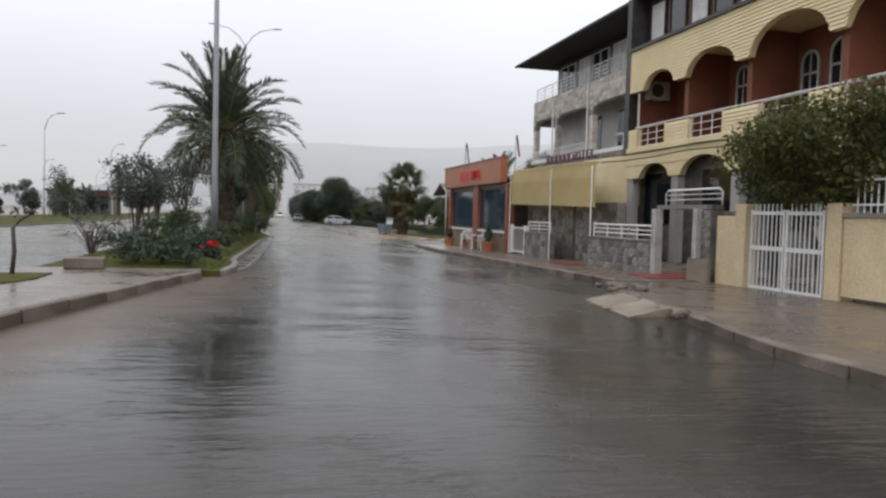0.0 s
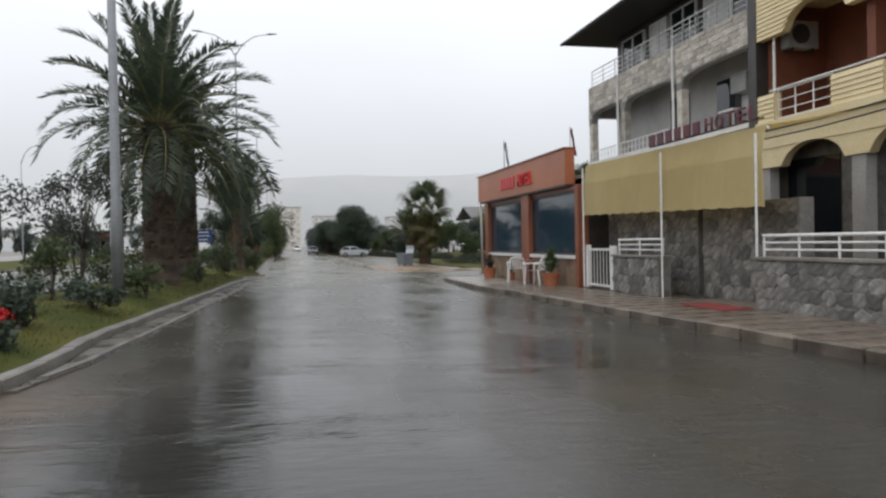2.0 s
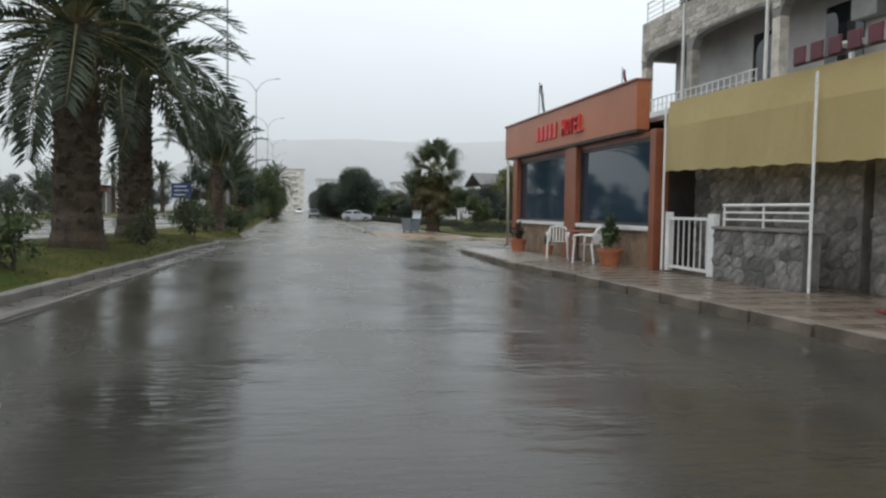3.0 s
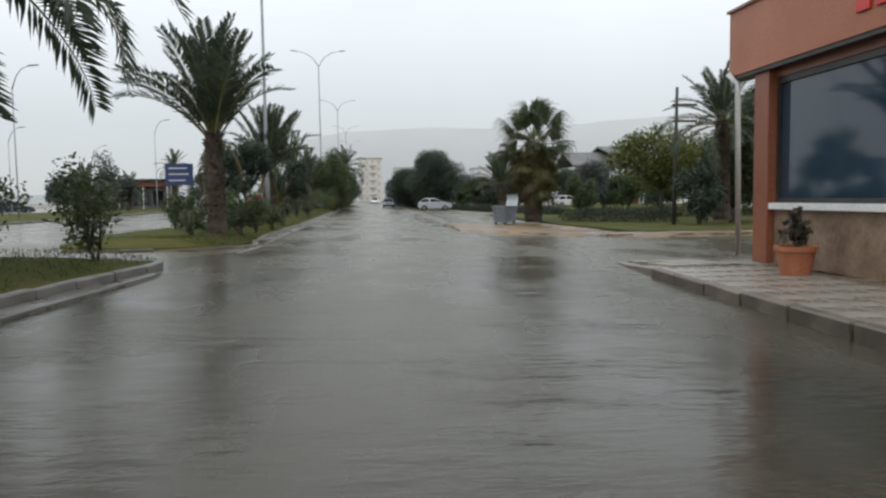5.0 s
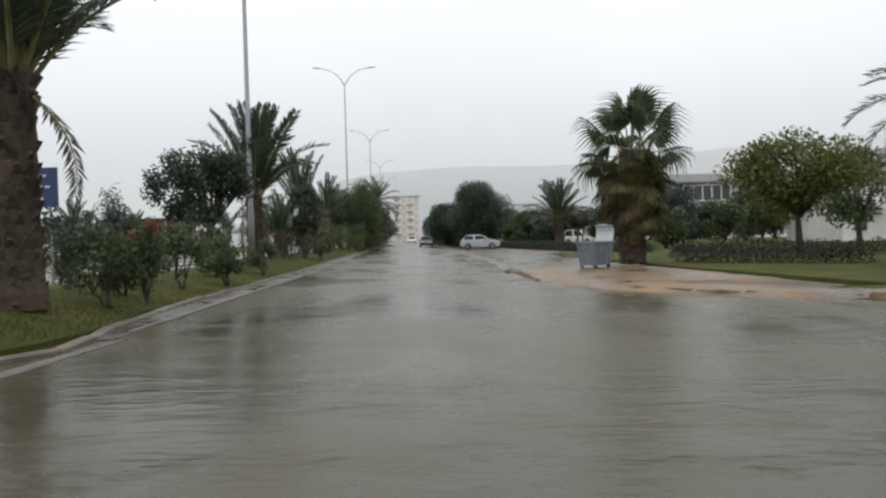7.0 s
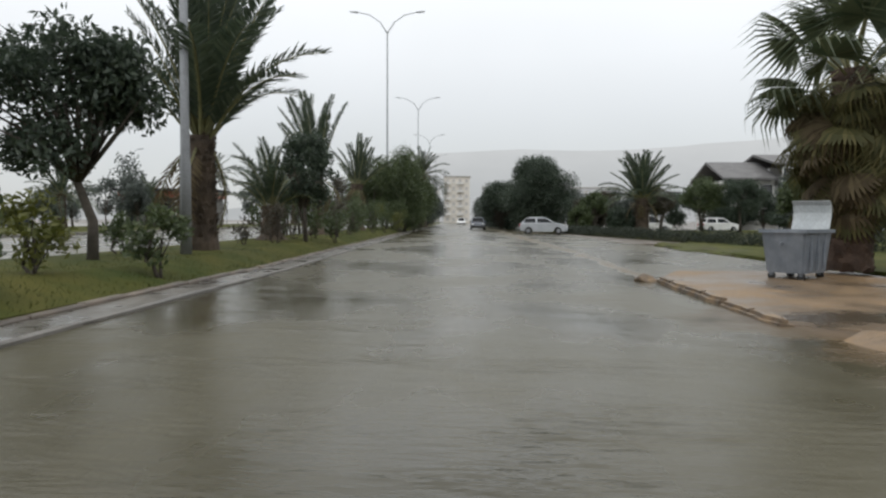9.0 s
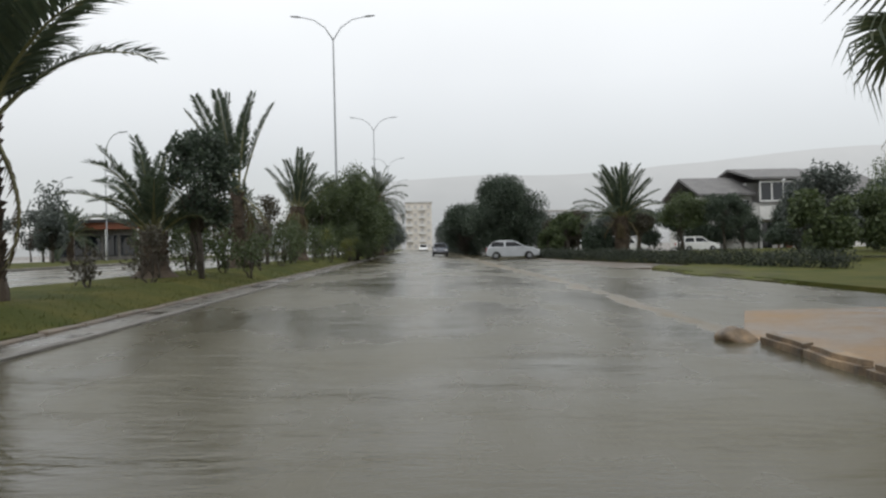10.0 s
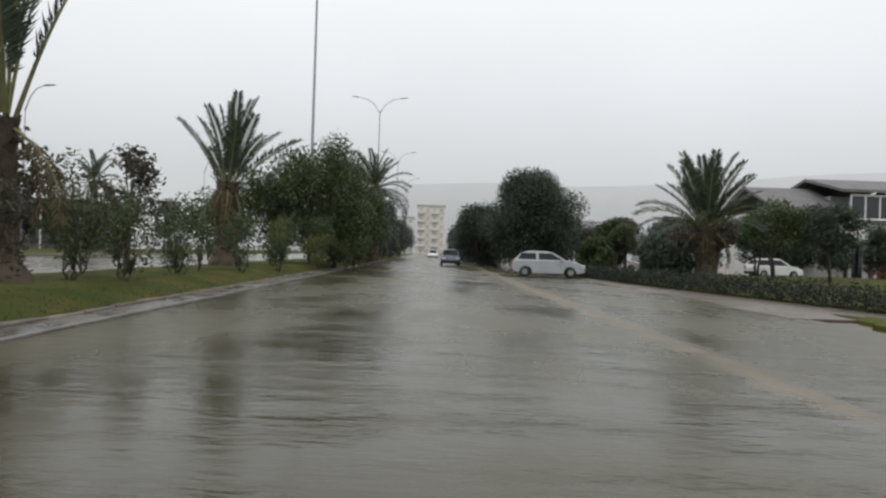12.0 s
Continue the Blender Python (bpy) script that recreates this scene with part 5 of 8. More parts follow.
for i, (x, y, rx, h, mat) in enumerate(((18.2, 126, 1.6, 3.6, LEAF_RED), (17.4, 111.5, 0.9, 2.2, LEAF_DARK), (16.9, 106.2, 1.0, 2.5, LEAF_DARK), (28.5, 101.5, 2.0, 3.2, LEAF_DARK), (39.8, 107.0, 2.6, 7.0, LEAF_MID), (28.4, 133.5, 2.2, 5.0, LEAF_DARK), (32.6, 132.0, 2.2, 5.2, LEAF_DARK), (37.0, 128.0, 1.7, 4.6, LEAF_DARK), (35.0, 130.2, 1.7, 4.8, LEAF_DARK), (40.6, 127.2, 1.6, 4.2, LEAF_DARK), (25.4, 136.5, 2.0, 4.8, LEAF_RED), (36.5, 106, 1.8, 4.2, LEAF_MID), (26.5, 90, 1.8, 4.0, LEAF_MID), (23.4, 90.5, 1.6, 4.4, LEAF_HAZED), (21.6, 87, 1.2, 3.2, LEAF_MID), (24.5, 146, 2.4, 5.2, LEAF_MID), (15.6, 118, 1.1, 2.6, LEAF_MID), (34.0, 100, 2.6, 4.6, LEAF_DARK), (31.0, 92, 1.9, 4.0, LEAF_MID), (17.0, 137, 2.4, 5.0, LEAF_MID), (21.0, 150, 2.8, 5.6, LEAF_MID), (36.0, 78, 2.6, 5.0, LEAF_DARK))):
    broad_tree("broadleaf_tree", x, y, road_z(x, y) + 0.08, h, (rx * 1.25, rx * 1.2, h * 0.46, h * 0.54), "bushy park tree behind the hedge", LEAF_HAZED if y > 134 else mat, 7500, 0.11, 0.09, 0.25, 230 + i, 14, 0.38, 2)

for i, (x, y, rx, h, mat) in enumerate(((19.3, 124, 1.7, 4.0, LEAF_RED), (22.2, 123, 1.9, 4.4, LEAF_HAZED), (24.9, 124.5, 1.8, 4.2, LEAF_HAZED), (28.2, 122, 2.1, 4.8, LEAF_DARK), (21.6, 113.0, 1.5, 4.2, LEAF_RED), (25.8, 114.0, 2.3, 5.0, LEAF_MID), (28.6, 113.0, 2.2, 4.9, LEAF_DARK), (20.6, 116.5, 1.4, 3.8, LEAF_RED), (17.2, 119, 1.4, 3.8, LEAF_MID))):
    broad_tree("broadleaf_tree", x, y, road_z(x, y) + 0.08, h, (rx, rx, h * 0.30, h * 0.68), "small park tree with a clear stem", mat, 6500, 0.10, 0.08, 0.3, 260 + i, 16, 0.38, 2)


def hedge(pts, w, h, label, seed):
    t = thing("hedge", label, "hedge", pts[0][0], pts[0][1], road_z(*pts[0]))
    bl = []
    rng = random.Random(seed)
    for (x0, y0), (x1, y1) in zip(pts, pts[1:]):
        n = max(1, round(math.hypot(x1 - x0, y1 - y0) / 0.7))
        for i in range(n):
            x, y = x0 + (x1 - x0) * i / n, y0 + (y1 - y0) * i / n
            bl.append((x - pts[0][0], y - pts[0][1], road_z(x, y) - road_z(*pts[0]) + h * 0.5 + rng.uniform(-0.05, 0.08), w * 0.6, 0.55, h * 0.55))
    for k in range(0, len(bl), 5):
        part("clump", leaf_cloud("clump", bl[k:k + 5], 520 * len(bl[k:k + 5]), 0.05, HEDGE_LEAF, seed + k, 0.3), HEDGE_LEAF, t)


hedge([(13.2, 114), (14.0, 103), (15.2, 94), (16.6, 85), (17.6, 78)], 0.9, 0.7, "dark green clipped hedge along the park", 301)
hedge([(14.6, 66.5), (17.0, 62.8), (18.6, 60.6)], 0.9, 0.75, "dark green clipped hedge near the fan palm", 302)
hedge([(18.2, 76), (22.5, 70.5), (27, 68)], 0.9, 0.7, "dark green clipped hedge under the park trees", 303)

# far left: promenade trees
for i, (x, y, rx, h, mat) in enumerate(((-27, 108, 1.1, 3.2, LEAF_GREY), (-31, 112, 1.5, 3.8, LEAF_GREY), (-23.5, 112, 1.4, 4.2, LEAF_GREY), (-37, 104, 3.2, 8.4, LEAF_GREY), (-44, 118, 3.8, 9.0, LEAF_GREY), (-31, 128, 3.4, 8.2, LEAF_GREY), (-41, 110, 3.0, 7.6, LEAF_GREY), (-24.5, 150, 2.6, 5.6, LEAF_MID), (-26.5, 84, 0.6, 2.6, LEAF_DARK), (-31.4, 126, 0.9, 4.8, LEAF_DARK), (-33, 92, 0.7, 2.4, LEAF_DARK), (-23.6, 98, 1.0, 2.4, LEAF_MID), (-29, 66, 0.9, 2.4, LEAF_GREY), (-40, 140, 3.2, 6.0, LEAF_GREY), (-52, 130, 3.4, 7.0, LEAF_GREY), (-22.5, 170, 3.0, 6.0, LEAF_MID), (-28, 190, 3.4, 6.0, LEAF_MID))):
    broad_tree("broadleaf_tree", x, y, road_z(x, y) + 0.15, h, (rx, rx, h * 0.40, h * 0.6), "grey-green tree on the far verge", LEAF_HAZED if y > 95 else mat, 1800, 0.2 if rx > 1.2 else 0.09, 0.1, 0.3, 310 + i, 12, 0.38)
for i, (x, y, h) in enumerate(((-24.0, 101, 2.4), (-23.0, 130, 5.6), (-26.0, 120, 2.2), (-31.0, 84, 2.2))):
    date_palm(x, y, h, 0.3, 0.95, "date palm on the far verge", 26, ("spear", "stiff", "arch"), 80, -20, 330 + i)

# grass blades along the islands' edges
rng = np.random.default_rng(5)
verts = []
for i in range(40000):
    if i < 12000:
        y = rng.uniform(15.6, 40.0)
        x = bed_line(y) - 0.08 - abs(rng.normal(0, 1.3))
    else:
        y = 45 + 62 * rng.random() ** 1.3
        x = bed2_line(y) - 0.0 - abs(rng.normal(0, 1.3))
    if x < -4.2:
        continue
    z = road_z(x, y) + (0.10 if y < 42 else 0.05) + 0.2 * min(1, 1.6 * math.sin(math.pi * min(1, (bed_line(y) - x if y < 42 else bed2_line(y) - x) / 4.2)))
    a, h, q = rng.uniform(0, 6.28), rng.uniform(0.025, 0.075), rng.uniform(0.004, 0.009)
    lx, ly = rng.normal(0, 0.03), rng.normal(0, 0.03)
    verts += [(x - q * math.cos(a), y - q * math.sin(a), z), (x + q * math.cos(a), y + q * math.sin(a), z), (x + lx, y + ly, z + h)]
me = bpy.data.meshes.new("grass")
me.from_pydata(verts, [], [(i, i + 1, i + 2) for i in range(0, len(verts), 3)])
me.materials.append(GRASS_BLADE)
tagged(new("grass", me), "wet patchy grass blades on the islands", "grass", "", "stuff")

# ---- street lamps, signs, poles ----


def street_lamp(x, y, h, label, arms=2, group="lamps on the island", base_lift=0.22, arm=2.3, r=0.11):
    base = road_z(x, y) + base_lift
    t = thing("street_lamp", label, "street lamp", x, y, base, 0, group)
    part("base_plate", boxes((-0.2, 0.2, -0.2, 0.2, -0.12, 0.03), bevel=0.01), CONCRETE, t)
    bm = bmesh.new()
    tube(bm, [(0, 0, 0), (0, 0, h * 0.12), (0, 0, h * 0.13), (0, 0, h)], [r * 1.05, r, r * 0.85, r * 0.45], 12)
    part("pole", bm, STEEL, t, smooth=True)
    for side in ((-1, 1) if arms == 2 else (1,)):
        bm = bmesh.new()
        tube(bm, [(0, 0, h - 0.15), (side * 0.25 * arm, 0, h + 0.75), (side * 0.6 * arm, 0, h + 1.3), (side * arm, 0, h + 1.5)], [0.04, 0.036, 0.032, 0.028], 8)
        a = part("arm", bm, STEEL, t, smooth=True)
        bm = bmesh.new()
        tube(bm, [(side * (arm - 0.05), 0, h + 1.48), (side * (arm + 0.2), 0, h + 1.53), (side * (arm + 0.7), 0, h + 1.58)], [0.05, 0.09, 0.05], 8)
        bmesh.ops.scale(bm, vec=(1, 1.6, 0.7), space=Matrix.Translation((0, 0, -(h + 1.53))), verts=bm.verts)
        part("lamp_head", bm, STEEL, a, "grey cobra lamp head", smooth=True)
    return t


for y, h in ((25.2, 15.4), (65.1, 15.6), (108.15, 15.7), (148.0, 15.7), (190, 15.7), (232, 15.7)):
    street_lamp(-1.55 if y < 140 else -1.2, y, h, "tall galvanised street lamp with two curved arms")
for x, y, h in ((-21.5, 82, 9.4), (-22.0, 118, 9.4), (-22.0, 60, 7.4), (-22.0, 155, 9.4), (-36, 112, 8.0), (-37, 140, 8.0), (-35, 172, 8.0)):
    street_lamp(x, y, h, "slim street lamp on the far verge", 1, "lamps on the far verge", 0.15, 1.2, 0.07)

sx, sy = -2.74, 52.5
t = thing("road_sign", "blue direction sign with white lines of lettering", "sign", sx, sy, road_z(sx, sy) + 0.26)
sz = -0.44 - (road_z(sx, sy) + 0.26)
for px in (-0.3, 0.3):
    bm = bmesh.new()
    tube(bm, [(px, 0.03, -0.1), (px, 0.03, sz + 0.3)], 0.025, 8)
    part("post", bm, STEEL, t)
panel = part("panel", boxes((-0.46, 0.46, -0.02, 0.005, sz - 0.36, sz + 0.36), bevel=0.008), BLUE_SIGN, t)
for k, (w, dz) in enumerate(((0.6, 0.21), (0.66, 0.01), (0.54, -0.2))):
    part("lettering", boxes((-0.34, -0.34 + w, -0.026, -0.021, sz + dz - 0.018, sz + dz + 0.018)), WHITE_PAINT, panel, "white line of lettering")

px, py = 16.9, 57.6
t = thing("utility_pole", "dark weathered wooden utility pole with crossarms", "utility pole", px, py, road_z(px, py) + 0.05)
bm = bmesh.new()
tube(bm, [(0, 0, -0.2), (0.1, 0, 6.0)], [0.10, 0.06], 10)
part("pole", bm, WOOD_POLE, t, smooth=True)
for z in (5.2, 4.5):
    arm = part("crossarm", boxes((-0.1, 1.0, -0.05, 0.05, z, z + 0.09), bevel=0.01), WOOD_POLE, t)
    for k in (0.4, 0.65, 0.9):
        bm = bmesh.new()
        lathe(bm, [(0.03, z + 0.1), (0.045, z + 0.14), (0.02, z + 0.2)], 8, k)
        part("insulator", bm, WHITE_PAINT, arm)
for i, (z, x1, y1) in enumerate(((5.45, 34, 62), (5.3, 34, 66), (4.7, 34, 60))):
    t = thing("overhead_cable", "thin black overhead cable from the pole", "cable", px, py, road_z(px, py) + 0.05, 0, "overhead cables")
    bm = bmesh.new()
    tube(bm, [(0.5 + (x1 - px - 0.5) * s / 8, (y1 - py) * s / 8, z - 0.9 * math.sin(math.pi * s / 8) * 0.5) for s in range(9)], 0.012, 4)
    part("wire", bm, RUBBER, t)

# ---- waste container ----
bx, by = 10.8, 65.0
t = thing("waste_container", "grey steel waste container on wheels, lid raised", "bin", bx, by, road_z(bx, by) + 0.02, 39)
t.scale = (0.92, 0.92, 1.0)
bm = bmesh.new()
v = [bm.verts.new(c) for c in ((-0.5, -0.4, 0.14), (0.5, -0.4, 0.14), (0.5, 0.4, 0.14), (-0.5, 0.4, 0.14), (-0.62, -0.48, 0.98), (0.62, -0.48, 0.98), (0.62, 0.48, 0.98), (-0.62, 0.48, 0.98))]
for q in ((3, 2, 1, 0), (0, 1, 5, 4), (1, 2, 6, 5), (2, 3, 7, 6), (3, 0, 4, 7)):
    bm.faces.new([v[i] for i in q])
bmesh.ops.bevel(bm, geom=[e for e in bm.edges if abs(e.verts[0].co.z - e.verts[1].co.z) > 0.3], offset=0.03, segments=2, affect="EDGES")
bmesh.ops.solidify(bm, geom=bm.faces[:], thickness=0.015)
part("body", bm, BIN_STEEL, t)
part("rim", boxes((-0.66, 0.66, -0.52, -0.46, 0.93, 1.0), (-0.66, 0.66, 0.46, 0.52, 0.93, 1.0), (-0.66, -0.6, -0.46, 0.46, 0.93, 1.0), (0.6, 0.66, -0.46, 0.46, 0.93, 1.0)), BIN_STEEL, t)
for k in (-0.3, 0.0, 0.3):
    part("rib", boxes((k - 0.02, k + 0.02, -0.485, -0.44, 0.2, 0.92)), BIN_STEEL, t)
bm = bmesh.new()
lid = [(0.0, 0.0), (0.05, 0.22), (0.07, 0.42), (0.03, 0.60), (-0.06, 0.70)]
front = [[bm.verts.new((q + o, s * 0.42, z * 0.85)) for q, z in lid] for o in (0.0, 0.035) for s in (-1, 1)]
for k in range(4):
    for i, j in ((0, 1), (1, 3), (3, 2), (2, 0)):
        bm.faces.new((front[i][k], front[j][k], front[j][k + 1], front[i][k + 1]))
for k in (0, 4):
    bm.faces.new((front[0][k], front[1][k], front[3][k], front[2][k]))
bmesh.ops.recalc_face_normals(bm, faces=bm.faces[:])
bmesh.ops.bevel(bm, geom=bm.edges[:], offset=0.012, segments=1, affect="EDGES")
part("lid", bm, LID_GREY, t, "raised pale grey curved lid", m=pose(0.58, 0, 0.98, 0, 6, 0))
for sx in (-1, 1):
    bm = bmesh.new()
    tube(bm, [(sx * 0.62, 0, 0.72), (sx * 0.74, 0, 0.72)], 0.03, 8)
    part("trunnion", bm, BIN_STEEL, t)
    for syy in (-1, 1):
        fork = part("caster", boxes((sx * 0.42 - 0.03, sx * 0.42 + 0.03, syy * 0.32 - 0.04, syy * 0.32 + 0.04, 0.08, 0.15)), BIN_STEEL, t)
        bm = bmesh.new()
        tube(bm, [(sx * 0.42 - 0.025, syy * 0.32, 0.075), (sx * 0.42 + 0.025, syy * 0.32, 0.075)], 0.08, 12)
        part("wheel", bm, RUBBER, fork, "black rubber wheel")
t = thing("concrete_block", "pale concrete block lying on the island", "block", -3.2, 15.12, road_z(-3.2, 15.12) + 0.13, 4)
part("block", boxes((-0.34, 0.34, -0.15, 0.15, 0, 0.2), bevel=0.025), KERB_MUD, t)

# ---- cars ----


def car(x, y, turn, paint, label, length=3.95, h=1.42, hatch=True, w=1.66):
    """A small car along its own +x; wheels, windows and lamps are parts."""
    z = road_z(x, y)
    t = thing("car", label, "car", x, y, z, turn)
    L = length / 2
    # side outline of the body, with open wheel arches, and of the cabin
    front, rear = L - 0.78, -L + 0.72
    body = [(-L + 0.06, 0.3), (-L, 0.46), (-L + 0.02, 0.76), (-L + 0.12, 0.93), (L - 0.98, 0.95), (L - 0.42, 0.84), (L - 0.1, 0.69), (L, 0.5), (L - 0.02, 0.28), (front + 0.37, 0.22)]
    body += [(front + 0.35 * math.cos(q), 0.27 + 0.35 * math.sin(q)) for q in (0.35, 0.9, 1.57, 2.24, 2.79)]
    body += [(front - 0.37, 0.2), (rear + 0.37, 0.2)]
    body += [(rear + 0.35 * math.cos(q), 0.27 + 0.35 * math.sin(q)) for q in (0.35, 0.9, 1.57, 2.24, 2.79)] + [(rear - 0.37, 0.24)]
    back = -L + 0.12 if hatch else -L + 0.75
    cabin = [(back, 0.9), (back + 0.42, h - 0.1), (back + 0.85, h), (L - 2.05, h - 0.01), (L - 1.75, h - 0.07), (L - 0.98, 0.9)]

    def loft(outline, rows):
        bm = bmesh.new()
        rings = [[bm.verts.new((px * kx, yy, (pz - z0) * kz + z0)) for px, pz in outline] for yy, kx, kz, z0 in rows]
        for a, b in zip(rings, rings[1:]):
            for i in range(len(outline)):
                j = (i + 1) % len(outline)
                bm.faces.new((a[i], a[j], b[j], b[i]))
        bm.faces.new(rings[0][::-1])
        bm.faces.new(rings[-1])
        return bm

    hw = w / 2
    bm = loft(body, ((-hw, 0.955, 0.9, 0.5), (-hw + 0.05, 0.985, 0.98, 0.5), (-hw + 0.2, 1, 1, 0.5), (hw - 0.2, 1, 1, 0.5), (hw - 0.05, 0.985, 0.98, 0.5), (hw, 0.955, 0.9, 0.5)))
    b = part("body", bm, paint, t)
    # the cabin as a shell that leans inwards
    bm = bmesh.new()
    lo = [[bm.verts.new((px, s * (hw - 0.05 - 0.2 * max(0, (pz - 0.9) / (h - 0.9))), pz)) for px, pz in cabin] for s in (-1, 1)]
    n = len(cabin)
    for i in range(n):
        bm.faces.new((lo[0][i], lo[0][(i + 1) % n], lo[1][(i + 1) % n], lo[1][i]))
    bm.faces.new(lo[0][::-1])
    bm.faces.new(lo[1])
    part("cabin", bm, paint, t)
    for s in (-1, 1):
        for x0, x1, t0, t1 in ((back + 0.2, L - 2.62 if hatch else L - 2.4, back + 0.42, L - 2.66), (L - 2.5 if hatch else L - 2.3, L - 1.2, L - 2.5, L - 1.82)):
            bm = bmesh.new()
            q = [(x0, 0.95), (x1, 0.95), (t1, h - 0.12), (max(t0, x0), h - 0.12)]
            vs = []
            for off in (0.004, -0.02):
                vs.append([bm.verts.new((px, s * (hw - 0.05 - 0.2 * (pz - 0.9) / (h - 0.9) + off), pz)) for px, pz in q])
            bm.faces.new(vs[0])
            for i in range(4):
                bm.faces.new((vs[0][i], vs[0][(i + 1) % 4], vs[1][(i + 1) % 4], vs[1][i]))
            part("window", bm, CAR_GLASS, t, "dark side window")
    for name, xa, za, xb, zb in (("windscreen", L - 1.04, 0.95, L - 1.68, h - 0.09), ("rear_window", back + 0.1, 1.0, back + 0.36, h - 0.14)):
        bm = bmesh.new()
        dx = 0.012 if name == "windscreen" else -0.012
        vs = [bm.verts.new(c) for c in ((xa + dx, -hw + 0.18, za), (xa + dx, hw - 0.18, za), (xb + dx, hw - 0.3, zb + 0.01), (xb + dx, -hw + 0.3, zb + 0.01))]
        bm.faces.new(vs)
        bmesh.ops.solidify(bm, geom=bm.faces[:], thickness=0.006)
        part(name, bm, CAR_GLASS, t, "dark glass")
    for s in (-1, 1):
        for wx in (rear, front):
            bm = bmesh.new()
            tube(bm, [(wx, s * (hw - 0.17), 0.29), (wx, s * (hw - 0.03), 0.29), (wx, s * (hw + 0.005), 0.29)], [0.285, 0.285, 0.25], 18)
            wheel = part("wheel", bm, RUBBER, t, "black tyre")
            bm = bmesh.new()
            tube(bm, [(wx, s * (hw - 0.02), 0.29), (wx, s * (hw + 0.014), 0.29)], [0.18, 0.15], 12)
            part("rim", bm, STEEL, wheel, "grey steel rim")
        part("headlight", boxes((L - 0.16, L - 0.02, min(s * 0.5, s * 0.74), max(s * 0.5, s * 0.74), 0.58, 0.72), bevel=0.02), LAMP_CLEAR, t, "clear headlight")
        part("tail_light", boxes((-L - 0.005, -L + 0.08, min(s * 0.58, s * 0.76), max(s * 0.58, s * 0.76), 0.62, 0.88), bevel=0.015), LAMP_RED, t, "red tail light")
        part("wing_mirror", boxes((L - 1.35, L - 1.2, min(s * (hw - 0.03), s * (hw + 0.13)), max(s * (hw - 0.03), s * (hw + 0.13)), 0.93, 1.05), bevel=0.02), paint, t)
    part("bumper", boxes((L - 0.14, L + 0.03, -hw + 0.06, hw - 0.06, 0.28, 0.46), bevel=0.03), RUBBER, t, "dark front bumper")
    part("bumper", boxes((-L - 0.03, -L + 0.14, -hw + 0.06, hw - 0.06, 0.28, 0.48), bevel=0.03), RUBBER, t, "dark rear bumper")
    return t


car(11.2, 109.9, -6, CAR_SILVER, "silver-white hatchback standing across the lot entrance")
car(6.5, 134.5, -90, CAR_DARK, "dark car on the flooded road ahead", 4.2, 1.45, False)
car(5.1, 206, -90, CAR_WHITE, "white car far along the road", 4.2, 1.6, True, 1.75)
for x, y, turn, paint, label in ((22.5, 139.0, 4, CAR_WHITE, "white car parked behind the hedge"), (25.9, 131.0, -3, CAR_WHITE, "white van parked behind the hedge"), (31.6, 126.4, 5, CAR_WHITE, "white car parked behind the hedge"), (-38.5, 118, 40, CAR_DARK, "dark car parked on the far side")):
    car(x, y, turn, paint, label, 4.0, 1.5 if "van" not in label else 1.75)

# ---- restaurant ----


def lined(name, bm, mat, t, label="", smooth=False):
    """A part whose mesh is given in world metres."""
    at, up = Vector((0, 0, 0)), t
    while up:
        at, up = at + up.matrix_basis.translation, up.parent
    bmesh.ops.translate(bm, vec=-at, verts=bm.verts)
    return part(name, bm, mat, t, label, smooth=smooth)


R_G = road_z(9.7, 34) + 0.13
rest = thing("restaurant", "single-storey restaurant, orange fascia, brown pillars, dark windows", "building", 9.75, 34, R_G)
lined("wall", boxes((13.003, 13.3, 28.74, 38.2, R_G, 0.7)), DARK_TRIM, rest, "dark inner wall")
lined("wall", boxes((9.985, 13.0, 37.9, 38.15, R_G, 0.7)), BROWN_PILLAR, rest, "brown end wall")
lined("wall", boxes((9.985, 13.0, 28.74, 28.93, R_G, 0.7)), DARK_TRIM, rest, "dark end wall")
lined("roof", boxes((9.9, 13.4, 28.74, 38.5, 0.703, 0.8)), CONCRETE, rest, "flat concrete roof")
bm = boxes((9.58, 9.88, 29.42, 38.8, 0.56, 1.58))
fascia = lined("fascia", bm, ORANGE, rest, "orange-brown fascia board")
lined("fascia_cap", boxes((9.54, 9.92, 29.40, 38.84, 1.582, 1.625)), BROWN_PILLAR, fascia, "brown metal capping")
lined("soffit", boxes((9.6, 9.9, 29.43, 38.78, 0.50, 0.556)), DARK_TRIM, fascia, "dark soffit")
for y0, y1 in ((37.75, 38.15), (32.85, 33.6), (28.72, 28.95)):
    lined("pillar", boxes((9.66, 9.98, y0, y1, R_G, 0.5), bevel=0.01), BROWN_PILLAR, rest)
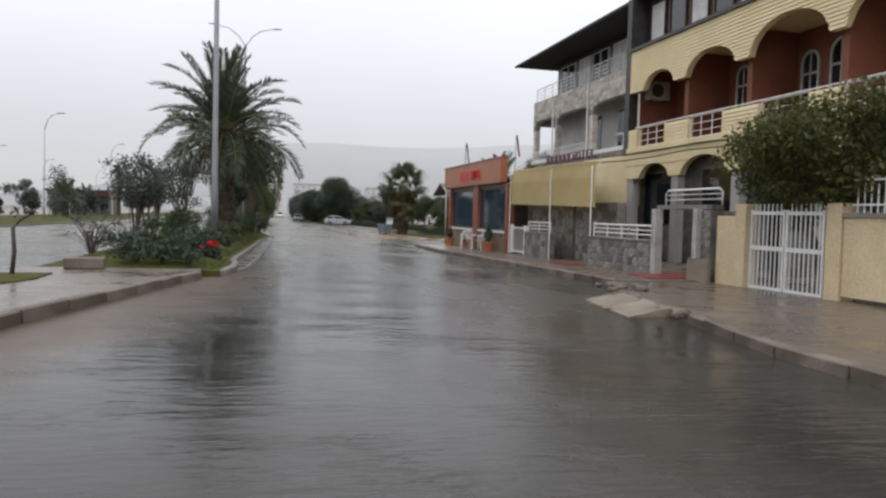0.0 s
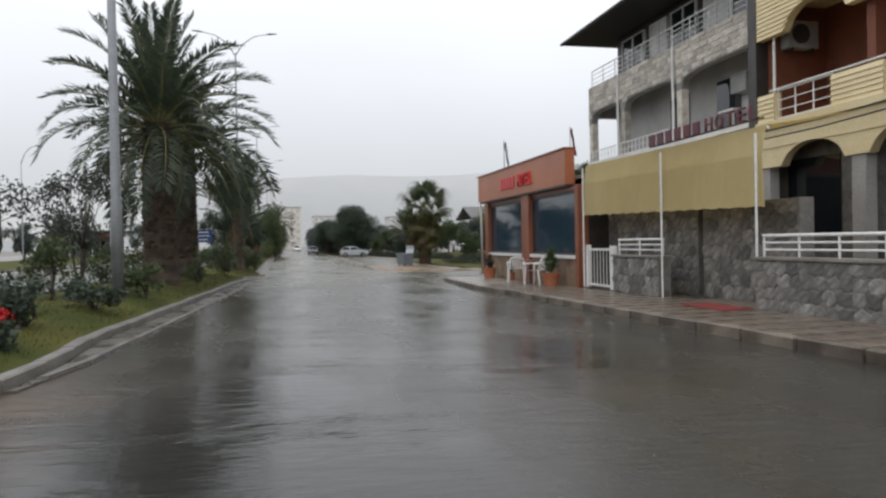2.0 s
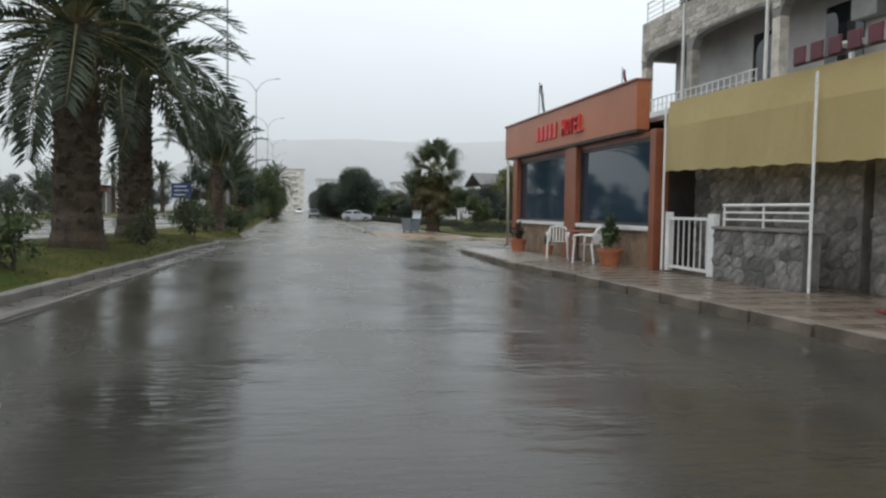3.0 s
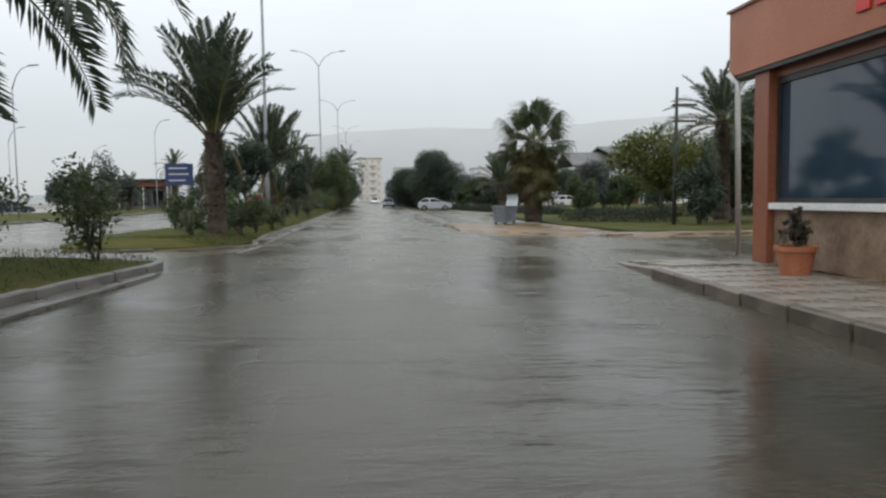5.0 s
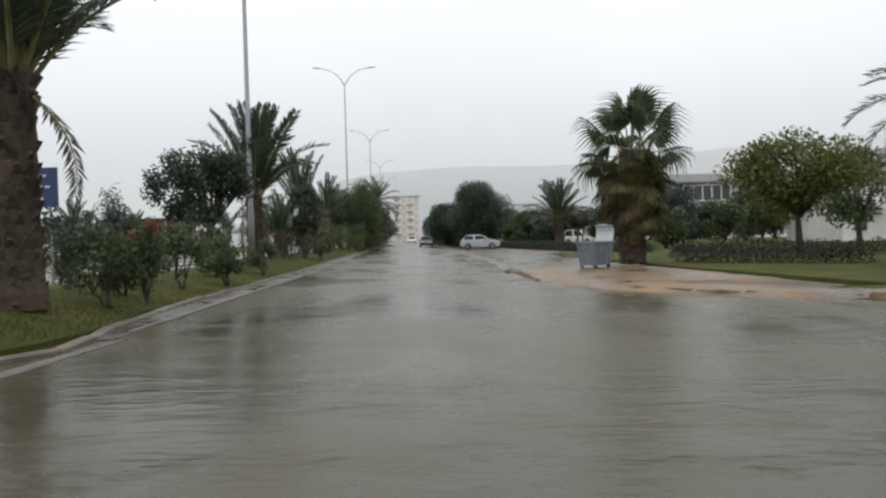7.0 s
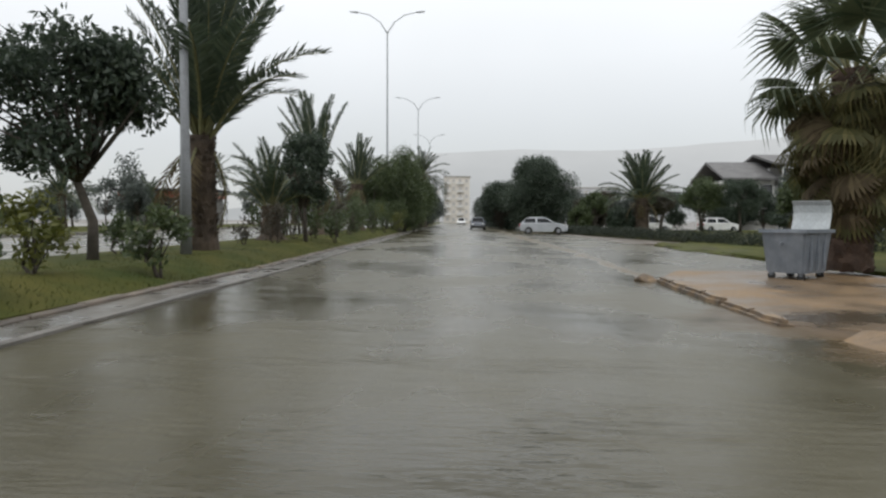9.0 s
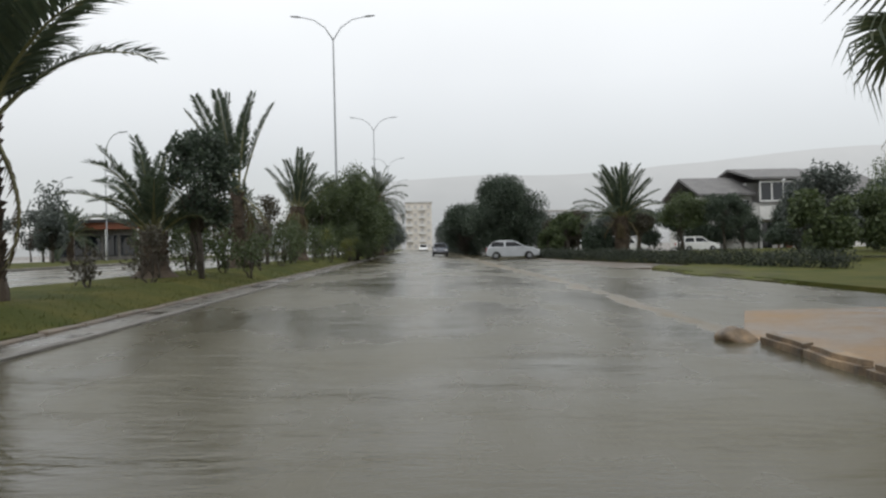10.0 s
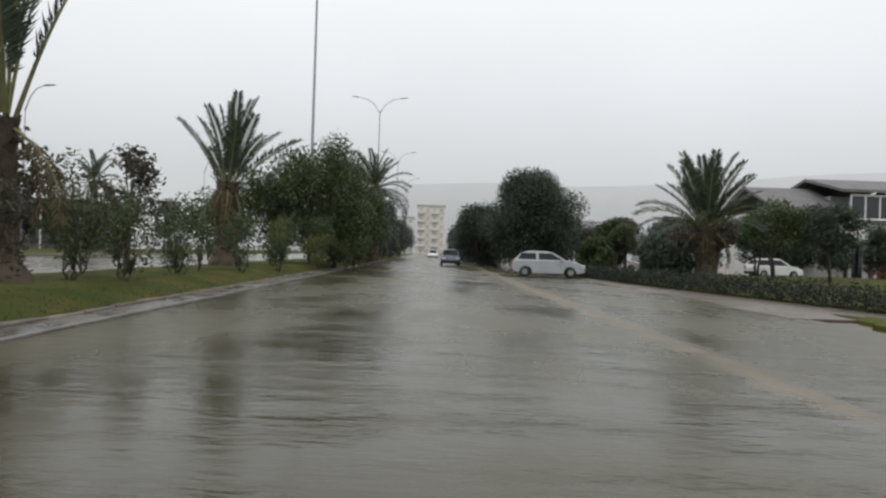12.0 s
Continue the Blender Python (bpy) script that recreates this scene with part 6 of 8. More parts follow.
for y0, y1 in ((33.6, 37.75), (28.95, 32.85)):
    lined("dado", boxes((9.78, 9.98, y0 + 0.003, y1 - 0.003, R_G, -1.6)), TAN_STONE, rest, "tan stone dado")
    lined("sill", boxes((9.68, 9.98, y0 + 0.004, y1 - 0.004, -1.596, -1.5), bevel=0.008), WHITE_PAINT, rest, "white window sill")
    w = lined("window", boxes((9.84, 9.86, y0 + 0.06, y1 - 0.06, -1.44, 0.3)), GLASS_BLUE, rest, "dark tinted shop window")
    lined("window_frame", boxes((9.8, 9.9, y0 + 0.004, y0 + 0.07, -1.497, 0.38), (9.8, 9.9, y1 - 0.07, y1 - 0.004, -1.497, 0.38), (9.8, 9.9, y0 + 0.07, y1 - 0.07, -1.497, -1.43), (9.8, 9.9, y0 + 0.07, y1 - 0.07, 0.29, 0.38)), DARK_TRIM, w, "dark window frame")
    lined("lintel", boxes((9.78, 9.98, y0 + 0.003, y1 - 0.003, 0.383, 0.497)), BROWN_PILLAR, rest)
# raised red lettering, kept as plain strokes
for k in range(5):
    y = 35.55 - k * 0.345
    lined("sign_stroke", boxes((9.545, 9.575, y - 0.125, y + 0.125, 0.81, 1.24), bevel=0.012), RED_LETTER, fascia, "raised red sign block")
# the sign's second word, letter by letter


def sign_letter(char, x, y, z, w, h, depth, mat, t, label):
    """A raised letter facing the road, w wide and h high, read from -x."""
    curve = bpy.data.curves.new("letter", 'FONT')
    curve.body = char
    curve.extrude = depth
    probe = bpy.data.objects.new("letter", curve)
    flat = bpy.data.meshes.new_from_object(probe)
    bpy.data.objects.remove(probe)
    bm = bmesh.new()
    bm.from_mesh(flat)
    bpy.data.meshes.remove(flat)
    lo, hi = min(v.co.x for v in bm.verts), max(v.co.x for v in bm.verts)
    bot, top = min(v.co.y for v in bm.verts), max(v.co.y for v in bm.verts)
    for v in bm.verts:
        v.co = Vector((x - v.co.z, y - w * (v.co.x - lo) / (hi - lo), z + h * (v.co.y - bot) / (top - bot)))
    lined("letter", bm, mat, t, label)


for k, char in enumerate("HOTEL"):
    sign_letter(char, 9.548, 33.58 - k * 0.285, 0.81, 0.225, 0.43, 0.03, RED_LETTER, fascia, "raised red letter")
for y, x, h, flag in ((38.4, 10.6, 2.3, FLAG), (37.4, 13.1, 2.75, RED_CLOTH)):
    t = thing("flagpole", "thin flagpole on the restaurant roof" + (" with furled " + ("grey" if flag is FLAG else "red") + " flag"), "flagpole", x, y, 0.8)
    bm = bmesh.new()
    tube(bm, [(0, 0, 0), (0, 0, h)], [0.025, 0.015], 8)
    part("pole", bm, STEEL, t)
    bm = bmesh.new()
    g = [[bm.verts.new((0.03 + 0.06 * math.sin(i * 1.7) + 0.02 * j, -0.02 - 0.05 * i * (0.5 + 0.1 * j) + 0.03 * math.sin(j * 2.1), h - 0.05 - j * 0.17 - 0.04 * i)) for j in range(7)] for i in range(5)]
    for a, b in zip(g, g[1:]):
        for j in range(6):
            bm.faces.new((a[j], a[j + 1], b[j + 1], b[j]))
    bmesh.ops.solidify(bm, geom=bm.faces[:], thickness=0.004)
    part("flag", bm, flag, t, "limp wet flag", smooth=True)

bm = bmesh.new()
tube(bm, [(9.52, 38.72, 0.6), (9.62, 38.6, 0.42), (9.62, 38.5, R_G + 0.1), (9.5, 38.5, R_G + 0.03)], 0.045, 8)
lined("drainpipe", bm, WHITE_PAINT, rest, "white plastic drainpipe", smooth=True)

# ---- terrace furniture ----


def plastic_chair():
    t = thing("plastic_chair", "white plastic armchair on the restaurant pavement", "chair", 0, 0, 0, 0, "terrace chairs")
    bm = bmesh.new()
    g = [[bm.verts.new((-0.22 + 0.44 * i / 4, -0.22 + 0.44 * j / 4, 0.42 + 0.012 * ((i - 2) ** 2 + (j - 2) ** 2) / 4)) for j in range(5)] for i in range(5)]
    for a, b in zip(g, g[1:]):
        for j in range(4):
            bm.faces.new((a[j], a[j + 1], b[j + 1], b[j]))
    bmesh.ops.solidify(bm, geom=bm.faces[:], thickness=0.02)
    part("seat", bm, PLASTIC, t, smooth=True)
    bm = bmesh.new()
    tube(bm, [(-0.22, -0.24, 0.44), (-0.3, -0.235, 0.7), (-0.325, -0.18, 0.79), (-0.335, 0, 0.82), (-0.325, 0.18, 0.79), (-0.3, 0.235, 0.7), (-0.22, 0.24, 0.44)], 0.022, 6)
    back = part("backrest", bm, PLASTIC, t, smooth=True)
    for k in range(6):
        y = -0.2 + 0.08 * k
        bm = bmesh.new()
        tube(bm, [(-0.21, y, 0.44), (-0.27, y, 0.62), (-0.32, y * 0.98, 0.80 - 0.3 * y * y)], [0.016, 0.016, 0.014], 5)
        part("slat", bm, PLASTIC, back)
    for s in (-1, 1):
        bm = bmesh.new()
        tube(bm, [(-0.28, s * 0.25, 0.63), (0.0, s * 0.28, 0.66), (0.2, s * 0.27, 0.64), (0.235, s * 0.265, 0.55)], [0.02, 0.024, 0.024, 0.02], 6)
        part("armrest", bm, PLASTIC, t, smooth=True)
        for fx, tx in ((0.24, 0.21), (-0.3, -0.22)):
            bm = bmesh.new()
            tube(bm, [(tx, s * 0.24, 0.58 if fx > 0 else 0.46), (fx, s * 0.265, 0)], [0.028, 0.02], 6)
            part("leg", bm, PLASTIC, t)
    return t


def pave_z(x, y):
    return road_z(x, y) + 0.143


ch = plastic_chair()
copy_thing(ch, pose(9.15, 30.8, pave_z(9.15, 30.8), 0, 0, 128))
ch.matrix_basis = pose(9.15, 32.7, pave_z(9.15, 32.7), 0, 0, -112)
t = thing("terrace_table", "small dark round terrace table", "table", 9.3, 31.75, pave_z(9.3, 31.75))
bm = bmesh.new()
lathe(bm, [(0.36, 0.70), (0.38, 0.715), (0.37, 0.735)], 24)
part("tabletop", bm, BROWN_PILLAR, t)
bm = bmesh.new()
lathe(bm, [(0.2, 0.0), (0.18, 0.02), (0.03, 0.06), (0.025, 0.699)], 14)
part("pedestal", bm, DARK_TRIM, t, smooth=True)


def plant_pot(x, y, r, h, n, spread, up, label, mat):
    t = thing("plant_pot", label, "potted plant", x, y, pave_z(x, y))
    bm = bmesh.new()
    lathe(bm, [(r * 0.72, 0), (r * 0.95, h * 0.82), (r * 1.05, h * 0.83), (r * 1.06, h), (r * 0.92, h), (r * 0.9, h * 0.9), (0.01, h * 0.9)], 20)
    part("pot", bm, TERRACOTTA, t, smooth=False)
    part("plant", leaf_cloud("plant", [(0, 0, h + up * 0.5, spread, spread, up * 0.55), (0, 0, h + up * 0.9, spread * 0.5, spread * 0.5, up * 0.4)], n, 0.06, mat, int(x * 100 + y), 0.5), mat, t)


plant_pot(9.35, 30.05, 0.27, 0.36, 620, 0.24, 0.62, "terracotta pot with a green bushy plant", LEAF_MID)
plant_pot(9.3, 36.4, 0.26, 0.38, 320, 0.2, 0.42, "small terracotta pot with a leafy plant", LEAF_RED)
plant_pot(9.45, 34.2, 0.15, 0.26, 220, 0.14, 0.3, "small dark pot beside the pillar", LEAF_DARK)

# ---- hotel ----
H_G = road_z(9.7, 24) + 0.13
hotel = thing("hotel", "three-storey hotel, stone-clad wing and cream wing with arches", "building", 15, 28, H_G)
# stone-clad wing
lined("wall", boxes((16.2, 16.5, 27.2, 39.45, 2.3, 5.3)), GREY_WALL, hotel, "pale recessed loggia wall")
lined("wall", boxes((15.3, 25, 39.2, 39.5, H_G, 2.15)), DARK_STONE, hotel, "stone ground floor wall")
lined("wall", boxes((18.0, 25, 36.6, 36.9, 2.3, 5.3)), GREY_WALL, hotel, "grey inner wall")
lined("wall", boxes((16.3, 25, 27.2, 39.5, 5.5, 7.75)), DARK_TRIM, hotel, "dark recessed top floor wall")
lined("floor_slab", boxes((14.9, 25, 27.17, 39.75, 2.12, 2.3)), WHITE_WALL, hotel, "pale floor slab edge")
lined("floor_slab", boxes((15.05, 25, 27.17, 39.6, 5.3, 5.498)), GREY_WALL, hotel, "grey floor slab")


def arch_band(x, y0, y1, top, arch, depth, step=0.09):
    """A wall band whose lower edge follows arch(y), with thickness."""
    bm = bmesh.new()
    ys = steps(y0, y1, step)
    f = [(bm.verts.new((x, y, arch(y))), bm.verts.new((x, y, top))) for y in ys]
    b = [(bm.verts.new((x + depth, y, arch(y))), bm.verts.new((x + depth, y, top))) for y in ys]
    for i in range(len(ys) - 1):
        bm.faces.new((f[i][0], f[i][1], f[i + 1][1], f[i + 1][0]))
        bm.faces.new((b[i][0], b[i + 1][0], b[i + 1][1], b[i][1]))
        bm.faces.new((f[i][0], f[i + 1][0], b[i + 1][0], b[i][0]))
        bm.faces.new((f[i][1], b[i][1], b[i + 1][1], f[i + 1][1]))
    for i in (0, -1):
        bm.faces.new((f[i][0], b[i][0], b[i][1], f[i][1]))
    return bm


def bays(edges, spring, rise, power):
    """Lower edge of a band over several bays: flat-topped arches between supports."""
    def low(y):
        for a, b in edges:
            if a < y < b:
                s = abs(2 * (y - a) / (b - a) - 1)
                return spring + rise * (1 - s ** power) ** (1 / power)
        return spring
    return low


stone_low = bays(((27.6, 32.15), (32.5, 36.35), (36.7, 39.4)), 4.0, 0.5, 4)
lined("parapet", arch_band(15.0, 27.17, 39.75, 5.62, stone_low, 0.28), MORTAR, hotel, "stone-clad balcony parapet")
bm = arch_band(0, 15.05, 18.6, 5.62, lambda y: 4.3, 0.28, 0.8)
bmesh.ops.rotate(bm, cent=(0, 0, 0), matrix=Matrix.Rotation(radians(-90), 3, "Z"), verts=bm.verts)
bmesh.ops.translate(bm, vec=(0, 39.75, 0), verts=bm.verts)
lined("parapet", bm, MORTAR, hotel, "side parapet")
for y in (27.4, 32.33, 36.53, 39.57):
    lined("column", boxes((15.0, 15.28, y - 0.16, y + 0.16, 2.3, 4.02), bevel=0.01), PALE_STONE, hotel, "pale stone column")
for y in (32.33, 36.53):
    bm = bmesh.new()
    tube(bm, [(14.93, y + 0.28, -0.2), (14.93, y + 0.28, 5.6)], 0.05, 8)
    lined("drainpipe", bm, WHITE_PAINT, hotel, "white drainpipe")
lined("post", boxes((13.96, 14.97, 26.81, 27.15, 1.703, 7.8)), DARK_TRIM, hotel, "black dividing pier")


def railing(t, x, y0, y1, z0, z1, bars=3, post=1.1, r=0.02, axis="y"):
    """A tubular railing along y; each post and rail a part of its own."""
    top = None
    rail_zs = [z0 + (z1 - z0) * (k + 1) / (bars + 1) for k in range(bars)] + [z1]
    base = lined("railing", boxes((x - 0.012, x + 0.012, y0, y1, z0 + 0.02, z0 + 0.045)), WHITE_PAINT, t, "white tubular railing")
    for z in rail_zs:
        bm = bmesh.new()
        tube(bm, [(x, y0, z), (x, y1, z)], r * (1.25 if z == z1 else 0.75), 6)
        ob = lined("rail", bm, WHITE_PAINT, t)
        ob.parent = base
    for y in steps(y0 + 0.02, y1 - 0.02, post):
        bm = bmesh.new()
        tube(bm, [(x, y, z0 - 0.02), (x, y, z1)], r, 6)
        ob = lined("post", bm, WHITE_PAINT, t)
        ob.parent = base


railing(hotel, 14.95, 33.0, 39.6, 2.3, 2.78, 1, 0.3, 0.018)
railing(hotel, 15.12, 27.3, 39.65, 5.62, 6.35, 3, 1.15)
for y0, y1, mat, label in ((29.5, 31.0, GLASS_DARK, "dark window"), (31.3, 32.6, CURTAIN, "pale curtained window"), (33.2, 34.8, GLASS_DARK, "dark window"), (35.2, 36.4, CURTAIN, "pale curtained window"), (37.0, 38.8, GLASS_DARK, "dark window")):
    w = lined("window", boxes((16.22, 16.27, y0, y1, 5.75, 7.45)), mat, hotel, label)
    fr = lined("window_frame", boxes((16.18, 16.3, y0 - 0.06, y0, 5.7, 7.5), (16.18, 16.3, y1, y1 + 0.06, 5.7, 7.5), (16.18, 16.3, y0, y1, 7.45, 7.5), (16.18, 16.3, (y0 + y1) / 2 - 0.03, (y0 + y1) / 2 + 0.03, 5.7, 7.45)), WHITE_PAINT, hotel, "white window frame")
    fr.parent = w
for y in (30.6, 33.6):
    lined("window", boxes((16.16, 16.19, y, y + 1.3, 2.5, 4.2)), GLASS_DARK, hotel, "dark loggia door")
lined("ac_unit", boxes((15.85, 16.15, 29.9, 30.7, 3.55, 4.15), bevel=0.02), AC_SHADED, hotel, "air conditioner, shade painted into its grey")
lined("table", boxes((15.6, 16.1, 30.2, 31.0, 2.98, 3.03), (15.8, 15.9, 30.55, 30.65, 2.3, 2.98)), WHITE_PAINT, hotel, "white loggia table")
# cream wing: lapped boards cut by arches
ARCH_TOP = ((23.75, 25.75, 0.56), (20.35, 22.95, 0.70), (16.55, 19.65, 0.92), (13.2, 16.0, 0.9))
ARCH_LOW = ((23.85, 25.85, 0.52), (20.55, 23.05, 0.62), (17.0, 19.8, 0.66), (13.6, 16.2, 0.66))


def arches(table, spring):
    def low(y):
        for a, b, rise in table:
            if a < y < b:
                return spring + rise * math.sqrt(max(0.0, 1 - (2 * (y - a) / (b - a) - 1) ** 2))
        return spring
    return low


def siding(name, x, y0, y1, z0, z1, low, row, label):
    """A clad wall: a backing and lapped boards, each board an object, trimmed along low(y)."""
    base = lined(name, arch_band(x + 0.004, y0, y1, z1, lambda y: max(z0, low(y)), 0.2), YELLOW, hotel, label)
    n = round((z1 - z0) / row)
    ys = steps(y0, y1, 0.1)
    for k in range(n):
        a, b = z0 + k * (z1 - z0) / n, z0 + (k + 1) * (z1 - z0) / n
        bm = bmesh.new()
        runs = [bm]
        for i in range(len(ys) - 1):
            ya, yb = ys[i], ys[i + 1]
            za, zb = max(a, low(ya)), max(a, low(yb))
            if za >= b - 0.004 and zb >= b - 0.004:
                if bm.faces:
                    bm = bmesh.new()
                    runs.append(bm)
                continue
            za, zb = min(za, b), min(zb, b)
            def fx(z):
                return x - 0.03 * (1 - (z - a) / (b - a)) - 0.004
            v = [bm.verts.new(c) for c in ((fx(za), ya, za), (fx(zb), yb, zb), (fx(b), yb, b), (fx(b), ya, b), (x, ya, za), (x, yb, zb))]
            if b - za > 0.003 or b - zb > 0.003:
                bm.faces.new(v[:4])
                bm.faces.new((v[4], v[5], v[1], v[0]))
        for bm in runs:
            if bm.faces:
                bmesh.ops.remove_doubles(bm, verts=bm.verts[:], dist=0.0005)
                lined("board", bm, YELLOW, hotel).parent = base
            else:
                bm.free()


siding("clad_wall", 14.0, 13.0, 26.8, 4.08, 5.68, arches(ARCH_TOP, 4.08), 0.115, "cream lapped boards with arched lower edge")
siding("clad_wall", 14.0, 13.0, 26.8, 0.72, 1.72, lambda y: arches(ARCH_LOW, 0.72)(y), 0.5, "cream fascia over ground floor arches")
for y0, y1 in ((26.15, 26.8), (22.72, 24.2), (19.15, 20.85), (16.0, 17.15)):
    siding("clad_wall", 14.0, y0, y1, 1.9, 2.62, lambda y: 1.9, 0.12, "cream boarded balcony front")
for y0, y1 in ((24.22, 26.13), (20.87, 22.7), (17.17, 19.13), (13.0, 15.98)):
    railing(hotel, 14.08, y0, y1, 1.92, 2.66, 2, 0.62, 0.018)
bm = bmesh.new()
tube(bm, [(14.05, 13.0, 2.7), (14.05, 26.4, 2.7)], 0.025, 6)
lined("rail", bm, WHITE_PAINT, hotel, "white top rail")
lined("floor_slab", boxes((13.9, 25, 13.0, 26.8, 1.722, 1.9)), YELLOW, hotel, "cream balcony slab")
lined("wall", boxes((15.9, 16.2, 13.0, 26.8, 1.9, 5.7)), TERRACOTTA_WALL, hotel, "red-brown recessed wall")
lined("ceiling_panel", boxes((14.29, 15.9, 13.0, 26.8, 5.0, 5.1)), BEIGE_WALL, hotel, "pale soffit behind the arches")
for y in (26.66, 23.35, 20.0, 16.3):
    lined("wall", boxes((14.3, 15.897, y - 0.12, y + 0.12, 1.903, 4.997)), TERRACOTTA_WALL, hotel, "red-brown dividing fin")
lined("wall", boxes((24.7, 24.99, 13.31, 39.19, H_G, 5.29)), GREY_WALL, hotel, "grey rear wall")
lined("wall", boxes((14.91, 24.69, 13.01, 13.3, H_G, 1.72)), GREY_WALL, hotel, "grey end wall")
lined("wall", boxes((16.21, 24.69, 13.01, 13.3, 1.902, 5.298)), GREY_WALL, hotel, "grey end wall")
lined("floor_slab", boxes((14.22, 25, 13.0, 26.8, 5.3, 5.6)), TERRACOTTA_WALL, hotel, "red-brown balcony ceiling")


def arched_window(t, x, y, z, w, h):
    """Dull white arched frame with dark glass."""
    out, inn = [], []
    for k in range(13):
        a = math.pi * k / 12
        out.append((y - w / 2 * math.cos(a), z + h - w / 2 + w / 2 * math.sin(a)))
        inn.append((y - (w / 2 - 0.08) * math.cos(a), z + h - w / 2 + (w / 2 - 0.08) * math.sin(a)))
    out = [(y - w / 2, z)] + out + [(y + w / 2, z)]
    inn = [(y - w / 2 + 0.08, z + 0.08)] + inn + [(y + w / 2 - 0.08, z + 0.08)]
    bm = bmesh.new()
    vs = [[bm.verts.new((xx, a, b)) for a, b in ring] for xx, ring in ((x - 0.06, out), (x - 0.06, inn), (x, out), (x, inn))]
    n = len(out)
    for i in range(n):
        j = (i + 1) % n
        bm.faces.new((vs[0][i], vs[0][j], vs[1][j], vs[1][i]))
        bm.faces.new((vs[0][i], vs[2][i], vs[2][j], vs[0][j]))
        bm.faces.new((vs[1][i], vs[1][j], vs[3][j], vs[3][i]))
    w_ob = lined("window", bm, PIER_GREY, t, "dull white arched window")
    bm = bmesh.new()
    bm.faces.new([bm.verts.new((x - 0.02, a, b)) for a, b in inn])
    g = lined("pane", bm, GLASS_DARK, t, "dark glass")
    g.parent = w_ob
    m = lined("glazing_bar", boxes((x - 0.05, x - 0.022, y - 0.02, y + 0.02, z + 0.08, z + h - 0.1), (x - 0.05, x - 0.023, y - w / 2 + 0.08, y + w / 2 - 0.08, z + h * 0.58, z + h * 0.62)), PIER_GREY, t, "dull white glazing bar")
    m.parent = w_ob


for y, w, h in ((22.4, 0.75, 1.75), (19.3, 0.75, 1.75), (18.1, 0.85, 1.9), (15.2, 0.85, 1.9)):
    arched_window(hotel, 15.9, y, 2.75 if y > 20 else 2.6, w, h)
ac = lined("ac_unit", boxes((14.46, 15.38, 26.2, 26.5, 3.82, 4.52), bevel=0.02), AC_SHADED, hotel, "air conditioner under the arch, shade painted into its grey")
bm = bmesh.new()
tube(bm, [(14.85, 26.185, 4.18), (14.85, 26.2, 4.18)], 0.26, 20)
lined("fan_grille", bm, DARK_TRIM, hotel, "dark round grille").parent = ac
for x in (14.6, 15.2):
    lined("bracket", boxes((x, x + 0.05, 26.2, 26.537, 3.76, 3.818)), DARK_TRIM, hotel, "metal bracket").parent = ac
bm = bmesh.new()
tube(bm, [(14.12, 26.3, 1.9), (14.12, 26.3, 4.1)], 0.035, 8)
lined("drainpipe", bm, WHITE_PAINT, hotel, "white pipe")
# top floor of the cream wing
lined("wall", boxes((14.75, 25, 13.0, 26.8, 5.7, 7.9)), TERRACOTTA_WALL, hotel, "red-brown top floor wall")
lined("ledge", boxes((13.9, 14.75, 13.0, 26.8, 5.684, 5.8)), DARK_TRIM, hotel, "dark ledge")
for i, y in enumerate(steps(13.3, 25.6, 1.3)):
    w = lined("window", boxes((14.68, 14.72, y, y + 0.95, 5.95, 7.5)), CURTAIN if i % 2 else GLASS_DARK, hotel, "pale curtained window" if i % 2 else "dark window")
    lined("window_frame", boxes((14.64, 14.76, y - 0.07, y - 0.002, 5.88, 7.56), (14.64, 14.76, y + 0.952, y + 1.02, 5.88, 7.56), (14.64, 14.76, y - 0.002, y + 0.952, 7.5, 7.56), (14.64, 14.76, y - 0.002, y + 0.952, 5.88, 5.945)), DARK_TRIM, hotel, "dark window frame").parent = w
# roof with a deep eave
bm = bmesh.new()
ee = [(14.2, 12.5), (14.2, 40.7), (27, 40.7), (27, 12.5)]
lo = [bm.verts.new((x, y, 7.76)) for x, y in ee]
mi = [bm.verts.new((x, y, 7.92)) for x, y in ee]
rg = [bm.verts.new((20.5, 16.5, 10.2)), bm.verts.new((20.5, 36.5, 10.2))]
for i in range(4):
    j = (i + 1) % 4
    bm.faces.new((lo[i], lo[j], mi[j], mi[i]))
bm.faces.new(lo[::-1])
bm.faces.new((mi[0], mi[1], rg[1], rg[0]))
bm.faces.new((mi[1], mi[2], rg[1]))
bm.faces.new((mi[2], mi[3], rg[0], rg[1]))
bm.faces.new((mi[3], mi[0], rg[0]))
roof = lined("roof", bm, ROOF_DARK, hotel, "dark hipped roof with deep eave")
bm = bmesh.new()
tube(bm, [(14.16, 12.5, 7.81), (14.16, 40.75, 7.81)], 0.07, 8)
lined("gutter", bm, DARK_TRIM, hotel, "dark gutter").parent = roof
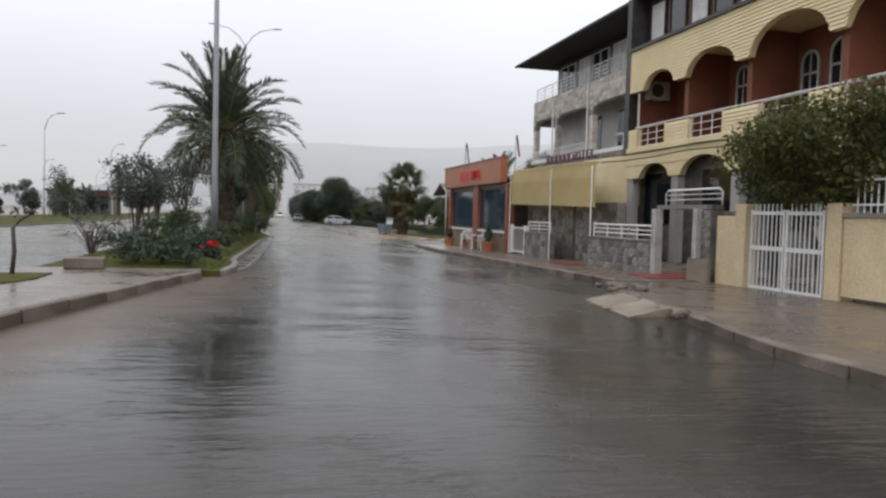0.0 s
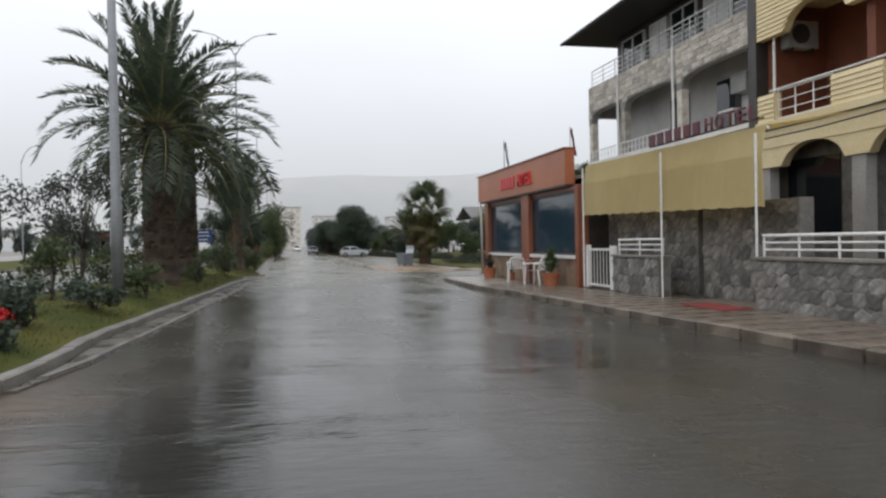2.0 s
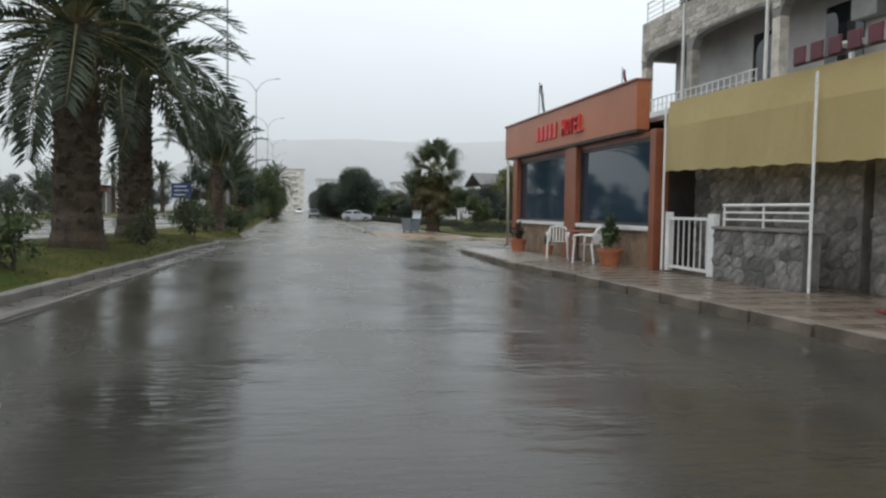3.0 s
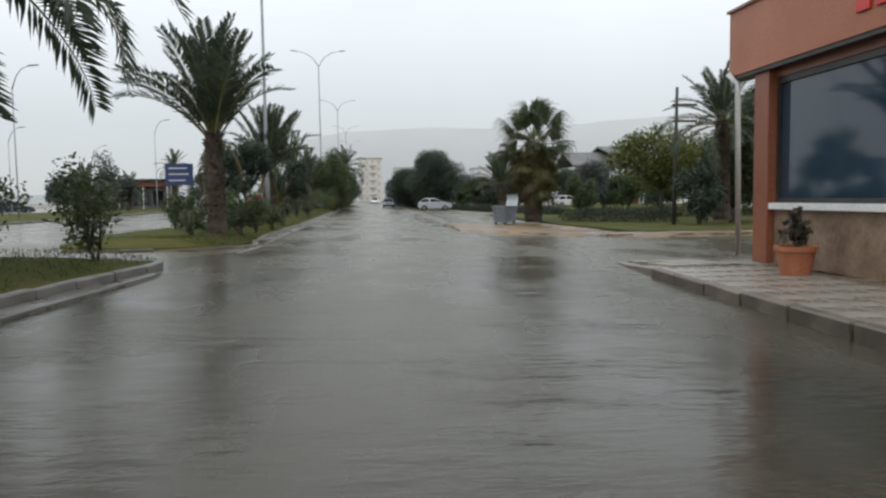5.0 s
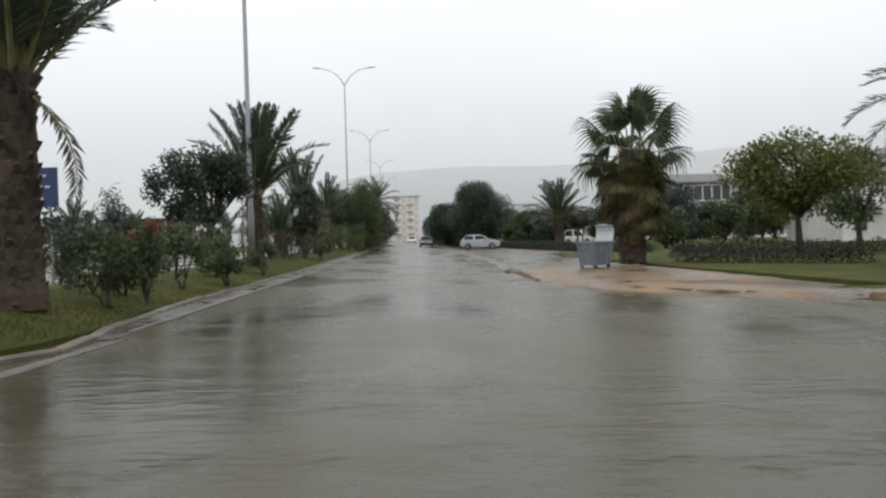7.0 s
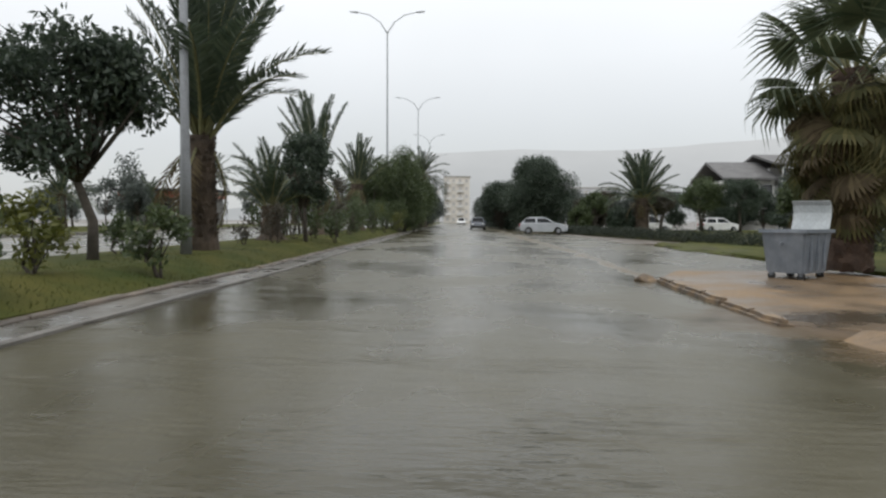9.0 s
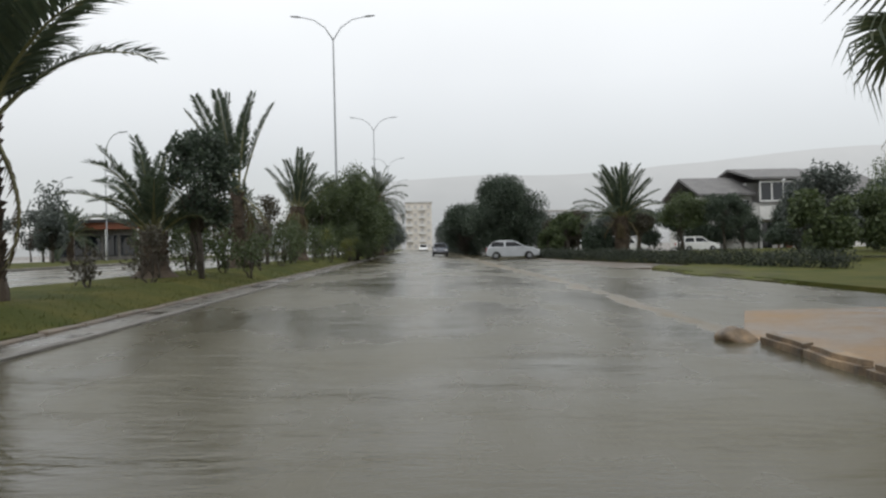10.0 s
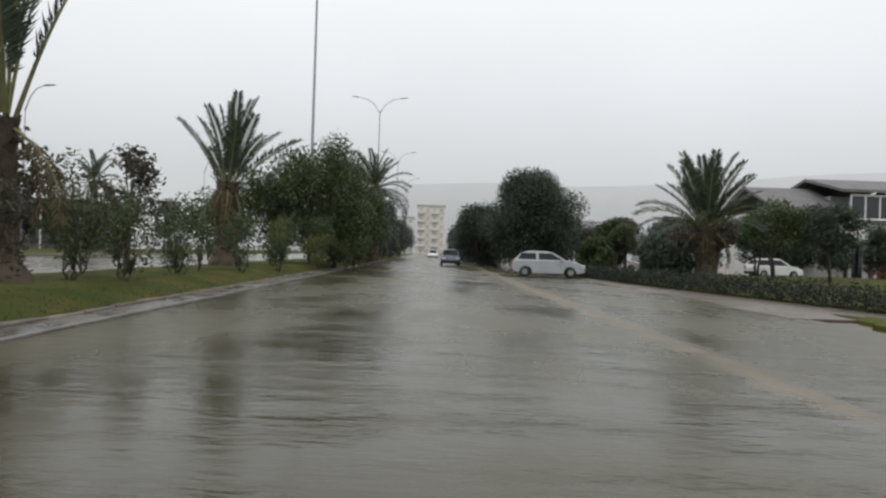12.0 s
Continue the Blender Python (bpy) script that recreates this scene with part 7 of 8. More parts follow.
# ground floor
lined("wall", boxes((14.6, 14.9, 13.0, 26.8, H_G, 1.7)), DARK_STONE, hotel, "dark stone ground floor wall")
lined("wall", boxes((14.9, 15.2, 27.2, 39.2, H_G, 2.1)), DARK_STONE, hotel, "dark stone ground floor wall")
for y in (26.6, 23.45, 20.1, 16.6):
    lined("column", boxes((14.02, 14.3, y - 0.2, y + 0.2, H_G, 0.72)), GREY_WALL, hotel, "grey arcade column")
for y0, y1 in ((24.6, 26.4), (20.9, 22.6)):
    lined("window", boxes((14.56, 14.59, y0, y1, -1.0, 0.9)), GLASS_DARK, hotel, "dark ground floor window")
for k in range(2):
    bm = bmesh.new()
    tube(bm, [(13.7 - 0.3 * k, 13 + s * 2.2, 1.65 - 0.25 * k + 0.05 * math.sin(s * 2)) for s in range(8)], 0.02, 5)
    lined("wire", bm, RUBBER, hotel, "black cable along the facade")

lined("clad_wall", boxes((14.0, 14.88, 26.83, 30.6, -0.3, 1.7), bevel=0.02), YELLOW, hotel, "cream fascia box over the terrace")

# awning over the terrace
t = thing("awning", "yellow canvas awning over the hotel terrace", "awning", 9.75, 24.3, H_G)
bm = bmesh.new()
ys = steps(20.9, 28.45, 0.25)
rows = []
for y in ys:
    sag = 0.014 * math.sin(y * 2.3) + 0.008 * math.sin(y * 5.1)
    lowz = -0.4 - 0.02 * (28.4 - y) + 0.03 * abs(math.sin(y * 6.3))
    topz = 0.98 - 0.015 * (28.4 - y)
    rows.append([bm.verts.new(c) for c in ((11.9, y, topz + 0.34), (9.8, y, topz), (9.73 + sag, y, topz - 0.5), (9.74 - sag, y, lowz))])
for a, b in zip(rows, rows[1:]):
    for k in range(3):
        bm.faces.new((a[k], a[k + 1], b[k + 1], b[k]))
bmesh.ops.solidify(bm, geom=bm.faces[:], thickness=0.012)
lined("canvas", bm, AWNING, t, "yellow canvas")
for y in (28.35, 24.2, 21.0):
    bm = bmesh.new()
    tube(bm, [(9.66, y, H_G), (9.66, y, 0.9 - 0.022 * (28.4 - y))], 0.022, 8)
    lined("post", bm, WHITE_PAINT, t, "white awning post")
bm = bmesh.new()
tube(bm, [(9.85, 20.9, 0.83), (9.85, 28.4, 0.95)], 0.03, 8)
lined("beam", bm, WHITE_PAINT, t, "white front beam")
t = thing("hotel_sign", "dark red sign letters above the awning", "sign", 9.7, 22.9, 1.0)
lined("rail", boxes((9.74, 9.77, 20.9, 24.8, 0.98, 1.01)), DARK_TRIM, t, "dark mounting rail")
for k, char in enumerate("HOTEL"):
    sign_letter(char, 9.725, 22.6 - k * 0.34, 1.0, 0.24, 0.26, 0.02, MAROON, t, "dark red letter")
for k in range(6):
    y = 24.65 - k * 0.35
    lined("sign_stroke", boxes((9.7, 9.735, y - 0.12, y + 0.12, 1.0, 1.25), bevel=0.01), MAROON, t, "dark red sign block")

# terrace walls, railings, gateway
RUB = []
for k in range(6):
    rng = random.Random(40 + k)
    bm = bmesh.new()
    n = rng.choice((5, 6, 7))
    ring = [(0.5 * (1 + rng.uniform(-0.16, 0.1)) * math.cos(2 * math.pi * i / n + 0.3), 0.5 * (1 + rng.uniform(-0.16, 0.1)) * math.sin(2 * math.pi * i / n + 0.3)) for i in range(n)]
    base = [bm.verts.new((0.0, a, b)) for a, b in ring]
    mid = [bm.verts.new((-0.028, a * 0.96, b * 0.96)) for a, b in ring]
    top = [bm.verts.new((-0.045 + rng.uniform(-0.006, 0.006), a * 0.72, b * 0.72)) for a, b in ring]
    for i in range(n):
        j = (i + 1) % n
        bm.faces.new((base[i], base[j], mid[j], mid[i]))
        bm.faces.new((mid[i], mid[j], top[j], top[i]))
    bm.faces.new(top)
    RUB.append(mesh_of("stone", bm, RUBBLE))
ASHLAR = []
for k in range(6):
    rng = random.Random(60 + k)
    bm = bmesh.new()
    box(bm, -0.03, 0.0, -0.5, 0.5, -0.5, 0.5)
    for v in bm.verts:
        v.co += Vector((rng.uniform(-0.008, 0.008), rng.uniform(-0.02, 0.02), rng.uniform(-0.03, 0.03)))
    ASHLAR.append(mesh_of("stone", bm, PALE_STONE))


def stone_wall(name, x0, x1, y0, y1, z0, z1, label, cell=0.27, face=True):
    """A low wall with single rubble stones on the road face."""
    base = structure(name, boxes((x0, x1, y0, y1, z0, z1)), DARK_STONE, label, "wall")
    rng = random.Random(int(y0 * 10))
    ny, nz = max(1, round((y1 - y0) / cell)), max(1, round((z1 - z0) / (cell * 0.9)))
    for j in range(nz):
        for i in range(ny):
            y = y0 + (i + 0.5 + 0.25 * (j % 2) - 0.12 + rng.uniform(-0.1, 0.1)) * (y1 - y0) / ny
            z = z0 + (j + 0.5 + rng.uniform(-0.08, 0.08)) * (z1 - z0) / nz
            k = cell * rng.uniform(0.88, 1.2)
            if y - k / 2 < y0 - 0.02 or y + k / 2 > y1 + 0.02:
                k *= 0.8
            part("stone", RUB[rng.randrange(6)], RUBBLE, base, m=pose(x0 + 0.004, y, min(z, z1 - k * 0.45), 180 * rng.randrange(2) + rng.uniform(-12, 12), 0, 0) @ Matrix.Diagonal((rng.uniform(0.25, 0.6), k * rng.uniform(1.02, 1.42), k * rng.uniform(0.85, 1.12), 1)))
    return base


stone_wall("wall_terrace", 9.62, 9.92, 17.45, 21.0, H_G, -1.45, "grey rubble terrace wall with white railing")
stone_wall("wall_terrace", 9.62, 9.92, 24.3, 26.5, H_G, -1.48, "grey rubble terrace wall with white railing")
stone_wall("wall_terrace", 10.6, 10.9, 21.1, 24.1, H_G, -0.36, "dark rubble wall under the awning", 0.32)
stone_wall("wall_terrace", 10.6, 10.9, 24.3, 28.8, H_G, 0.0, "dark rubble wall under the awning", 0.32)
for a, b, z in ((17.45, 21.0, -1.45), (24.3, 26.5, -1.48)):
    structure("wall_coping", boxes((9.57, 9.97, a - 0.03, b + 0.03, z, z + 0.05), bevel=0.008), CONCRETE, "pale concrete wall coping", "coping")
    t = thing("terrace_railing", "white tubular railing on the terrace wall", "railing", 9.77, (a + b) / 2, z + 0.05, 0, "terrace railings")
    for zz in (0.12, 0.24, 0.36):
        bm = bmesh.new()
        tube(bm, [(9.77, a + 0.02, z + 0.05 + zz), (9.77, b - 0.02, z + 0.05 + zz)], 0.017 if zz < 0.3 else 0.026, 8)
        lined("rail", bm, WHITE_PAINT, t)
    for y in steps(a + 0.05, b - 0.05, 0.85):
        bm = bmesh.new()
        tube(bm, [(9.77, y, z + 0.04), (9.77, y, z + 0.41)], 0.02, 8)
        lined("post", bm, WHITE_PAINT, t)
# low white gate by the restaurant
t = thing("garden_gate", "white metal garden gate beside the restaurant", "gate", 9.75, 27.5, H_G)
for y0, y1, z0, z1 in ((26.65, 26.85, 0, 1.12), (28.2, 28.32, 0, 1.15)):
    lined("post", boxes((9.7, 9.82, y0, y1, H_G + z0, H_G + z1), bevel=0.01), WHITE_PAINT, t)
for z in (0.06, 1.0):
    lined("frame_rail", boxes((9.73, 9.78, 26.87, 28.18, H_G + z, H_G + z + 0.055)), WHITE_PAINT, t)
for y in steps(26.95, 28.1, 0.19):
    lined("bar", boxes((9.745, 9.765, y - 0.009, y + 0.009, H_G + 0.12, H_G + 1.0)), WHITE_PAINT, t)
# gateway with carpet and overhead rail
stone_wall("wall_terrace", 9.75, 10.1, 15.1, 15.75, H_G, -0.62, "stone gate pier at the hotel entrance", 0.24)
structure("wall_plinth", boxes((9.66, 9.74, 15.0, 15.8, H_G, -1.75)), SILTY_SLAB, "silty beige plinth of the gate pier", "plinth")
stone_wall("wall_terrace", 10.9, 11.2, 15.8, 17.4, H_G, -0.62, "stone wall behind the hotel entrance", 0.3)
lined("pier", boxes((9.62, 9.84, 17.2, 17.41, H_G, -0.6), bevel=0.012), PIER_GREY, thing("gate_pier", "weathered white gate pier", "pier", 9.75, 17.27, H_G))
lined("pier", boxes((9.6, 9.74, 15.4, 15.56, -1.745, -0.6), bevel=0.012), PIER_GREY, thing("gate_pier", "weathered white gate pier", "pier", 9.67, 15.47, -1.745))
structure("wall_lintel", boxes((9.77, 10.08, 15.1, 17.42, -0.6, -0.5)), CONCRETE, "pale concrete beam over the entrance", "beam")
t = thing("entrance_railing", "white tube railing above the entrance", "railing", 9.9, 16, -0.5)
bm = bmesh.new()
tube(bm, [(9.9, 17.2, -0.5), (9.9, 17.2, -0.2), (9.9, 17.1, -0.13), (9.9, 15.0, -0.13), (9.9, 14.9, -0.2), (9.9, 14.9, -0.5)], 0.022, 8)
lined("rail", bm, WHITE_PAINT, t, smooth=True)
for z in (-0.25, -0.37):
    bm = bmesh.new()
    tube(bm, [(9.9, 17.18, z), (9.9, 14.92, z)], 0.010, 6)
    lined("rail", bm, WHITE_PAINT, t)
bm = bmesh.new()
box(bm, 8.8, 10.8, 15.85, 17.05, road_z(9.5, 16.4) + 0.13, road_z(9.5, 16.4) + 0.162)
t = thing("carpet", "wet red carpet at the hotel entrance", "carpet", 9.7, 16.45, H_G)
lined("mat", bm, RED_CARPET, t)
bm = boxes((8.9, 9.5, 20.9, 22.2, road_z(9, 21.5) + 0.144, road_z(9, 21.5) + 0.162))
t = thing("carpet", "wet red mat on the pavement", "carpet", 9.0, 21.5, H_G)
lined("mat", bm, RED_CARPET, t)

# entrance gate and garden wall
t = thing("entrance_gate", "white metal double gate with upright bars", "gate", 9.95, 12.9, H_G)
for ya, yb in ((11.9, 12.9), (12.94, 13.95)):
    leaf = lined("gate_leaf", boxes((9.93, 9.98, ya, ya + 0.05, H_G + 0.06, -0.62), (9.93, 9.98, yb - 0.05, yb, H_G + 0.06, -0.62), (9.93, 9.98, ya + 0.05, yb - 0.05, H_G + 0.08, H_G + 0.15), (9.93, 9.98, ya + 0.05, yb - 0.05, -1.45, -1.36), (9.93, 9.98, ya + 0.05, yb - 0.05, -0.72, -0.65)), WHITE_PAINT, t, "white gate leaf")
    for y in steps(ya + 0.13, yb - 0.13, 0.12):
        lined("bar", boxes((9.945, 9.965, y - 0.011, y + 0.011, H_G + 0.15, -0.5)), WHITE_PAINT, t).parent = leaf
for y in (14.12, 11.55):
    lined("pier", boxes((9.8, 10.15, y - 0.17, y + 0.17, H_G, -0.5), bevel=0.015), BEIGE_WALL, thing("gate_pier", "beige rendered gate pier", "pier", 9.95, y, H_G))
structure("wall_garden", boxes((9.85, 10.1, -12, 11.36, road_z(9, 0) + 0.1, -0.75)), BEIGE_WALL, "beige rendered garden wall", "wall")
structure("wall_garden", boxes((9.85, 10.1, 14.3, 14.98, H_G, -0.75)), BEIGE_WALL, "beige rendered garden wall", "wall")
structure("wall_coping", boxes((9.8, 10.15, -12, 11.36, -0.75, -0.68)), CONCRETE, "concrete coping of the garden wall", "coping")
t = thing("garden_fence", "white metal fence on the garden wall", "fence", 9.97, 8, -0.68)
for z in (-0.55, -0.12):
    lined("rail", boxes((9.955, 9.985, 1.0, 11.3, z, z + 0.035)), WHITE_PAINT, t)
for y in steps(1.2, 11.2, 0.14):
    lined("bar", boxes((9.96, 9.98, y - 0.01, y + 0.01, -0.69, -0.05)), WHITE_PAINT, t)
# the yellow-green tree that hangs over gate and wall
broad_tree("broadleaf_tree", 10.6, 12.2, H_G, 4.2, (2.0, 3.0, 1.2, 3.0), "yellow-green leafy tree hanging over the gate", LEAF_OLIVE, 26000, 0.06, 0.09, 0.3, 401, 26, 0.32, 2)
broad_tree("broadleaf_tree", 11.0, 14.5, H_G, 3.2, (0.95, 1.1, 0.95, 2.1), "dark leafy shrub beside the gateway", LEAF_MID, 4200, 0.055, 0.05, 0.3, 402, 16, 0.36, 3)
broad_tree("broadleaf_tree", 11.6, 7.6, H_G, 4.4, (1.9, 2.6, 1.3, 2.9), "leafy garden tree behind the wall", LEAF_MID, 7000, 0.07, 0.1, 0.3, 403, 22, 0.34, 2)

# stones of the parapet
rng = random.Random(77)
par = [o for o in hotel.children if o.name.startswith("parapet")][0]
org = hotel.matrix_basis.translation
z = 4.06
while z < 5.58:
    hgt = min(rng.uniform(0.13, 0.2), 5.6 - z)
    y = 27.22
    while y < 39.68:
        wid = min(rng.uniform(0.22, 0.55), 39.72 - y)
        c = (15.0, y + wid / 2, z + hgt / 2)
        if min(z, z) > max(stone_low(y + 0.02), stone_low(y + wid - 0.02), stone_low(y + wid / 2)) - 0.03:
            part("stone", ASHLAR[rng.randrange(6)], PALE_STONE, par, m=Matrix.Translation(Vector(c) - org) @ Matrix.Diagonal((rng.uniform(0.6, 1.3), wid * 0.96, hgt * 0.93, 1)))
        y += wid
    z += hgt

# ---- buildings farther off ----


def block(name, x0, x1, y0, y1, z0, floors, storey, cols, mat, label, roof_mat=FAR_WIN):
    t = thing(name, label, "building", (x0 + x1) / 2, y0, z0)
    h = floors * storey
    lined("wall", boxes((x0, x1, y0, y1, z0 - 0.5, z0 + h)), mat, t)
    lined("roof", boxes((x0 - 0.4, x1 + 0.4, y0 - 0.4, y1 + 0.4, z0 + h, z0 + h + 0.35)), roof_mat, t)
    for f in range(floors):
        for c in range(cols):
            cx = x0 + (x1 - x0) * (c + 0.5) / cols
            z = z0 + f * storey + 0.9
            w = lined("window", boxes((cx - 0.6, cx + 0.6, y0 - 0.06, y0 + 0.02, z, z + 1.3)), FAR_WIN, t, "far window paled with painted haze")
            lined("sill", boxes((cx - 0.85, cx + 0.85, y0 - 0.14, y0 - 0.062, z - 0.12, z)), WHITE_WALL, t).parent = w
            if c % 2 == 0 and f:
                lined("balcony", boxes((cx - 1.4, cx + 1.4, y0 - 1.2, y0 - 0.002, z - 0.9, z - 0.75), (cx - 1.4, cx + 1.4, y0 - 1.2, y0 - 1.12, z - 0.75, z + 0.1)), WHITE_WALL, t, "pale balcony")
    return t


block("apartment_building", -1.0, 9.6, 350, 364, -2.8, 6, 3.2, 4, FAR_WALL, "cream apartment block at the road's end")
block("apartment_building", -14, -3, 372, 386, -2.8, 5, 3.1, 4, FAR_PALE, "pale apartment block behind the trees")
block("apartment_building", 16, 30, 365, 380, -2.8, 5, 3.1, 5, FAR_PALE, "pale apartment block far beyond the park")
block("apartment_building", 44, 60, 300, 314, -2.8, 4, 3.1, 5, FAR_PALE, "pale apartment block far beyond the park")


def chalet(x, y, w, d, h, peak, label, mat):
    t = thing("house", label, "house", x, y, road_z(x, y))
    z = road_z(x, y)
    lined("wall", boxes((x - w / 2, x + w / 2, y - d / 2, y + d / 2, z - 0.2, z + h)), mat, t)
    bm = bmesh.new()
    pr = [(x - w / 2 - 0.7, z + h - 0.3), (x, z + h + peak), (x + w / 2 + 0.7, z + h - 0.3), (x + w / 2 + 0.7, z + h - 0.05), (x, z + h + peak + 0.28), (x - w / 2 - 0.7, z + h - 0.05)]
    a = [bm.verts.new((px, y - d / 2 - 0.7, pz)) for px, pz in pr]
    b = [bm.verts.new((px, y + d / 2 + 0.7, pz)) for px, pz in pr]
    for i in range(6):
        bm.faces.new((a[i], a[(i + 1) % 6], b[(i + 1) % 6], b[i]))
    bm.faces.new(a[::-1])
    bm.faces.new(b)
    lined("roof", bm, ROOF_GREY, t, "grey pitched roof")
    bm = bmesh.new()
    v = [bm.verts.new((px, yy, pz)) for yy in (y - d / 2 - 0.004, y + d / 2) for px, pz in ((x - w / 2, z + h), (x + w / 2, z + h), (x, z + h + peak - 0.1))]
    bm.faces.new(v[:3])
    bm.faces.new(v[3:])
    bm.faces.new((v[0], v[1], v[4], v[3]))
    lined("gable", bm, mat, t)
    for fl in range(max(1, int(h // 2.8))):
        for k in range(3):
            cx = x - w / 2 + w * (k + 0.5) / 3
            zz = z + 0.9 + fl * 2.8
            wd = lined("window", boxes((cx - 0.5, cx + 0.5, y - d / 2 - 0.05, y - d / 2 + 0.02, zz, zz + 1.2)), GLASS_DARK, t, "dark window")
            lined("window_frame", boxes((cx - 0.6, cx - 0.502, y - d / 2 - 0.07, y - d / 2 + 0.02, zz - 0.1, zz + 1.3), (cx + 0.502, cx + 0.6, y - d / 2 - 0.07, y - d / 2 + 0.02, zz - 0.1, zz + 1.3), (cx - 0.502, cx + 0.502, y - d / 2 - 0.07, y - d / 2 + 0.02, zz + 1.202, zz + 1.3)), WHITE_PAINT, t, "white frame").parent = wd
    for k in (-1, 1):
        zz = z + 2.75
        lined("balcony", boxes((x + k * w * 0.25 - 1.1, x + k * w * 0.25 + 1.1, y - d / 2 - 1.1, y - d / 2 - 0.006, zz - 0.14, zz), (x + k * w * 0.25 - 1.1, x + k * w * 0.25 + 1.1, y - d / 2 - 1.1, y - d / 2 - 1.04, zz, zz + 0.85)), WHITE_PAINT, t, "white balcony")


def villa(x, y):
    """The two-winged house beyond the lot: low pitched wings and a taller glazed middle."""
    z = road_z(x, y)
    t = thing("house", "white two-storey house, grey roofs, glazed upper veranda", "house", x, y, z)
    t.scale = (1.25, 1.25, 1.25)

    def slope_roof(x0, x1, y0, y1, eave, ridge, name="roof"):
        bm = bmesh.new()
        pr = [(y0, eave), ((y0 + y1) / 2, ridge), (y1, eave), (y1, eave + 0.18), ((y0 + y1) / 2, ridge + 0.2), (y0, eave + 0.18)]
        a = [bm.verts.new((x0, py, pz)) for py, pz in pr]
        b = [bm.verts.new((x1, py, pz)) for py, pz in pr]
        for i in range(6):
            bm.faces.new((a[i], a[(i + 1) % 6], b[(i + 1) % 6], b[i]))
        bm.faces.new(a[::-1])
        bm.faces.new(b)
        bmesh.ops.recalc_face_normals(bm, faces=bm.faces[:])
        return lined(name, bm, ROOF_GREY, t, "grey pitched roof")

    for x0, x1 in ((x - 7.0, x - 2.6), (x + 2.6, x + 9.0)):
        lined("wall", boxes((x0, x1, y + 0.4, y + 8.0, z - 0.2, z + 4.6)), WHITE_WALL, t)
        slope_roof(x0 - (0.5 if x0 < x - 5 else 0.0), x1 + (0.5 if x1 > x + 5 else 0.0), y - 0.4, y + 8.8, z + 4.603, z + 6.3)
        for k in range(3):
            cx = x0 + (x1 - x0) * (k + 0.5) / 3
            for zz in (0.9, 3.1):
                w = lined("window", boxes((cx - 0.5, cx + 0.5, y + 0.33, y + 0.42, z + zz, z + zz + 1.1)), GLASS_DARK, t, "dark window")
                lined("sill", boxes((cx - 0.6, cx + 0.6, y + 0.22, y + 0.398, z + zz - 0.08, z + zz - 0.003)), WHITE_PAINT, t).parent = w
    lined("wall", boxes((x - 2.597, x + 2.597, y, y + 8.0, z - 0.2, z + 4.0)), WHITE_WALL, t)
    for k in range(3):
        lined("door_panel", boxes((x - 2.35 + 1.733 * k, x - 1.1 + 1.733 * k, y - 0.06, y - 0.004, z + 0.1, z + 2.3)), TERRACOTTA_WALL if k == 1 else GLASS_DARK, t, "dark opening behind the arcade")
    lined("wall", boxes((x - 2.597, x + 2.597, y + 1.4, y + 8.0, z + 4.003, z + 5.75)), GREY_WALL, t)
    slope_roof(x - 3.2, x + 3.2, y - 1.2, y + 8.8, z + 5.85, z + 7.0)
    glazing = lined("veranda", boxes((x - 2.5, x + 2.5, y - 0.9, y - 0.82, z + 4.0, z + 4.12), (x - 2.5, x + 2.5, y - 0.9, y - 0.82, z + 5.6, z + 5.72)), WHITE_PAINT, t, "white veranda frame")
    for k in range(6):
        cx = x - 2.46 + 0.984 * k
        lined("mullion", boxes((cx - 0.05, cx + 0.05, y - 0.9, y - 0.82, z + 4.123, z + 5.597)), WHITE_PAINT, t).parent = glazing
    for k in range(5):
        cx = x - 2.46 + 0.984 * (k + 0.5)
        lined("pane", boxes((cx - 0.43, cx + 0.43, y - 0.87, y - 0.85, z + 4.123, z + 5.597)), GLASS_DARK, t).parent = glazing
    lined("balcony", boxes((x - 2.7, x + 2.7, y - 1.2, y - 0.003, z + 2.5, z + 2.66)), WHITE_PAINT, t, "white balcony slab")
    lined("parapet", boxes((x - 2.7, x + 2.7, y - 1.2, y - 1.1, z + 2.663, z + 3.6)), WHITE_WALL, t, "white balcony parapet")
    for k in range(4):
        cx = x - 2.6 + 1.733 * k
        lined("post", boxes((cx - 0.09, cx + 0.09, y - 1.18, y - 1.0, z - 0.1, z + 2.497)), WHITE_PAINT, t)


villa(43.0, 131.5)
chalet(41.0, 96, 8, 8, 4.6, 2.4, "white house with dark roof beyond the park", WHITE_WALL)
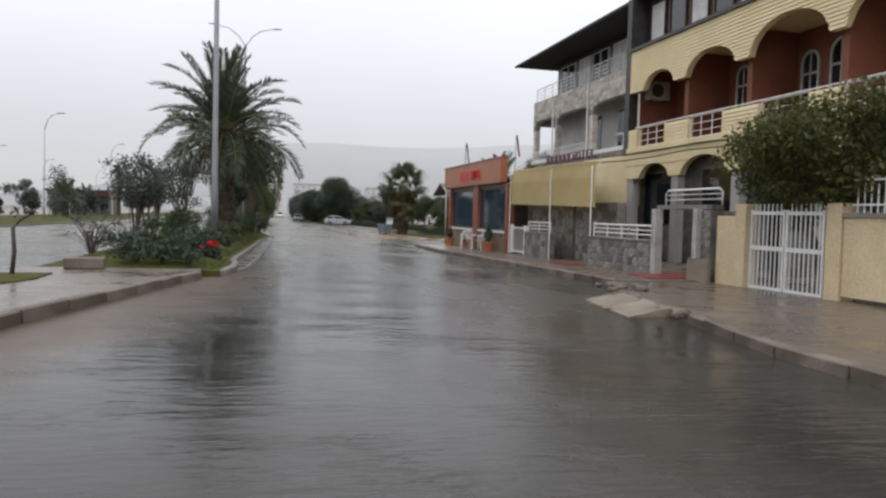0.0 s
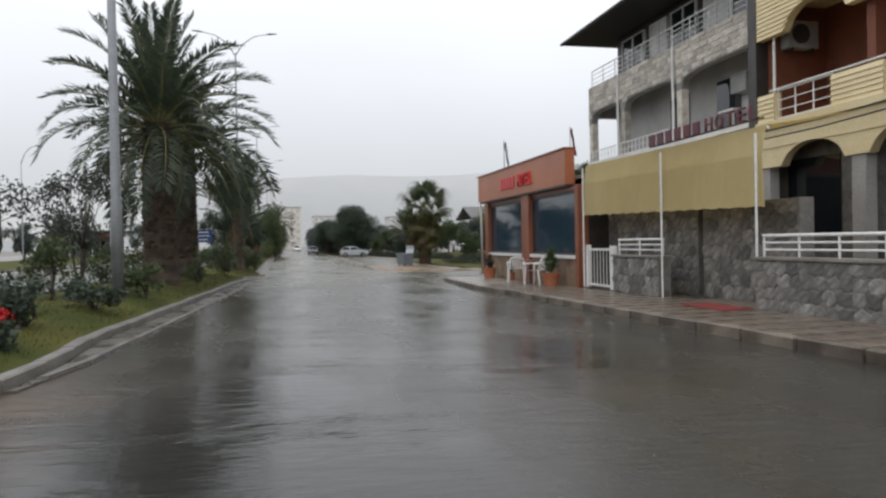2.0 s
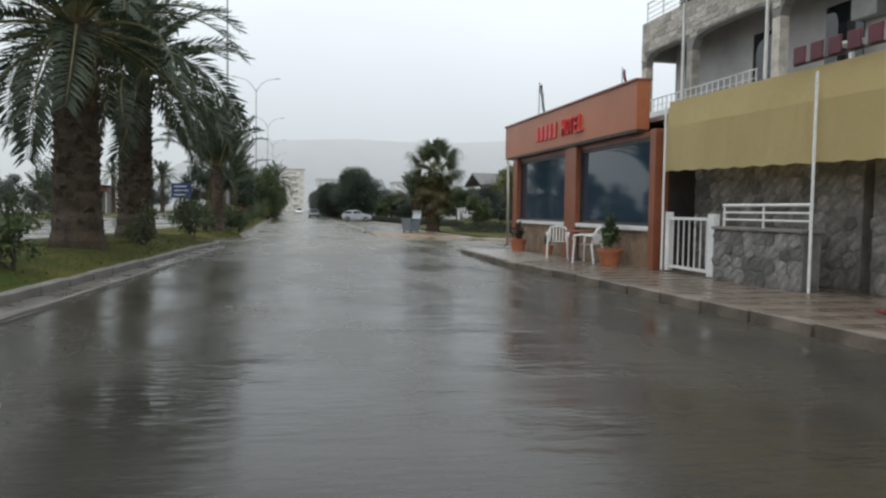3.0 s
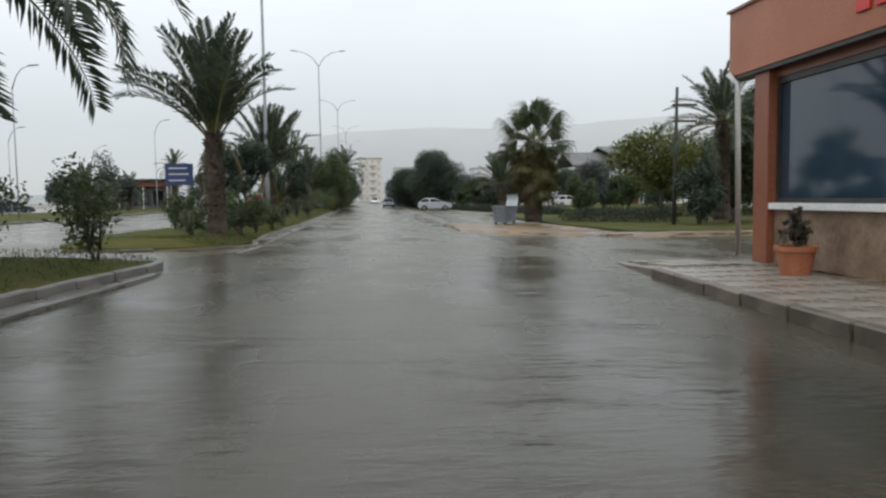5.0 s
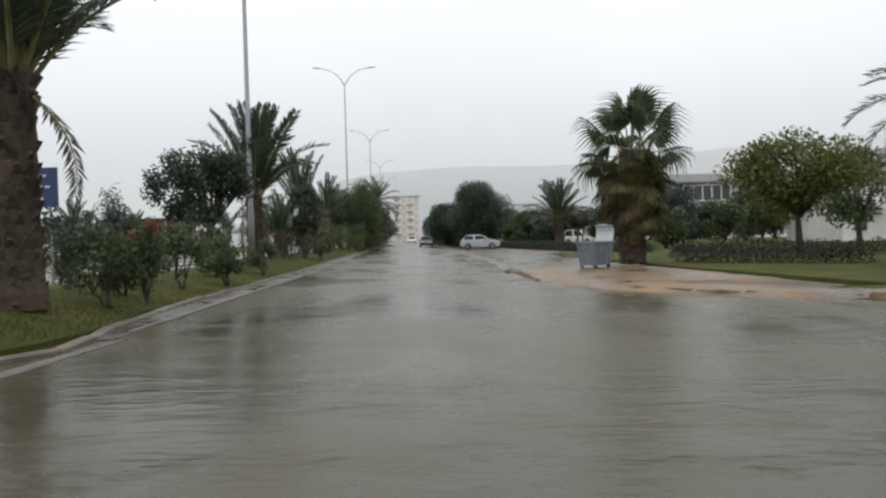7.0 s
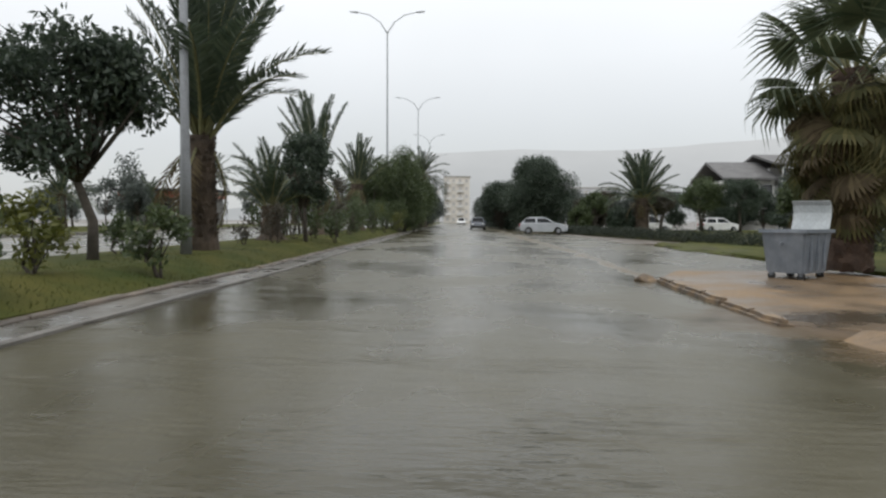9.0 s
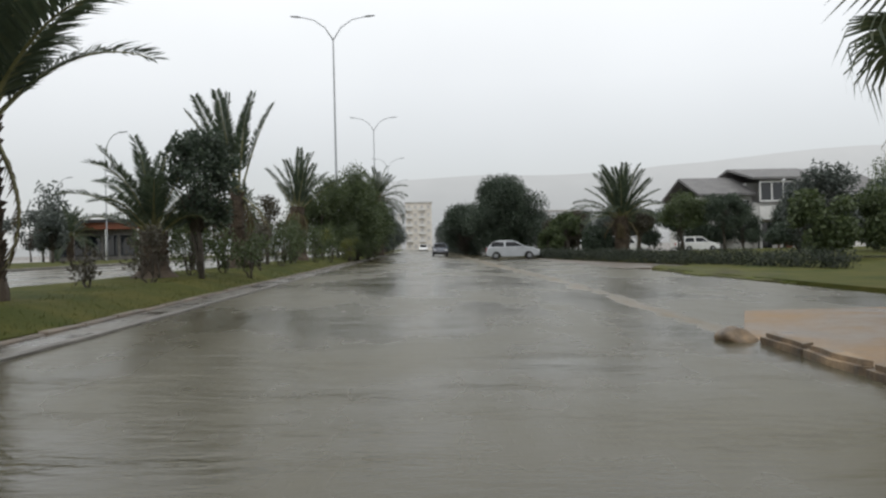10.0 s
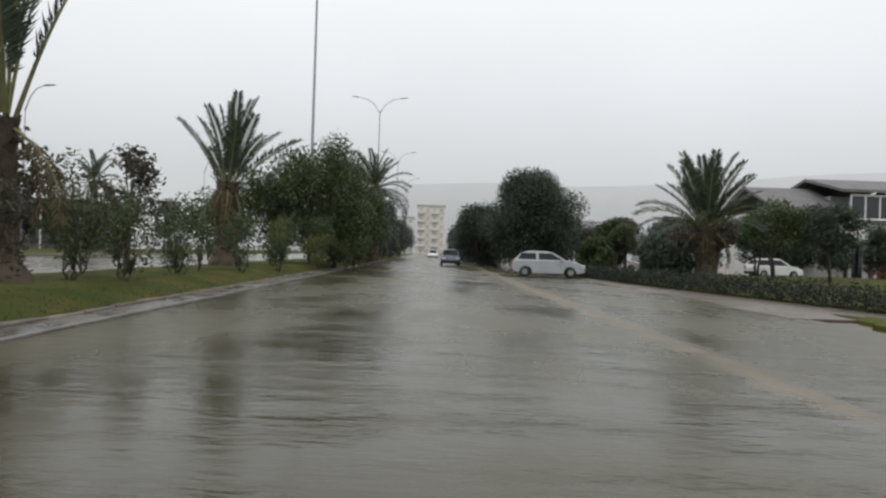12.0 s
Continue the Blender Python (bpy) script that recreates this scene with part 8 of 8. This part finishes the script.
# kiosk across the road
kx, ky = -28.8, 131
t = thing("kiosk", "low cafe pavilion with dark flat roof and red band", "building", kx, ky, road_z(kx, ky) + 0.15)
kz = road_z(kx, ky) + 0.15
lined("wall", boxes((kx - 4.6, kx + 4.6, ky, ky + 6, kz - 0.3, kz + 3.2)), DARK_STONE, t)
lined("roof", boxes((kx - 5.4, kx + 5.4, ky - 1.4, ky + 6.5, kz + 3.9, kz + 4.2)), ROOF_DARK, t)
lined("band", boxes((kx - 5.0, kx + 5.0, ky - 1.0, ky + 6.2, kz + 3.2, kz + 3.898)), BROWN_PILLAR, t, "red-brown fascia band")
for k in range(5):
    lined("window", boxes((kx - 4.2 + k * 1.7, kx - 2.8 + k * 1.7, ky - 0.05, ky - 0.004, kz + 0.5, kz + 2.6)), GLASS_DARK, t, "dark window")
for k in range(4):
    bm = bmesh.new()
    tube(bm, [(kx - 4.8 + k * 3.2, ky - 1.1, kz - 0.1), (kx - 4.8 + k * 3.2, ky - 1.1, kz + 3.2)], 0.08, 8)
    lined("post", bm, WHITE_PAINT, t)

# paving slabs of the hotel pavement, rows along the kerb
slab_meshes = []
for k in range(3):
    bm = boxes((-0.2, 0.2, -0.296, 0.296, -0.05, 0.0))
    rng = random.Random(900 + k)
    for v in bm.verts:
        v.co.x += rng.uniform(-0.004, 0.004)
        v.co.y += rng.uniform(-0.004, 0.004)
    slab_meshes.append(mesh_of("paving_slab", bm, PAVE))
pale_meshes = []
for me in slab_meshes:
    pale_meshes.append(me.copy())
    pale_meshes[-1].materials.clear()
    pale_meshes[-1].materials.append(PALE_STRIP)
rng = random.Random(77)
for i in range(37):
    y = 15.7 + 0.605 * i
    for r in range(5):
        x = pave_line(y) + 0.36 + 0.412 * r
        turn = math.degrees(math.atan2(-(pave_line(y + 0.3) - pave_line(y - 0.3)), 0.6))
        pale = y > 31 + 0.5 * r and r < 4
        part("paving_slab", (pale_meshes if pale else slab_meshes)[rng.randrange(3)], PAVE, pavement, m=pose(x, y, road_z(x, y) + 0.14 + rng.uniform(-0.004, 0.003), rng.uniform(-0.4, 0.4), rng.uniform(-0.5, 0.5), turn))
